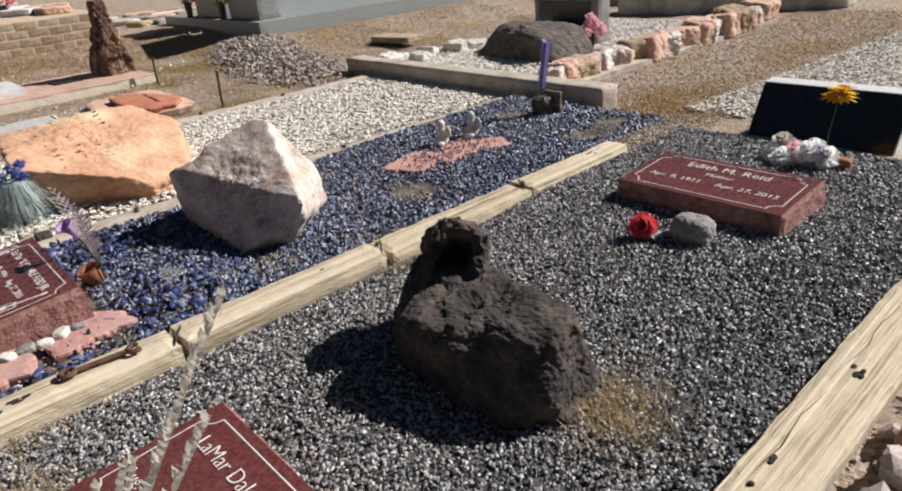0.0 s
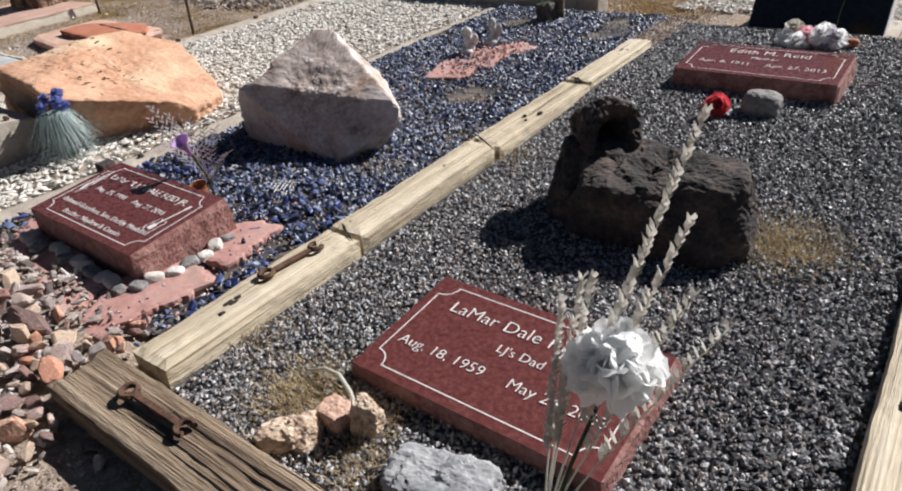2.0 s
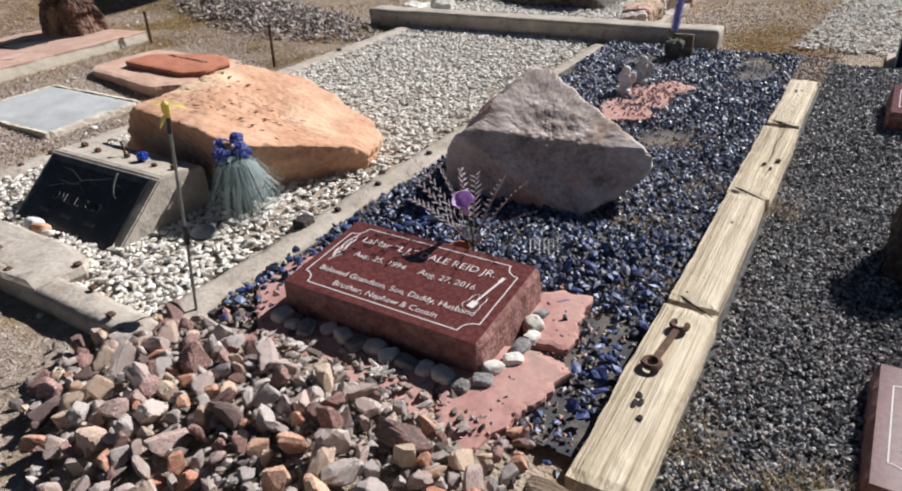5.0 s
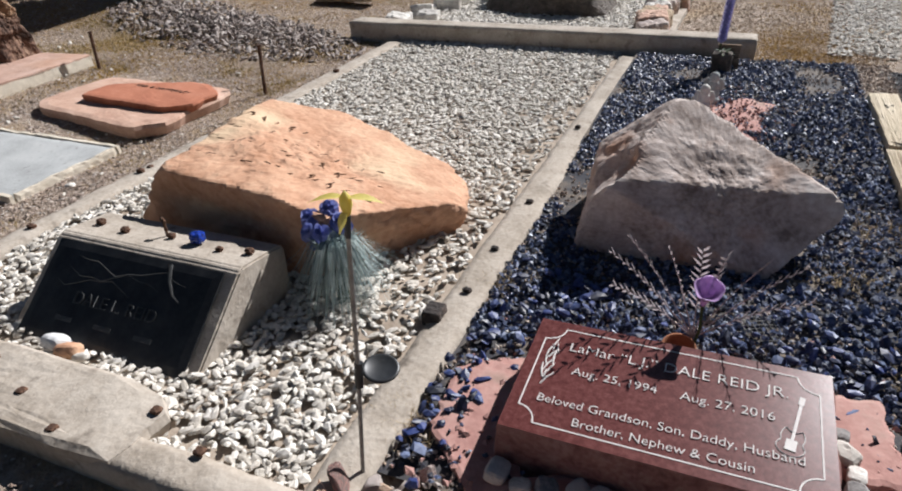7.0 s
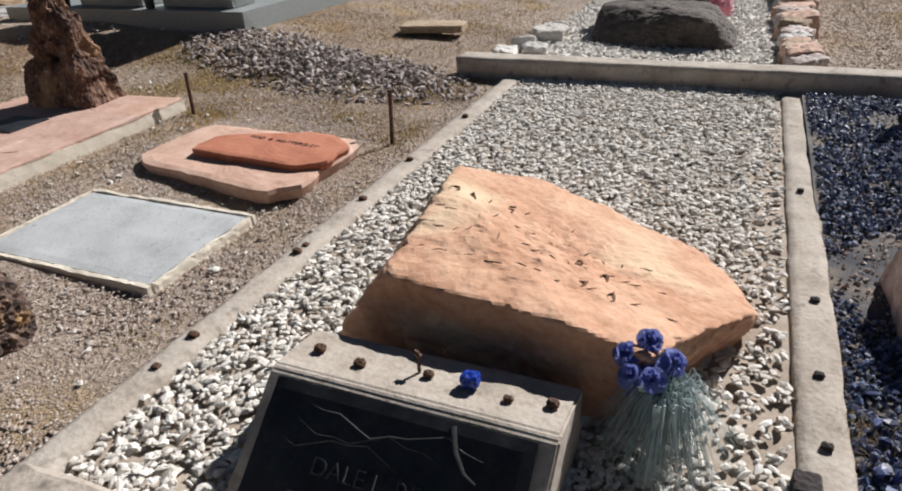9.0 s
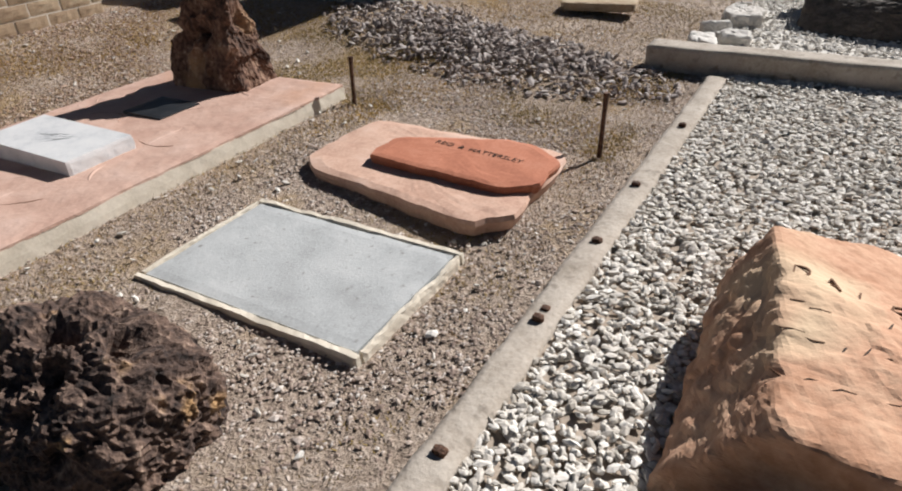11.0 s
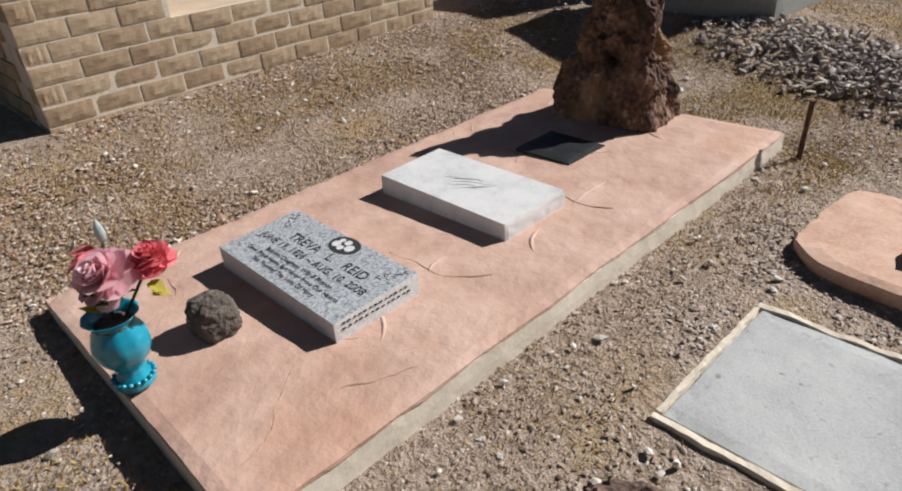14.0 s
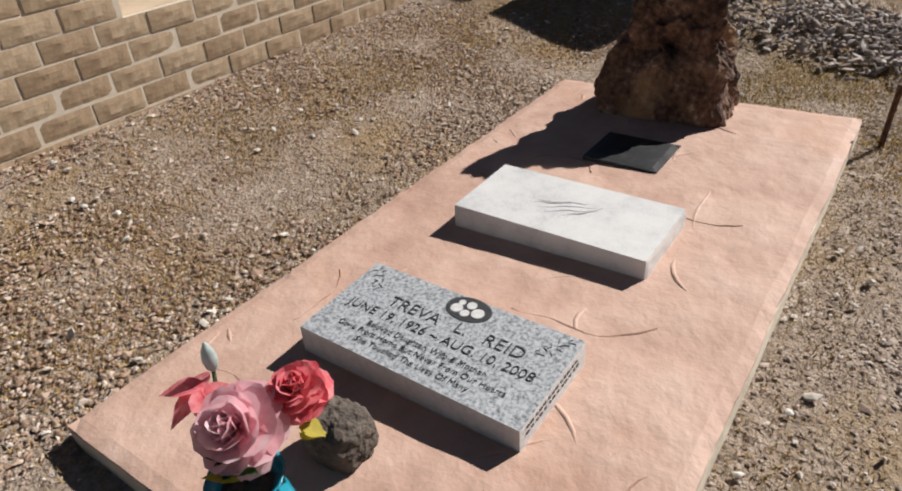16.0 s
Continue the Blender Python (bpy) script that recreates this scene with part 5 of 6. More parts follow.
def carnation():
    c = thing("silk_carnation", "white silk carnation on a wire stem with straw plumes", "flower", pose(-0.08, 0.93, 0.0))
    bm = bmesh.new()
    tube(bm, [(0, 0, -0.03), (0.05, -0.03, 0.18), (0.14, -0.06, 0.34)], 0.004, 6)
    part("stem", bm, GREENLEAF, c)
    pompom(c, WHITEPETAL, Vector((0.145, -0.065, 0.37)), 0.086, 120, 17)
    # White ball added inside the head to bounce light into the petals.
    part("bounce_core", rock((0.056, 0.056, 0.05), sharp=2, rough=0.06, fine=0.03, detail=4, seed=6), WHITEPETAL, c).location = (0.145, -0.065, 0.365)
    r = random.Random(9)
    for k, (dx, dy, h, n_) in enumerate(((0.37, -0.11, 0.78, 26), (0.30, -0.13, 0.62, 20), (0.26, -0.16, 0.50, 16), (0.20, 0.0, 0.52, 16), (0.16, 0.04, 0.48, 16), (0.22, 0.03, 0.50, 14), (0.30, -0.22, 0.43, 14))):
        bm = bmesh.new()
        line = [Vector((dx * u ** 1.3, dy * u ** 1.3, h * u)) for u in [i / 10 for i in range(11)]]
        tube(bm, line, [0.0028 - 0.0002 * i for i in range(11)], 5)
        part("stalk", bm, PLUME, c)
        bm = bmesh.new()
        for j in range(n_ * 3):
            u = 0.42 + 0.58 * j / (n_ * 3)
            p = Vector((dx * u ** 1.3, dy * u ** 1.3, h * u))
            mm = Matrix.Translation(p) @ pose(0, 0, 0, 0, 0, 180 * (j % 2) + 60 + r.uniform(-40, 40)) @ pose(0, 0, 0, 0, -52)
            petal(bm, mm, 0.040 * (1.15 - u * 0.6), 0.0065, 0.2, 0, 0.9, 2)
        tagged(part("plume", bm, PLUME, c, "feathery straw-coloured plume"), kind="stuff")


carnation()


def fescue_clump():
    c = thing("ornamental_grass", "blue-green grass clump with blue silk flowers by the boulder", "plant", pose(0.47, 3.87, 0.005))
    r = random.Random(14)
    bm = bmesh.new()
    for k in range(760):
        a, out, drop = r.uniform(0, 2 * math.pi), r.uniform(0.03, 0.19), r.uniform(0.04, 0.24)
        d = Vector((math.cos(a), math.sin(a), 0))
        p0 = Vector((r.gauss(0, 0.012), r.gauss(0, 0.012), 0.20))
        side = Vector((-math.sin(a), math.cos(a), 0)) * 0.0017
        pts = [p0 + d * out * u ** 0.8 + Vector((0, 0, 0.05 * math.sin(math.pi * min(1, u * 1.6)) - drop * u * u)) for u in (0, 0.3, 0.6, 0.85, 1)]
        for q in pts:
            q.z = max(q.z, 0.012)
        prev = None
        for i, p in enumerate(pts):
            w = side * (1 - i / 4.6)
            row = (bm.verts.new(p - w), bm.verts.new(p + w))
            if prev:
                bm.faces.new((prev[0], prev[1], row[1], row[0]))
            prev = row
    ob = part("grass_blades", bm, FESCUE, c)
    bm = bmesh.new()
    tube(bm, [(0, 0, 0), (0, 0, 0.12), (0, 0, 0.21)], [0.02, 0.014, 0.018], 8)
    part("stalk", bm, GREENLEAF, c)
    tagged(ob, kind="stuff")
    for k, (dx, dy, dz) in enumerate(((0.02, 0.10, 0.29), (0.06, 0.05, 0.31), (0.02, -0.01, 0.29), (0.04, 0.06, 0.25), (0.0, 0.07, 0.22), (-0.03, 0.03, 0.27), (-0.02, 0.08, 0.26), (0.05, 0.0, 0.26))):
        bm = bmesh.new()
        tube(bm, [(0, 0, 0), (dx * 0.5, dy * 0.5, dz * 0.6), (dx, dy, dz)], 0.002, 5)
        part("stem", bm, GREENLEAF, c)
        bloom("blue_flower", BLUEPETAL, c, pose(dx, dy, dz, 20 * math.sin(k), -35, 0), 0.032, 3, k + 70, "blue silk flower")
    for k in range(4):
        leaf_part(c, YELLOWLEAF, pose(0.0, 0.05, 0.22, 0, 0, 90 * k) @ pose(0, 0, 0, 0, -20), 0.04, 0.012)


fescue_clump()


def solar_bird():
    s = thing("solar_garden_light", "garden stake light with a lemon yellow bird and solar disc", "garden light", pose(-0.155, 3.455, 0.0))
    bm = bmesh.new()
    tube(bm, [(0, 0, -0.05), (0.05, 0.0, 0.30), (0.10, 0.01, 0.63)], 0.005, 8)
    part("pole", bm, STEEL, s)
    bm = bmesh.new()
    tube(bm, [(0.045, 0, 0.255), (0.056, 0, 0.315)], 0.010, 10)
    part("clip", bm, PLASTIC, s)
    part("solar_disc", lathe([(0.030, 0), (0.040, 0.002), (0.042, 0.006), (0.041, 0.009), (0.036, 0.010), (0.034, 0.0085), (0.001, 0.0085)], 28), PLASTIC, s, "round black solar cell", smooth=True).matrix_basis = pose(0.085, -0.035, 0.280, 8, -6)
    bm = bmesh.new()
    tube(bm, [(0.095, 0.01, 0.60), (0.104, 0.01, 0.645)], 0.007, 8)
    part("socket", bm, PLASTIC, s)
    part("bird_body", lathe([(0.002, 0), (0.008, 0.01), (0.013, 0.03), (0.012, 0.045), (0.005, 0.055), (0.001, 0.06)], 12), LEMON, s, smooth=True).matrix_basis = pose(0.104, 0.01, 0.64)
    for sgn in (1, -1):
        bm = bmesh.new()
        petal(bm, pose(0.104, 0.01 - sgn * 0.006, 0.685, 0, 0, -90 * sgn + 18) @ pose(0, 0, 0, 0, -12), 0.068, 0.014, -0.42, 0.1, 0.85, 7)
        part("wing", bm, LEMON, s, smooth=True)
    bm = bmesh.new()
    petal(bm, pose(0.10, 0.01, 0.66, 0, 0, 180) @ pose(0, 0, 0, 0, 40), 0.05, 0.01, -0.2, 0.1, 0.85)
    part("tail", bm, LEMON, s, smooth=True)


solar_bird()


def lily_pot():
    p = thing("potted_silk_lily", "violet silk lily with dry grey fronds in terracotta pot", "potted flower", pose(0.53, 2.80, 0.0))
    part("pot", lathe([(0.030, 0), (0.042, 0.05), (0.046, 0.062), (0.046, 0.072), (0.040, 0.072), (0.034, 0.045), (0.01, 0.04)], 28), TERRA, p, smooth=True).matrix_basis = pose(-0.03, 0.03, 0.02, 0, -18)
    bm = bmesh.new()
    tube(bm, [(0, 0, 0.03), (-0.02, -0.015, 0.14), (-0.05, -0.01, 0.24)], 0.004, 6)
    part("stem", bm, GREENLEAF, p)
    part("lily", lathe([(0.006, 0), (0.009, 0.02), (0.014, 0.045), (0.026, 0.07), (0.037, 0.082), (0.033, 0.08), (0.02, 0.062), (0.008, 0.03)], 24, 5, 0.06), PURPLE, p, "violet trumpet lily", smooth=True).matrix_basis = pose(-0.05, -0.01, 0.235, 6, -26)
    r = random.Random(31)
    for k in range(9):
        a = radians(42 + 96 * k / 8 + r.uniform(-6, 6))
        L = r.uniform(0.26, 0.38)
        d = Vector((-0.12, math.cos(a), 0.9 * math.sin(a))).normalized()
        line = [d * L * u + Vector((0, 0, 0.09 + 0.03 * math.sin(u * 2) - 0.03 * u * u)) for u in (0, 0.2, 0.4, 0.6, 0.8, 1)]
        bm = bmesh.new()
        tube(bm, line, [0.002, 0.0018, 0.0016, 0.0013, 0.001, 0.0006], 5)
        twig = part("twig", bm, FROND, p, "grey feathery dry frond")
        for j in range(18):
            u = 0.3 + 0.7 * j / 18
            q = d * L * u + Vector((0, 0, 0.09 + 0.03 * math.sin(u * 2) - 0.03 * u * u))
            base_ = d.to_track_quat("X", "Z").to_matrix().to_4x4()
            mm = Matrix.Translation(q) @ base_ @ pose(0, 0, 0, 0, 0, (48 if j % 2 else -48) + r.uniform(-8, 8))
            bm = bmesh.new()
            petal(bm, mm, 0.040 * (1.1 - 0.5 * u) * r.uniform(0.8, 1.15), 0.0034, 0.05, 0.1, 0.85, 3)
            part("leaflet", bm, FROND, twig)


lily_pot()


def wire_mesh():
    w = thing("wire_mesh", "small bent square of pale wire mesh on blue gravel", "wire mesh", pose(0.73, 2.62, 0.02, 4, -6, 25))
    for k in range(7):
        for turned in (0, 1):
            bm = bmesh.new()
            o = -0.05 + 0.1 * k / 6
            tube(bm, [(o, -0.05, 0), (o, 0, 0.003), (o, 0.05, 0)] if turned else [(-0.05, o, 0.002), (0, o, 0.005), (0.05, o, 0.002)], 0.0013, 4)
            part("wire", bm, STEEL, w)


wire_mesh()


def red_rose():
    f = thing("silk_rose", "red silk rose lying on black gravel", "flower", pose(2.15, 1.32, 0.032))
    bm = bmesh.new()
    tube(bm, [(0.03, 0, 0.02), (0.06, -0.12, 0.012), (0.10, -0.26, 0.012)], 0.003, 5)
    part("stem", bm, FESCUE, f)
    bloom("rose", REDPETAL, f, pose(0, 0, 0.05, 0, -60, 20), 0.054, 6, 5, "crumpled red silk petals", 0, 0.65)
    for k in range(3):
        leaf_part(f, FESCUE, pose(0.02, -0.04, 0.02, 0, 0, -60 - 40 * k), 0.05, 0.014)


red_rose()
put_rock("grey_cobble", "rounded grey stone beside the red rose", "stone", FIELDSTONE, pose(2.25, 1.16, 0.068), dims=(0.06, 0.08, 0.06), sharp=3.5, rough=0.08, detail=4, seed=101)


def daisy():
    d = thing("silk_daisy", "yellow silk daisy on a thin wire stem", "flower", pose(3.37, 1.09, 0.03))
    bm = bmesh.new()
    tube(bm, [(0, 0, -0.02), (-0.03, -0.01, 0.18), (-0.06, -0.04, 0.36)], 0.003, 5)
    part("stem", bm, GREENLEAF, d)
    r = random.Random(23)
    head = None
    for ring, (count, l, tilt, z) in enumerate(((26, 0.078, -6, 0.0), (24, 0.074, 8, 0.008), (20, 0.064, 24, 0.014), (14, 0.048, 44, 0.018), (9, 0.03, 66, 0.02))):
        bm = bmesh.new()
        for k in range(count):
            m = pose(-0.06, -0.04, 0.355 + z, 0, 0, 360 * k / count + 17 * ring + r.uniform(-5, 5)) @ pose(0, 0, 0, 0, -tilt + r.uniform(-7, 7))
            petal(bm, m, l * r.uniform(0.9, 1.08), 0.0135, -0.12, 0.2, 0.8, 3)
        ring_ob = part("daisy_head" if head is None else "petal_ring", bm, YELLOWPETAL, head or d, "yellow silk petals" if head is None else "", smooth=True)
        head = head or ring_ob


daisy()


def bouquet():
    b = thing("silk_bouquet", "white and cream silk bouquet lying at the dark headstone", "bouquet", pose(3.30, 1.19, 0.03))
    for k, (dx, dy, mat) in enumerate(((0.0, 0.12, WHITEPETAL), (0.02, 0.03, PINKPETAL), (-0.03, -0.05, WHITEPETAL), (0.0, -0.02, PINKPETAL), (0.0, -0.13, WHITEPETAL), (0.05, 0.10, PLUME), (-0.05, 0.06, WHITEPETAL), (-0.01, -0.09, LILAC), (0.03, -0.06, WHITEPETAL))):
        bloom("silk_flower", mat, b, pose(dx, dy, 0.05 + 0.02 * (k % 3), 10 * math.sin(k * 2), -25, 0), 0.062, 4, 200 + k)
    for k in range(8):
        leaf_part(b, FESCUE, pose(0, 0, 0.03, 0, 0, 45 * k) @ pose(0, 0, 0, 0, -10), 0.11, 0.02)
    part("terracotta_shard", rock((0.03, 0.04, 0.03), sharp=6, rough=0.1, detail=3, seed=3), TERRA, b, "small terracotta pot shard").location = (0.04, -0.19, 0.03)


bouquet()


def black_headstone():
    h = thing("slant_headstone", "black polished granite slant headstone on a tan concrete base", "headstone", pose(3.80, 1.255, 0.0))
    part("base", worn_box(-0.20, 0.30, -0.44, 0.42, -0.04, 0.02, 0.06, 0.003, 5, 0.006, 3), CONCRETE, h)
    bm = prism([(-0.10, 0.02), (0.06, 0.29), (0.15, 0.30), (0.20, 0.02)], -0.37, 0.37)
    bmesh.ops.bevel(bm, geom=list(bm.edges), offset=0.004, segments=1, affect="EDGES")
    part("stone", bm, PALEGRANITE, h, "pale rough granite back and top")
    bm = prism([(-0.108, 0.022), (0.053, 0.288), (0.058, 0.288), (-0.10, 0.022)], -0.365, 0.365)
    part("polished_face", bm, BLACKSTONE, h, "black mirror-polished face")


black_headstone()


# ---- far end of the blue plot ----
def cherub(x, y, s, mat, label):
    """A small praying figurine as one plain lathe-like form with wings."""
    bm = bmesh.new()
    for c, r in (((0, 0, 0.035), (0.035, 0.03, 0.035)), ((0, 0, 0.075), (0.026, 0.024, 0.03)), ((-0.005, 0, 0.115), (0.022, 0.022, 0.024)), ((0.018, 0.026, 0.075), (0.012, 0.02, 0.03)), ((0.018, -0.026, 0.075), (0.012, 0.02, 0.03)), ((-0.03, 0, 0.02), (0.03, 0.034, 0.02))):
        bmesh.ops.create_icosphere(bm, subdivisions=3, radius=1, matrix=Matrix.Translation(c) @ Matrix.Diagonal((*r, 1)))
    ob = part("figurine", bm, mat, None, smooth=True)
    fuse = ob.modifiers.new("fuse", "REMESH")
    fuse.mode, fuse.voxel_size, fuse.use_smooth_shade = "VOXEL", 0.004, True
    ob.matrix_basis = pose(x, y, 0.046) @ Matrix.Diagonal((s, s, s, 1))
    tagged(ob, label, "figurine")


cherub(2.53, 2.93, 1.15, PORCELAIN, "white kneeling cherub figurine on pink stone chips")
cherub(2.75, 2.90, 1.2, GREYCON, "blue-grey painted figurine on pink stone chips")
for k, (x, y, rx, ry, a) in enumerate(((2.25, 2.83, 0.17, 0.13, 20), (2.62, 2.76, 0.20, 0.10, -30), (2.45, 2.74, 0.13, 0.09, 5))):
    ob = part("pink_flag_chip", flagstone(rx, ry, 0.02, 110.0 + k, (), 0.14), PINKFLAG)
    ob.matrix_basis = pose(x, y, 0.004 + rise(x), 0, 0, a)
    tagged(ob, "thin pink sandstone slab on blue gravel", "flagstone", "pink slabs by the figurines")


def flower_tile():
    p = thing("flower_spike_pot", "mossy stone pot with a violet silk flower spike", "flower pot", pose(3.41, 2.89, 0.03))
    part("pot", worn_box(-0.055, 0.055, -0.06, 0.06, -0.01, 0.13, 0.03, 0.006, 12, 0.01, 5), BASALT, p)
    part("tile", worn_box(0.06, 0.08, -0.10, 0.04, -0.01, 0.16, 0.03, 0.003, 12, 0.005, 7), OLDTIE, p, "dark upright tile leaning on the pot")
    bm = bmesh.new()
    tube(bm, [(0, 0.03, 0.1), (0.02, 0.01, 0.24), (0.05, 0.0, 0.44)], 0.004, 5)
    part("stem", bm, GREENLEAF, p)
    bm = bmesh.new()
    r = random.Random(77)
    for k in range(130):
        u = k / 130
        mm = pose(0.015 + 0.035 * u, 0.02 - 0.02 * u, 0.17 + 0.30 * u, 0, 0, k * 137.5) @ pose(0, 0, 0, 0, -25)
        petal(bm, mm, 0.044, 0.017, 0.3, 0.2, 0.8, 2)
    part("flower_spike", bm, SPIKE, p, "dense violet silk flower spike")
    for k in range(14):
        leaf_part(p, GREENLEAF, pose(0, 0, 0.12, 0, 0, 26 * k) @ pose(0, 0, 0, 0, -30 + 20 * (k % 3)), 0.07, 0.010)


flower_tile()


# ---- far graves ----
def white_grave():
    tagged(bed("bed_white_far", 4.02, 7.4, 3.45, 5.45, 0.05, FARWHITE, "pale soil under the far white gravel plot"), kind="structure")
    put_rock("dark_boulder", "large dark grey basalt boulder on white gravel", "boulder", BASALT, pose(5.1, 4.42, 0.12), dims=(0.34, 0.60, 0.20), planes=[((-0.6, 0.3, 0.8), (-0.15, 0.2, 0.15)), ((0, -0.7, 0.7), (0, -0.4, 0.12))], sharp=9, rough=0.06, detail=5, seed=131)
    h = thing("upright_headstone", "dark upright headstone behind the basalt boulder", "headstone", pose(5.75, 4.55, 0.03))
    part("stone", worn_box(0, 0.2, -0.42, 0.42, 0, 0.5, 0.05, 0.003, 4, 0.008, 3), FIELDSTONE, h)
    part("polished_face", worn_box(-0.008, -0.001, -0.33, 0.33, 0.06, 0.44, 0.2, 0.0, 4, 0.001, 3), BLACKSTONE, h)
    b = thing("pink_bouquet", "pink silk flowers beside the dark headstone", "bouquet", pose(5.55, 4.05, 0.05))
    for k in range(7):
        bloom("silk_flower", PINKPETAL, b, pose(0.06 * math.sin(k * 2), 0.06 * math.cos(k * 2.5), 0.16 + 0.045 * (k % 4), 0, -30, 0), 0.06, 3, 300 + k)
    bm = bmesh.new()
    tube(bm, [(0, 0, 0), (0, 0, 0.15)], 0.012, 6)
    part("stem", bm, GREENLEAF, b)
    r = random.Random(41)
    tagged(part("plot_lip", worn_box(4.08, 7.95, 3.27, 3.45, -0.03, 0.045, 0.08, 0.012, 3, 0.012, 17, None), CONCRETE), "rough cast concrete lip under the far border rocks", "kerb", kind="structure")
    for k in range(22):
        s = r.uniform(0.10, 0.15) + 0.002 * k
        put_rock("border_rock", "rough pale pink border rock on a concrete lip", "rock", (PINKROCK, PINKSTONE, BLOCK, PINKSTONE, WHITEROCK)[k % 5], pose(4.18 + 0.172 * k, 3.44 + r.uniform(-0.04, 0.04), 0.04 + s * 0.30, r.uniform(-12, 12), 0, r.uniform(-25, 25)), "border rocks of the far plot", dims=(s * 1.15, s * 0.85, s * r.uniform(0.6, 0.95)), sharp=9, rough=0.12, detail=4, seed=140.0 + k)
    for k in range(12):
        s = r.uniform(0.05, 0.10)
        put_rock("white_border_rock", "white quartz border rock round white gravel", "rock", WHITEROCK, pose(4.15 + 0.13 * k, 5.42 + r.uniform(-0.12, 0.12), 0.03 + s * 0.4, r.uniform(-20, 20), 0, r.uniform(0, 360)), "white border rocks of the far plot", dims=(s * 1.2, s * 0.9, s * 0.8), sharp=7, rough=0.12, detail=4, seed=170.0 + k)
    for k in range(14):
        s = r.uniform(0.16, 0.24)
        put_rock("wall_stone", "pale rounded stone of a low far border wall", "rock", WHITEROCK, pose(8.3 + 0.08 * k, 5.4 - 0.17 * k, 0.14, 0, 0, r.uniform(0, 360)), "stones of the far border", dims=(s, s, s), sharp=6, rough=0.1, detail=3, seed=190.0 + k)


white_grave()


def grey_monument():
    m = thing("grey_monument", "two grey granite headstones on one long granite base", "monument", pose(3.97, 7.80, 0.20))
    part("base", worn_box(0, 4.6, 0, 3.0, -0.20, 0.206, 0.15, 0.002, 3, 0.006, 2), GREYMON, m)
    for y0, y1 in ((0.19, 1.0), (1.24, 2.05)):
        part("headstone", worn_box(0.12, 0.45, y0, y1, 0.206, 0.93, 0.06, 0.002, 4, 0.008, y0), GREYMON, m, "upright grey granite headstone")
    for k, (y, mat, lab) in enumerate(((1.11, LEMON, "pale yellow silk bouquet by the grey monument"), (2.2, HOTPETAL, "red silk bouquet by the grey monument"))):
        b = thing("silk_bouquet", lab, "bouquet", pose(4.05, 7.80 + y, 0.406))
        bm = bmesh.new()
        tube(bm, [(0, 0, 0), (0, 0, 0.2)], [0.04, 0.055], 10)
        part("pot", bm, PLASTIC, b)
        for j in range(7):
            bloom("silk_flower", mat if j % 3 else GREENLEAF, b, pose(0.06 * math.sin(j * 2), 0.07 * math.cos(j * 2.5), 0.22 + 0.04 * (j % 4), 0, -20, 0), 0.06, 3, 400 + j + k * 9)


grey_monument()
tagged(part("far_kerb", worn_box(8.9, 9.15, 4.5, 14, -0.05, 0.18, 0.2, 0.004, 3, 0.008, 3), CONCRETE), "pale far concrete kerb along the next row of plots", "kerb", kind="structure")
put_rock("flat_brown_stone", "flat brown stone lying on dry ground", "stone", BLOCK, pose(5.02, 6.50, 0.12, 0, 0, 10), dims=(0.14, 0.30, 0.035), sharp=12, rough=0.06, detail=4, seed=210)
for k, (x, y, mat) in enumerate(((2.45, 10.6, PINKSTONE), (2.15, 11.1, PALEGRANITE), (2.6, 11.5, PINKSTONE), (2.2, 12.1, WHITEROCK))):
    put_rock("loose_flagstone", ("pink", "grey", "salmon", "white")[k] + " flat stone lying on the raised fill", "flagstone", mat, pose(x, y, 0.69, 0, 0, 40 * k), dims=(0.18, 0.28, 0.045), sharp=9, rough=0.1, detail=4, seed=220.0 + k)
r_ = random.Random(83)
for k in range(22):
    x, y = 3.1 + 0.55 * (k % 6) + r_.uniform(-0.2, 0.2), 11.0 + 0.65 * (k // 6) + r_.uniform(-0.25, 0.25)
    y = max(y, 11.15) if x > 3.7 else y
    put_rock("rubble_slab", ("pale pink", "tan", "grey", "white")[k % 4] + " flat broken stone lying on far dry ground", "flagstone", (PINKSTONE, BLOCK, FIELDSTONE, WHITEROCK)[k % 4], pose(x, y, height(x, y) + 0.02, 0, 0, r_.uniform(0, 360)), "broken stones of the far plot", dims=(r_.uniform(0.10, 0.22), r_.uniform(0.12, 0.30), 0.05), sharp=9, rough=0.12, detail=3, seed=600.0 + k)
b_ = thing("silk_bouquet", "red and white silk bouquet on the raised fill", "bouquet", pose(2.1, 11.75, 0.65))
bm = bmesh.new()
tube(bm, [(0, 0, 0), (0, 0, 0.12)], [0.05, 0.07], 10)
part("pot", bm, PLASTIC, b_)
for k in range(8):
    bloom("silk_flower", REDPETAL if k % 2 else WHITEPETAL, b_, pose(0.09 * math.sin(k * 2), 0.09 * math.cos(k * 2.5), 0.14 + 0.04 * (k % 4), 0, -20, 0), 0.08, 3, 500 + k)

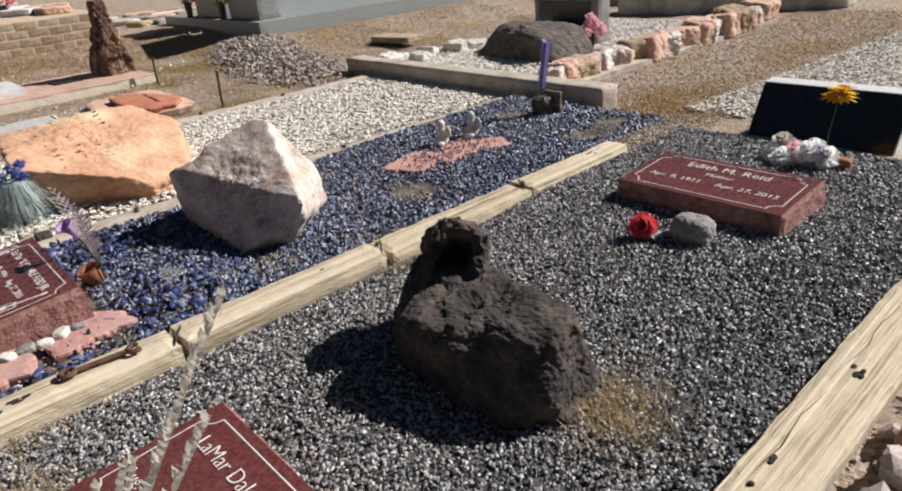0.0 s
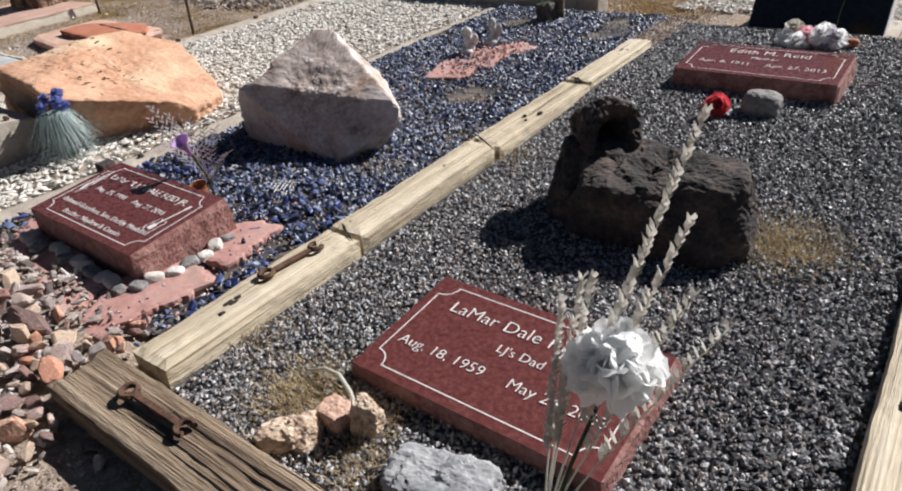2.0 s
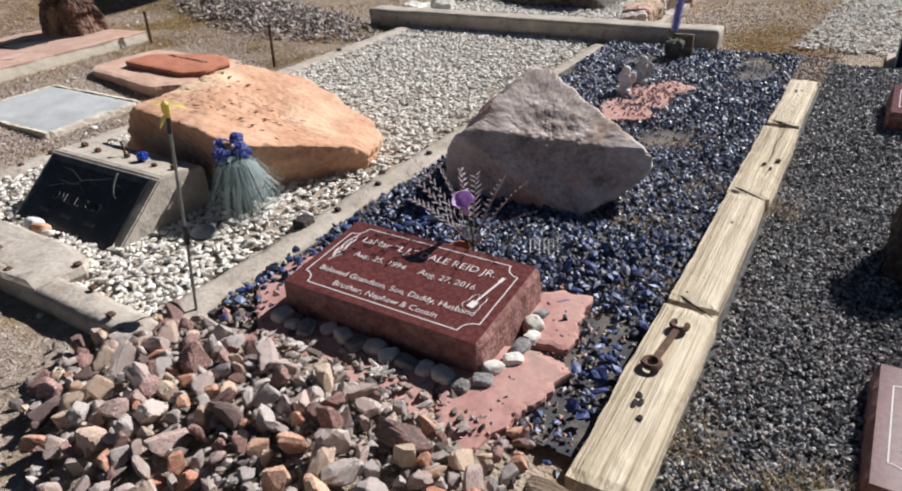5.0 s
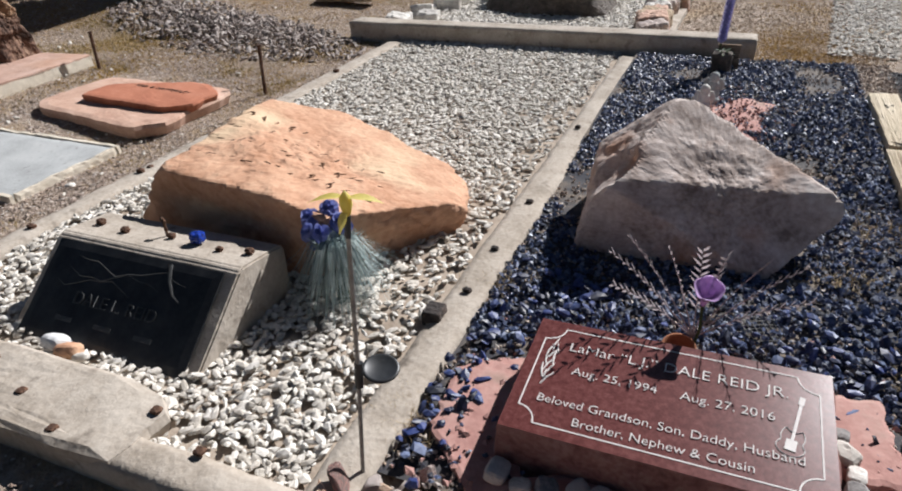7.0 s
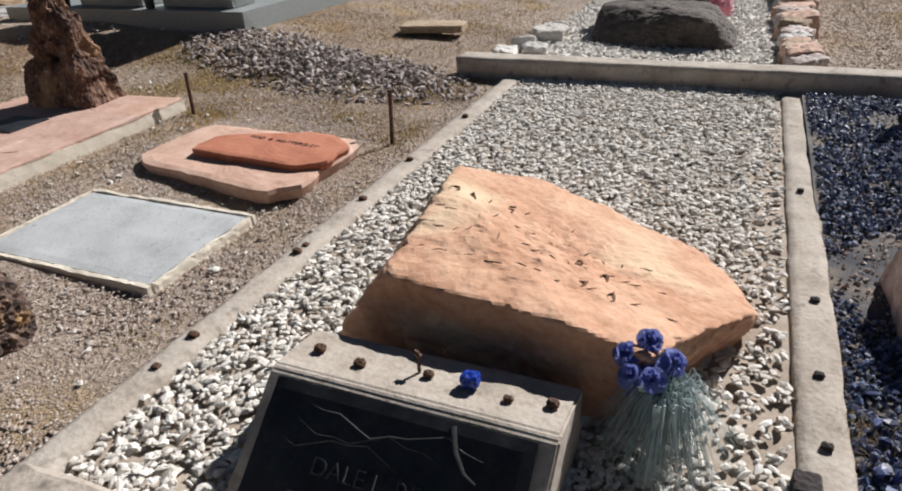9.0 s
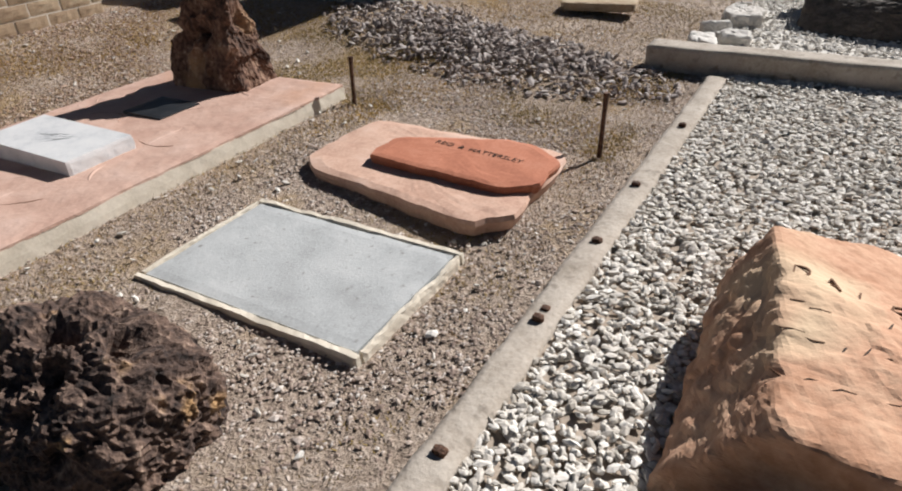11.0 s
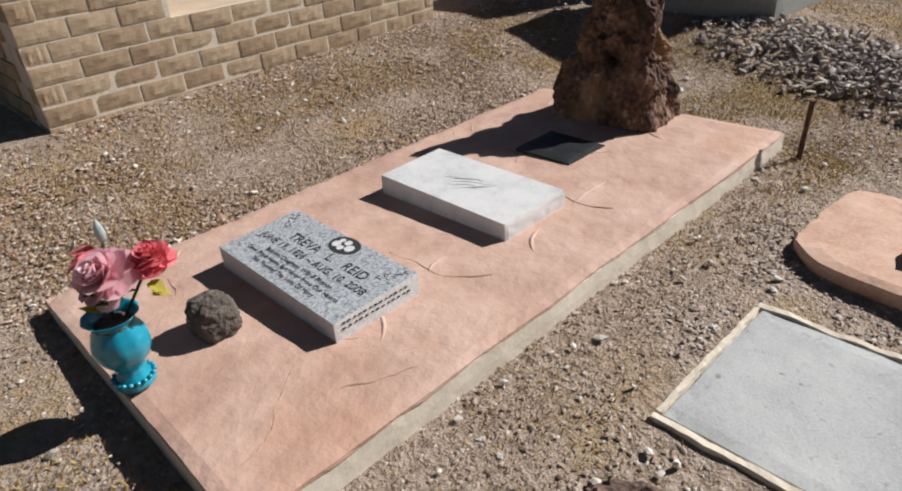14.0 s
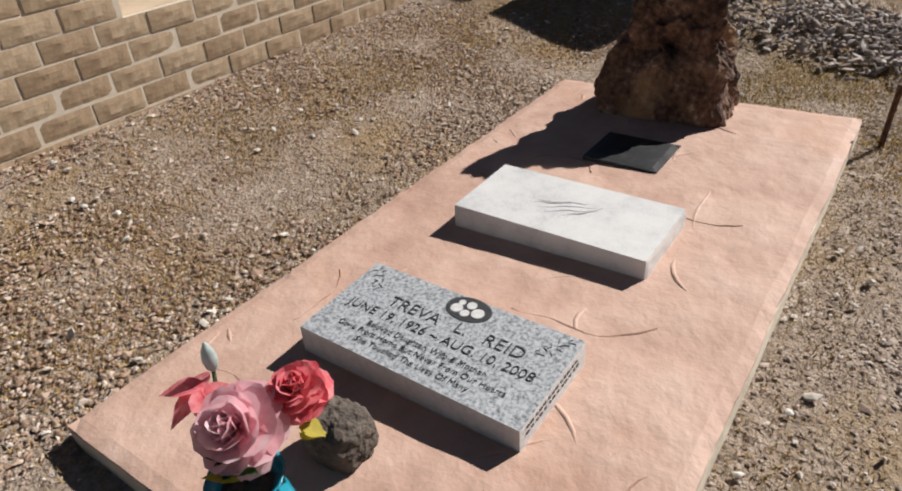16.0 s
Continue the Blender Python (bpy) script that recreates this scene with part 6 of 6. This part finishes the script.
# ---- stones by the red granite marker ----
put_rock("tan_rock", "angular tan and orange rock beside the railway tie", "rock", WARMROCK, pose(-0.172, 1.555, 0.025, 5, 0, 40), dims=(0.050, 0.072, 0.046), planes=[((-0.5, -0.6, 0.7), (-0.03, -0.03, 0.03)), ((0.6, 0.2, 0.7), (0.03, 0, 0.03))], sharp=9, rough=0.20, fine=0.04, detail=5, seed=231)
put_rock("pale_rock", "upright pale split rock beside the headstone", "rock", WARMROCK, pose(-0.055, 1.415, 0.042, 8, 0, 20), dims=(0.026, 0.033, 0.070), planes=[((0.6, -0.6, 0.5), (0.02, -0.02, 0.04))], sharp=9, rough=0.20, fine=0.04, detail=5, seed=232)
put_rock("pink_rock", "small pink rock among black gravel", "rock", PINKSTONE, pose(-0.075, 1.50, 0.03), dims=(0.035, 0.04, 0.032), sharp=12, rough=0.12, detail=4, seed=233)
put_rock("grey_rock", "rough pale grey rock beside the headstone", "rock", GREYROCK, pose(-0.10, 1.16, 0.03, 0, 0, 15), dims=(0.066, 0.12, 0.046), sharp=6, rough=0.14, fine=0.03, detail=5, seed=234)

bm = bmesh.new()
tube(bm, [(0.0, 1.69, 0.026), (0.018, 1.63, 0.048), (0.012, 1.57, 0.058), (-0.012, 1.51, 0.05), (-0.045, 1.455, 0.018)], [0.003, 0.005, 0.006, 0.006, 0.003], 8)
tagged(part("bent_twig", bm, PLUME, smooth=True), "pale dry bent twig arching over black gravel", "twig")
# ---- pink slabs and pebbles round the guitar headstone ----
for k, (x, y, rx, ry, a) in enumerate(((0.08, 3.25, 0.27, 0.115, 6), (-0.10, 2.98, 0.13, 0.20, 0), (-0.02, 2.44, 0.20, 0.13, -14), (0.34, 2.425, 0.135, 0.10, 8), (-0.15, 2.68, 0.10, 0.13, 20))):
    ob = part("pink_flagstone", flagstone(rx, ry, 0.028, 240.0 + k, [(1, 0.6, rx * 0.85), (-0.7, 0.8, ry * 0.98)], 0.13), PINKFLAG)
    ob.matrix_basis = pose(x, y, 0.002 + 0.003 * k, 0.6 * k, -1.0, a)
    tagged(ob, "broad worn pink sandstone slab under the red granite headstone", "flagstone", "pink slabs round the headstone")
r_ = random.Random(51)
for k in range(19):
    if k < 12:
        x, y = -0.045 + r_.uniform(-0.03, 0.012), 2.50 + 0.060 * k
    else:
        x, y = -0.02 + 0.058 * (k - 12), 2.445 + r_.uniform(-0.025, 0.015)
    s = r_.uniform(0.014, 0.026)
    pale = WHITEROCK if k % 3 else FIELDSTONE
    put_rock("smooth_pebble", ("white" if k % 3 else "grey") + " rounded pebble laid along the red headstone", "pebble", pale, pose(x, y, 0.032 + s * 0.4, r_.uniform(-15, 15), r_.uniform(-15, 15), r_.uniform(0, 360)), "pebbles along the headstone", dims=(s * 1.35, s, s * 0.7), sharp=4, rough=0.10, fine=0.01, detail=3, seed=260.0 + k)


def coral():
    """A small branching piece of white coral."""
    c = thing("coral_piece", "small white branching coral piece on the pink slab", "coral", pose(-0.125, 2.72, 0.03))
    r = random.Random(71)
    for k in range(9):
        a = 2 * math.pi * k / 9 + r.uniform(-0.3, 0.3)
        l = r.uniform(0.025, 0.045)
        bm = bmesh.new()
        tube(bm, [(0, 0, 0.004), (l * 0.5 * math.cos(a), l * 0.5 * math.sin(a), 0.016), (l * math.cos(a + 0.4), l * math.sin(a + 0.4), r.uniform(0.016, 0.038))], [0.009, 0.0075, 0.004], 6)
        part("branch", bm, WHITEROCK, c)


coral()

# ---- pile of mixed stones ----
def stone_pile():
    r = random.Random(61)
    kinds = []
    for k in range(14):
        me_bm = rock((1, r.uniform(0.7, 1.0), r.uniform(0.6, 0.85)), [(n_, tuple(Vector(n_).normalized() * r.uniform(0.45, 0.85))) for n_ in [(r.gauss(0, 1), r.gauss(0, 1), r.gauss(0, 1)) for _ in range(9)]], 60, 0.03, 2.0, 0.010, 3, 270.0 + k)
        me = bpy.data.meshes.new("stone")
        me_bm.to_mesh(me)
        me_bm.free()
        me.materials.append(PILE)
        kinds.append(me)
    placed = []
    tries = 0
    while len(placed) < 295 and tries < 9000:
        tries += 1
        x, y = r.uniform(-0.86, 0.02), r.uniform(2.06, 3.62)
        u, v = (x + 0.44) / 0.42, (y - 2.83) / 0.80
        f = u * u + v * v
        if f > 1.05 or (x > -0.47 and y < 2.24) or (x > -0.24 and 2.35 < y < 3.3):
            continue
        s = r.choice((r.uniform(0.020, 0.034), r.uniform(0.030, 0.056))) * (0.9 if f > 0.8 else 1)
        if any((x - a) ** 2 + (y - b2) ** 2 < (0.58 * (s + c)) ** 2 for a, b2, c in placed):
            continue
        placed.append((x, y, s))
        ob = new("pile_stone", kinds[r.randrange(14)])
        z = 0.085 * max(0.0, 1 - f) ** 0.7
        ob.matrix_basis = pose(x, y, z + s * 0.42, r.uniform(0, 360), r.uniform(0, 360), r.uniform(0, 360)) @ Matrix.Diagonal((s * r.uniform(0.85, 1.5), s * r.uniform(0.6, 1.0), s * r.uniform(0.5, 0.95), 1))
        tagged(ob, "angular pink and grey stone in a loose pile", "stone", "stones of the loose pile")
    verts, faces = [], []
    n_ = 20
    for i in range(n_ + 1):
        for j in range(n_ + 1):
            x, y = -0.86 + 0.86 * i / n_, 2.06 + 1.56 * j / n_
            f = ((x + 0.44) / 0.42) ** 2 + ((y - 2.83) / 0.80) ** 2
            verts.append((x, y, 0.085 * max(0.0, 1 - f) ** 0.7 - 0.02))
    for i in range(n_):
        for j in range(n_):
            a = i * (n_ + 1) + j
            faces.append((a, a + n_ + 1, a + n_ + 2, a + 1))
    tagged(array_mesh("pile_core", verts, faces, DIRT, smooth=True), "dusty soil heaped under the loose stone pile", "soil", kind="structure")
    for k in range(46):
        s = r.uniform(0.03, 0.06)
        ob = new("edge_stone", kinds[r.randrange(14)])
        ob.matrix_basis = pose(0.9 + 1.9 * r.random(), 0.26 - 0.5 * r.random(), s * 0.4, r.uniform(0, 360), r.uniform(0, 360), 0) @ Matrix.Diagonal((s, s, s, 1))
        tagged(ob, "tan and grey stone lying outside the timber edging", "stone", "stones outside the timber")


stone_pile()

# ---- loose gravel ----
def lift(xy):
    return np.array([rise(a) for a in xy[:, 0]])


g = np.random.default_rng(12)


def outside(xy, *rects):
    keep = np.ones(len(xy), bool)
    for x0, x1, y0, y1 in rects:
        keep &= ~((xy[:, 0] > x0) & (xy[:, 0] < x1) & (xy[:, 1] > y0) & (xy[:, 1] < y1))
    return xy[keep]


STONES = [(0.07, 0.46, 0.89, 1.55), (2.45, 2.81, 0.92, 1.61)]
xy = outside(spread_xy(60000, -0.25, 3.58, 0.47, 1.96, g), *STONES)
scatter("black_gravel", xy, lift(xy) + 0.006 + g.uniform(0, 0.010, len(xy)), g.uniform(0.0042, 0.0095, len(xy)), BLACKGRIT, "fine glossy black gravel covering a grave plot", "gravel", True)
xy = spread_xy(30000, -0.25, 3.4, 0.48, 1.96, g)
xy = outside(xy[g.uniform(0, 1, len(xy)) < np.clip(0.62 - 0.22 * xy[:, 0] + 0.3 * (xy[:, 1] - 1.2), 0.10, 0.62)], *STONES)
scatter("grey_grit", xy, lift(xy) + 0.008 + g.uniform(0, 0.010, len(xy)), g.uniform(0.004, 0.009, len(xy)), PALEGRIT, "pale grey grit mixed into black gravel", "gravel", True)
JRS = (0.02, 0.45, 2.49, 3.17)
xy = outside(spread_xy(21000, -0.10, 3.70, 2.14, 3.43, g), JRS)
xy = xy[(xy[:, 0] > 0.45) | (g.uniform(0, 1, len(xy)) < 0.12)]
patchy = np.array([noise.noise(Vector((a * 2.3, b * 2.3, 9))) for a, b in xy])
xy = xy[patchy + g.uniform(-0.12, 0.12, len(xy)) < 0.33]
scatter("blue_glass_gravel", xy, lift(xy) + 0.008 + g.uniform(0, 0.012, len(xy)), g.uniform(0.007, 0.016, len(xy)), BLUEGRIT, "glossy dark blue glass gravel covering a grave plot", "gravel", True)
xy = np.concatenate([outside(spread_xy(9000, -0.10, 3.70, 2.14, 3.43, g), JRS), spread_xy(900, 3.05, 3.75, 1.94, 2.20, g)])
scatter("tan_grit", xy, lift(xy) + 0.006 + g.uniform(0, 0.008, len(xy)), g.uniform(0.004, 0.010, len(xy)), TANGRIT, "tan grit showing between blue gravel", "gravel", True)
rubble = np.stack([g.normal(-0.42, 0.22, 1500), g.normal(2.83, 0.42, 1500)], -1)
f_ = ((rubble[:, 0] + 0.44) / 0.42) ** 2 + ((rubble[:, 1] - 2.83) / 0.80) ** 2
keep = (f_ < 1.4) & ~((rubble[:, 0] > -0.46) & (rubble[:, 1] < 2.24)) & (rubble[:, 0] < -0.05)
rubble, f_ = rubble[keep], f_[keep]
scatter("pile_rubble", rubble, 0.085 * np.maximum(0, 1 - f_) ** 0.7 + 0.002, g.uniform(0.007, 0.022, len(rubble)), PALEGRIT, "small pale rubble filling the loose stone pile", "gravel")
chunks = np.concatenate([np.stack([g.normal(cx, sx, n_), g.normal(cy, sy, n_)], -1) for cx, cy, sx, sy, n_ in ((0.25, 3.36, 0.22, 0.04, 70), (0.62, 3.15, 0.12, 0.14, 110), (0.66, 2.40, 0.12, 0.12, 90), (0.15, 2.20, 0.18, 0.03, 40))])
chunks = outside(chunks, (0.0, 0.40, 2.47, 3.19), (-0.6, 4, 3.43, 4), (-0.6, 4, 1.5, 2.15))
scatter("blue_glass_chunks", chunks, 0.030 + g.uniform(0, 0.008, len(chunks)), g.uniform(0.010, 0.024, len(chunks)), BLUEGLASSY, "larger cobalt glass chunks lying by the red headstone", "glass gravel", tumble=1.0)
chips = np.concatenate([np.stack([g.normal(cx, sx, n_), g.normal(cy, sy, n_)], -1) for cx, cy, sx, sy, n_ in ((-0.06, 2.44, 0.10, 0.08, 26), (-0.12, 2.85, 0.05, 0.20, 26), (0.0, 3.28, 0.14, 0.06, 26), (0.35, 2.38, 0.14, 0.07, 26), (2.4, 2.8, 0.25, 0.12, 60))])
chips = outside(chips, JRS, (-0.5, 4, 3.43, 4), (-0.5, 4, 1.5, 2.14))
scatter("blue_glass_chips", chips, 0.032 + lift(chips), g.uniform(0.006, 0.012, len(chips)), BLUEGRIT, "loose blue glass chips strewn over pink slabs", "gravel", True)
grits = np.concatenate([np.stack([g.normal(cx, sx, n_), g.normal(cy, sy, n_)], -1) for cx, cy, sx, sy, n_ in ((-0.08, 2.45, 0.12, 0.09, 60), (-0.20, 2.80, 0.05, 0.25, 260), (0.05, 3.29, 0.18, 0.06, 60), (0.3, 2.38, 0.16, 0.07, 60), (2.4, 2.78, 0.25, 0.10, 300))])
grits = outside(grits, JRS, (-0.5, 4, 3.43, 4), (-0.5, 4, 1.5, 2.14))
scatter("pink_stone_chips", grits, 0.030 + lift(grits), g.uniform(0.004, 0.012, len(grits)), PINKGRIT, "small pink stone chips broken from the slabs", "gravel", True)
xy = outside(spread_xy(21000, -0.25, 3.79, 3.57, 5.245, g), (0.0, 0.44, 4.08, 4.78), (0.75, 1.1, 4.0, 4.5), (-0.3, -0.13, 4.03, 5.3))
bare = np.array([noise.noise(Vector((a * 1.9, b * 1.9, 4))) for a, b in xy])
xy = xy[(bare < 0.5) | (g.uniform(0, 1, len(xy)) < 0.6)]
xy = xy[(xy[:, 1] > 3.80 - 0.06 * xy[:, 0]) | (xy[:, 0] < 0.2) | (g.uniform(0, 1, len(xy)) < 0.42)]
scatter("white_gravel", xy, 0.012 + g.uniform(0, 0.016, len(xy)), g.uniform(0.009, 0.020, len(xy)), WHITEGRIT, "chunky white limestone gravel covering a grave plot", "gravel", flat=0.75, tumble=0.5)
xy = spread_xy(9000, 4.02, 7.4, 3.45, 5.45, g)
scatter("far_white_gravel", xy, 0.055 + g.uniform(0, 0.012, len(xy)), g.uniform(0.010, 0.022, len(xy)), WHITEGRIT, "white gravel inside the far rock border", "gravel", True, flat=0.45, tumble=0.4)
xy = spread_xy(24000, 4.1, 9.0, 0.2, 2.6, g)
xy = xy[(xy[:, 1] < 2.25 - 0.08 * (xy[:, 0] - 4)) & (xy[:, 1] > -0.2)]
scatter("pale_path_gravel", xy, 0.0 + g.uniform(0, 0.012, len(xy)), g.uniform(0.008, 0.022, len(xy)), WHITEGRIT, "pale gravel path behind the dark headstone", "gravel", True, flat=0.4, tumble=0.4)

SOLID = [(-0.28, 2.38, 7.06, 8.40), (0.64, 1.29, 5.68, 6.68), (-0.6, 3.74, 5.24, 5.37), (1.6, 2.25, 5.66, 6.7)]


def ground_z(xy):
    return np.array([height(a, b) for a, b in xy])


near = np.concatenate([spread_xy(42000, -0.9, 3.8, 5.37, 7.06, g), spread_xy(15000, -2.0, -0.28, 1.5, 9.8, g), spread_xy(16000, 2.35, 5.5, 5.6, 9.8, g)])
near = outside(near, *SOLID, (-0.7, 0.02, 2.2, 3.5), (3.8, 4.0, 2.7, 5.8), (-0.38, -0.14, 3.46, 5.3), (-0.33, -0.19, 6.45, 7.06), (3.95, 9, 7.78, 10.8))
moss = np.array([noise.noise(Vector((a * 1.5, b * 1.5, 3.3))) for a, b in near])
near = near[(moss < 0.18) | (g.uniform(0, 1, len(near)) < 0.35)]
scatter("dirt_gravel", near, ground_z(near) - 0.011 + g.uniform(0, 0.007, len(near)), g.uniform(0.0032, 0.0090, len(near)) * (1 + 0.9 * (g.uniform(0, 1, len(near)) > 0.97)), TANGRIT, "tan and brown gravel strewn over dry dirt", "gravel", True, flat=0.38, tumble=0.35)
back = spread_xy(26000, -0.9, 3.6, 8.40, 9.78, g)
moss = np.array([noise.noise(Vector((a * 1.5, b * 1.5, 3.3))) for a, b in back])
back = back[(moss < 0.18) | (g.uniform(0, 1, len(back)) < 0.35)]
scatter("wall_side_gravel", back, ground_z(back) - 0.011 + g.uniform(0, 0.008, len(back)), g.uniform(0.004, 0.012, len(back)) * (1 + 0.9 * (g.uniform(0, 1, len(back)) > 0.97)), BROWNGRIT, "red-brown gravel strewn below the block wall", "gravel", True, flat=0.42, tumble=0.4)
side = np.concatenate([spread_xy(6000, -0.3, 4.2, -1.2, 0.3, g), spread_xy(9000, 3.66, 9, 1.9, 3.4, g), spread_xy(6000, 4.0, 9, 5.5, 8.4, g)])
scatter("path_gravel", side, ground_z(side) - 0.008 + g.uniform(0, 0.008, len(side)), g.uniform(0.006, 0.015, len(side)), PATHGRIT, "tan gravel of the path between the plots", "gravel", True, flat=0.4, tumble=0.4)
white_bits = outside(spread_xy(420, -1.2, 4.5, 5.45, 9.75, g), *SOLID)
scatter("white_chips", white_bits, ground_z(white_bits) + 0.002, g.uniform(0.008, 0.02, len(white_bits)), WHITEGRIT, "scattered white stone chips on dry dirt", "gravel")

heap = np.stack([g.normal(0, 0.30, 3800), g.normal(0, 0.72, 3800)], -1)
heap = heap[(heap[:, 0] / 0.62) ** 2 + (heap[:, 1] / 1.4) ** 2 < 1] + np.array([3.55, 6.85])
heap[:, 0] += 0.12 * (heap[:, 1] - 6.85)
f_ = ((heap[:, 0] - 3.55 - 0.12 * (heap[:, 1] - 6.85)) / 0.62) ** 2 + ((heap[:, 1] - 6.85) / 1.4) ** 2
scatter("grey_gravel_heap", heap, ground_z(heap) + 0.09 * (1 - f_) * g.uniform(0.3, 1, len(heap)), 0.007 + 0.025 * g.uniform(0, 1, len(heap)) ** 1.7, GREYGRIT, "low heap of grey crushed rock on dry ground", "gravel heap")


# ---- dry grass ----
def grass(name, xy, mat, h, label, seed, w=0.0013):
    r = np.random.default_rng(seed)
    n_ = len(xy)
    z = ground_z(xy) - 0.012
    a = r.uniform(0, 2 * np.pi, n_)
    lean = r.uniform(0.2, 1.3, n_) * h
    hh = r.uniform(0.4, 1.0, n_) * h
    p0 = np.stack([xy[:, 0] - w * np.sin(a), xy[:, 1] + w * np.cos(a), z], -1)
    p1 = np.stack([xy[:, 0] + w * np.sin(a), xy[:, 1] - w * np.cos(a), z], -1)
    p2 = np.stack([xy[:, 0] + lean * np.cos(a), xy[:, 1] + lean * np.sin(a), z + hh], -1)
    verts = np.stack([p0, p1, p2], 1).reshape(-1, 3)
    faces = np.arange(n_ * 3).reshape(-1, 3)
    tagged(array_mesh(name, verts, faces, mat), label, "dry grass", kind="stuff")


clumps = []
for cx, cy, sx, sy, n_ in ((4.2, 2.35, 0.38, 0.25, 9000), (3.0, 6.0, 0.5, 0.5, 2500), (4.4, 7.6, 0.5, 0.9, 5000), (3.2, 8.6, 0.7, 0.5, 3500), (1.9, 5.55, 0.5, 0.08, 900), (1.5, 9.1, 1.0, 0.35, 14000), (2.9, 5.55, 0.4, 0.08, 900), (5.3, 7.2, 0.6, 0.7, 3500), (0.3, 8.9, 0.5, 0.3, 8000), (-0.5, 6.9, 0.25, 0.5, 2500), (0.3, 6.9, 0.5, 0.1, 1500), (1.6, 6.95, 0.6, 0.08, 1200)):
    clumps.append(np.stack([g.normal(cx, sx, n_), g.normal(cy, sy, n_)], -1))
xy = outside(np.concatenate(clumps), *SOLID, (3.78, 4.02, 2.7, 5.8))
grass("dead_grass", xy, DRYGRASS, 0.024, "short ochre dead grass on dry ground", 3)
golden = np.concatenate([np.stack([g.normal(cx, sx, n_), g.normal(cy, sy, n_)], -1) for cx, cy, sx, sy, n_ in ((4.25, 2.40, 0.33, 0.20, 9000), (6.6, 2.35, 0.9, 0.22, 7000), (8.2, 3.4, 0.6, 0.5, 4000), (4.6, 7.3, 0.5, 0.7, 6000), (6.0, 6.6, 0.9, 0.5, 5000), (3.0, 5.75, 0.4, 0.12, 2500), (1.5, 9.25, 0.9, 0.3, 11000), (2.8, 8.9, 0.5, 0.4, 5000), (0.2, 8.75, 0.4, 0.2, 3000), (2.9, 6.9, 0.3, 0.4, 3500), (2.3, 6.85, 0.25, 0.08, 1200), (-0.5, 7.2, 0.2, 0.6, 2500), (2.42, 3.70, 0.10, 0.05, 600), (0.75, 3.72, 0.12, 0.05, 300))])
golden = outside(golden, *SOLID, (3.5, 4.04, 2.7, 5.8), (3.4, 4.1, 0.7, 2.0))
mossy = np.concatenate([spread_xy(34000, -1.0, 3.7, 5.45, 9.75, g), spread_xy(46000, 3.7, 7.5, 5.6, 8.4, g), spread_xy(42000, 2.3, 3.9, 5.5, 8.3, g)])
moss = np.array([noise.noise(Vector((a * 1.5, b * 1.5, 3.3))) for a, b in mossy]) + g.uniform(-0.12, 0.12, len(mossy))
mossy = outside(mossy[moss > np.where(mossy[:, 0] > 2.4, 0.0, 0.16)], *SOLID, (3.95, 9, 7.78, 10.8), (3.78, 4.02, 2.7, 5.8), (1.5, 2.35, 5.6, 6.8), (-0.7, 0.45, 5.8, 6.6))
grass("moss_patches", mossy, MOSS, 0.013, "low olive and ochre dead moss on dry dirt", 9, 0.0032)
grass("golden_grass", golden, GOLDGRASS, 0.016, "low golden dead grass and moss on dry ground", 8, 0.0032)
tufts = np.concatenate([np.stack([g.normal(cx, s, n_), g.normal(cy, s, n_)], -1) for cx, cy, s, n_ in ((1.22, 0.80, 0.08, 2200), (-0.05, 1.63, 0.065, 2200), (-0.02, 1.45, 0.06, 600), (-0.14, 1.34, 0.05, 500), (0.05, 1.93, 0.05, 300), (1.4, 1.93, 0.05, 250), (3.05, 1.85, 0.10, 600), (0.65, 2.22, 0.06, 300), (1.1, 2.36, 0.06, 250), (1.5, 2.2, 0.06, 250), (0.7, 3.40, 0.06, 300), (0.05, 3.43, 0.05, 260))])
grass("straw_tufts", tufts, STRAW, 0.06, "dry straw tufts among the gravel", 4, 0.0022)
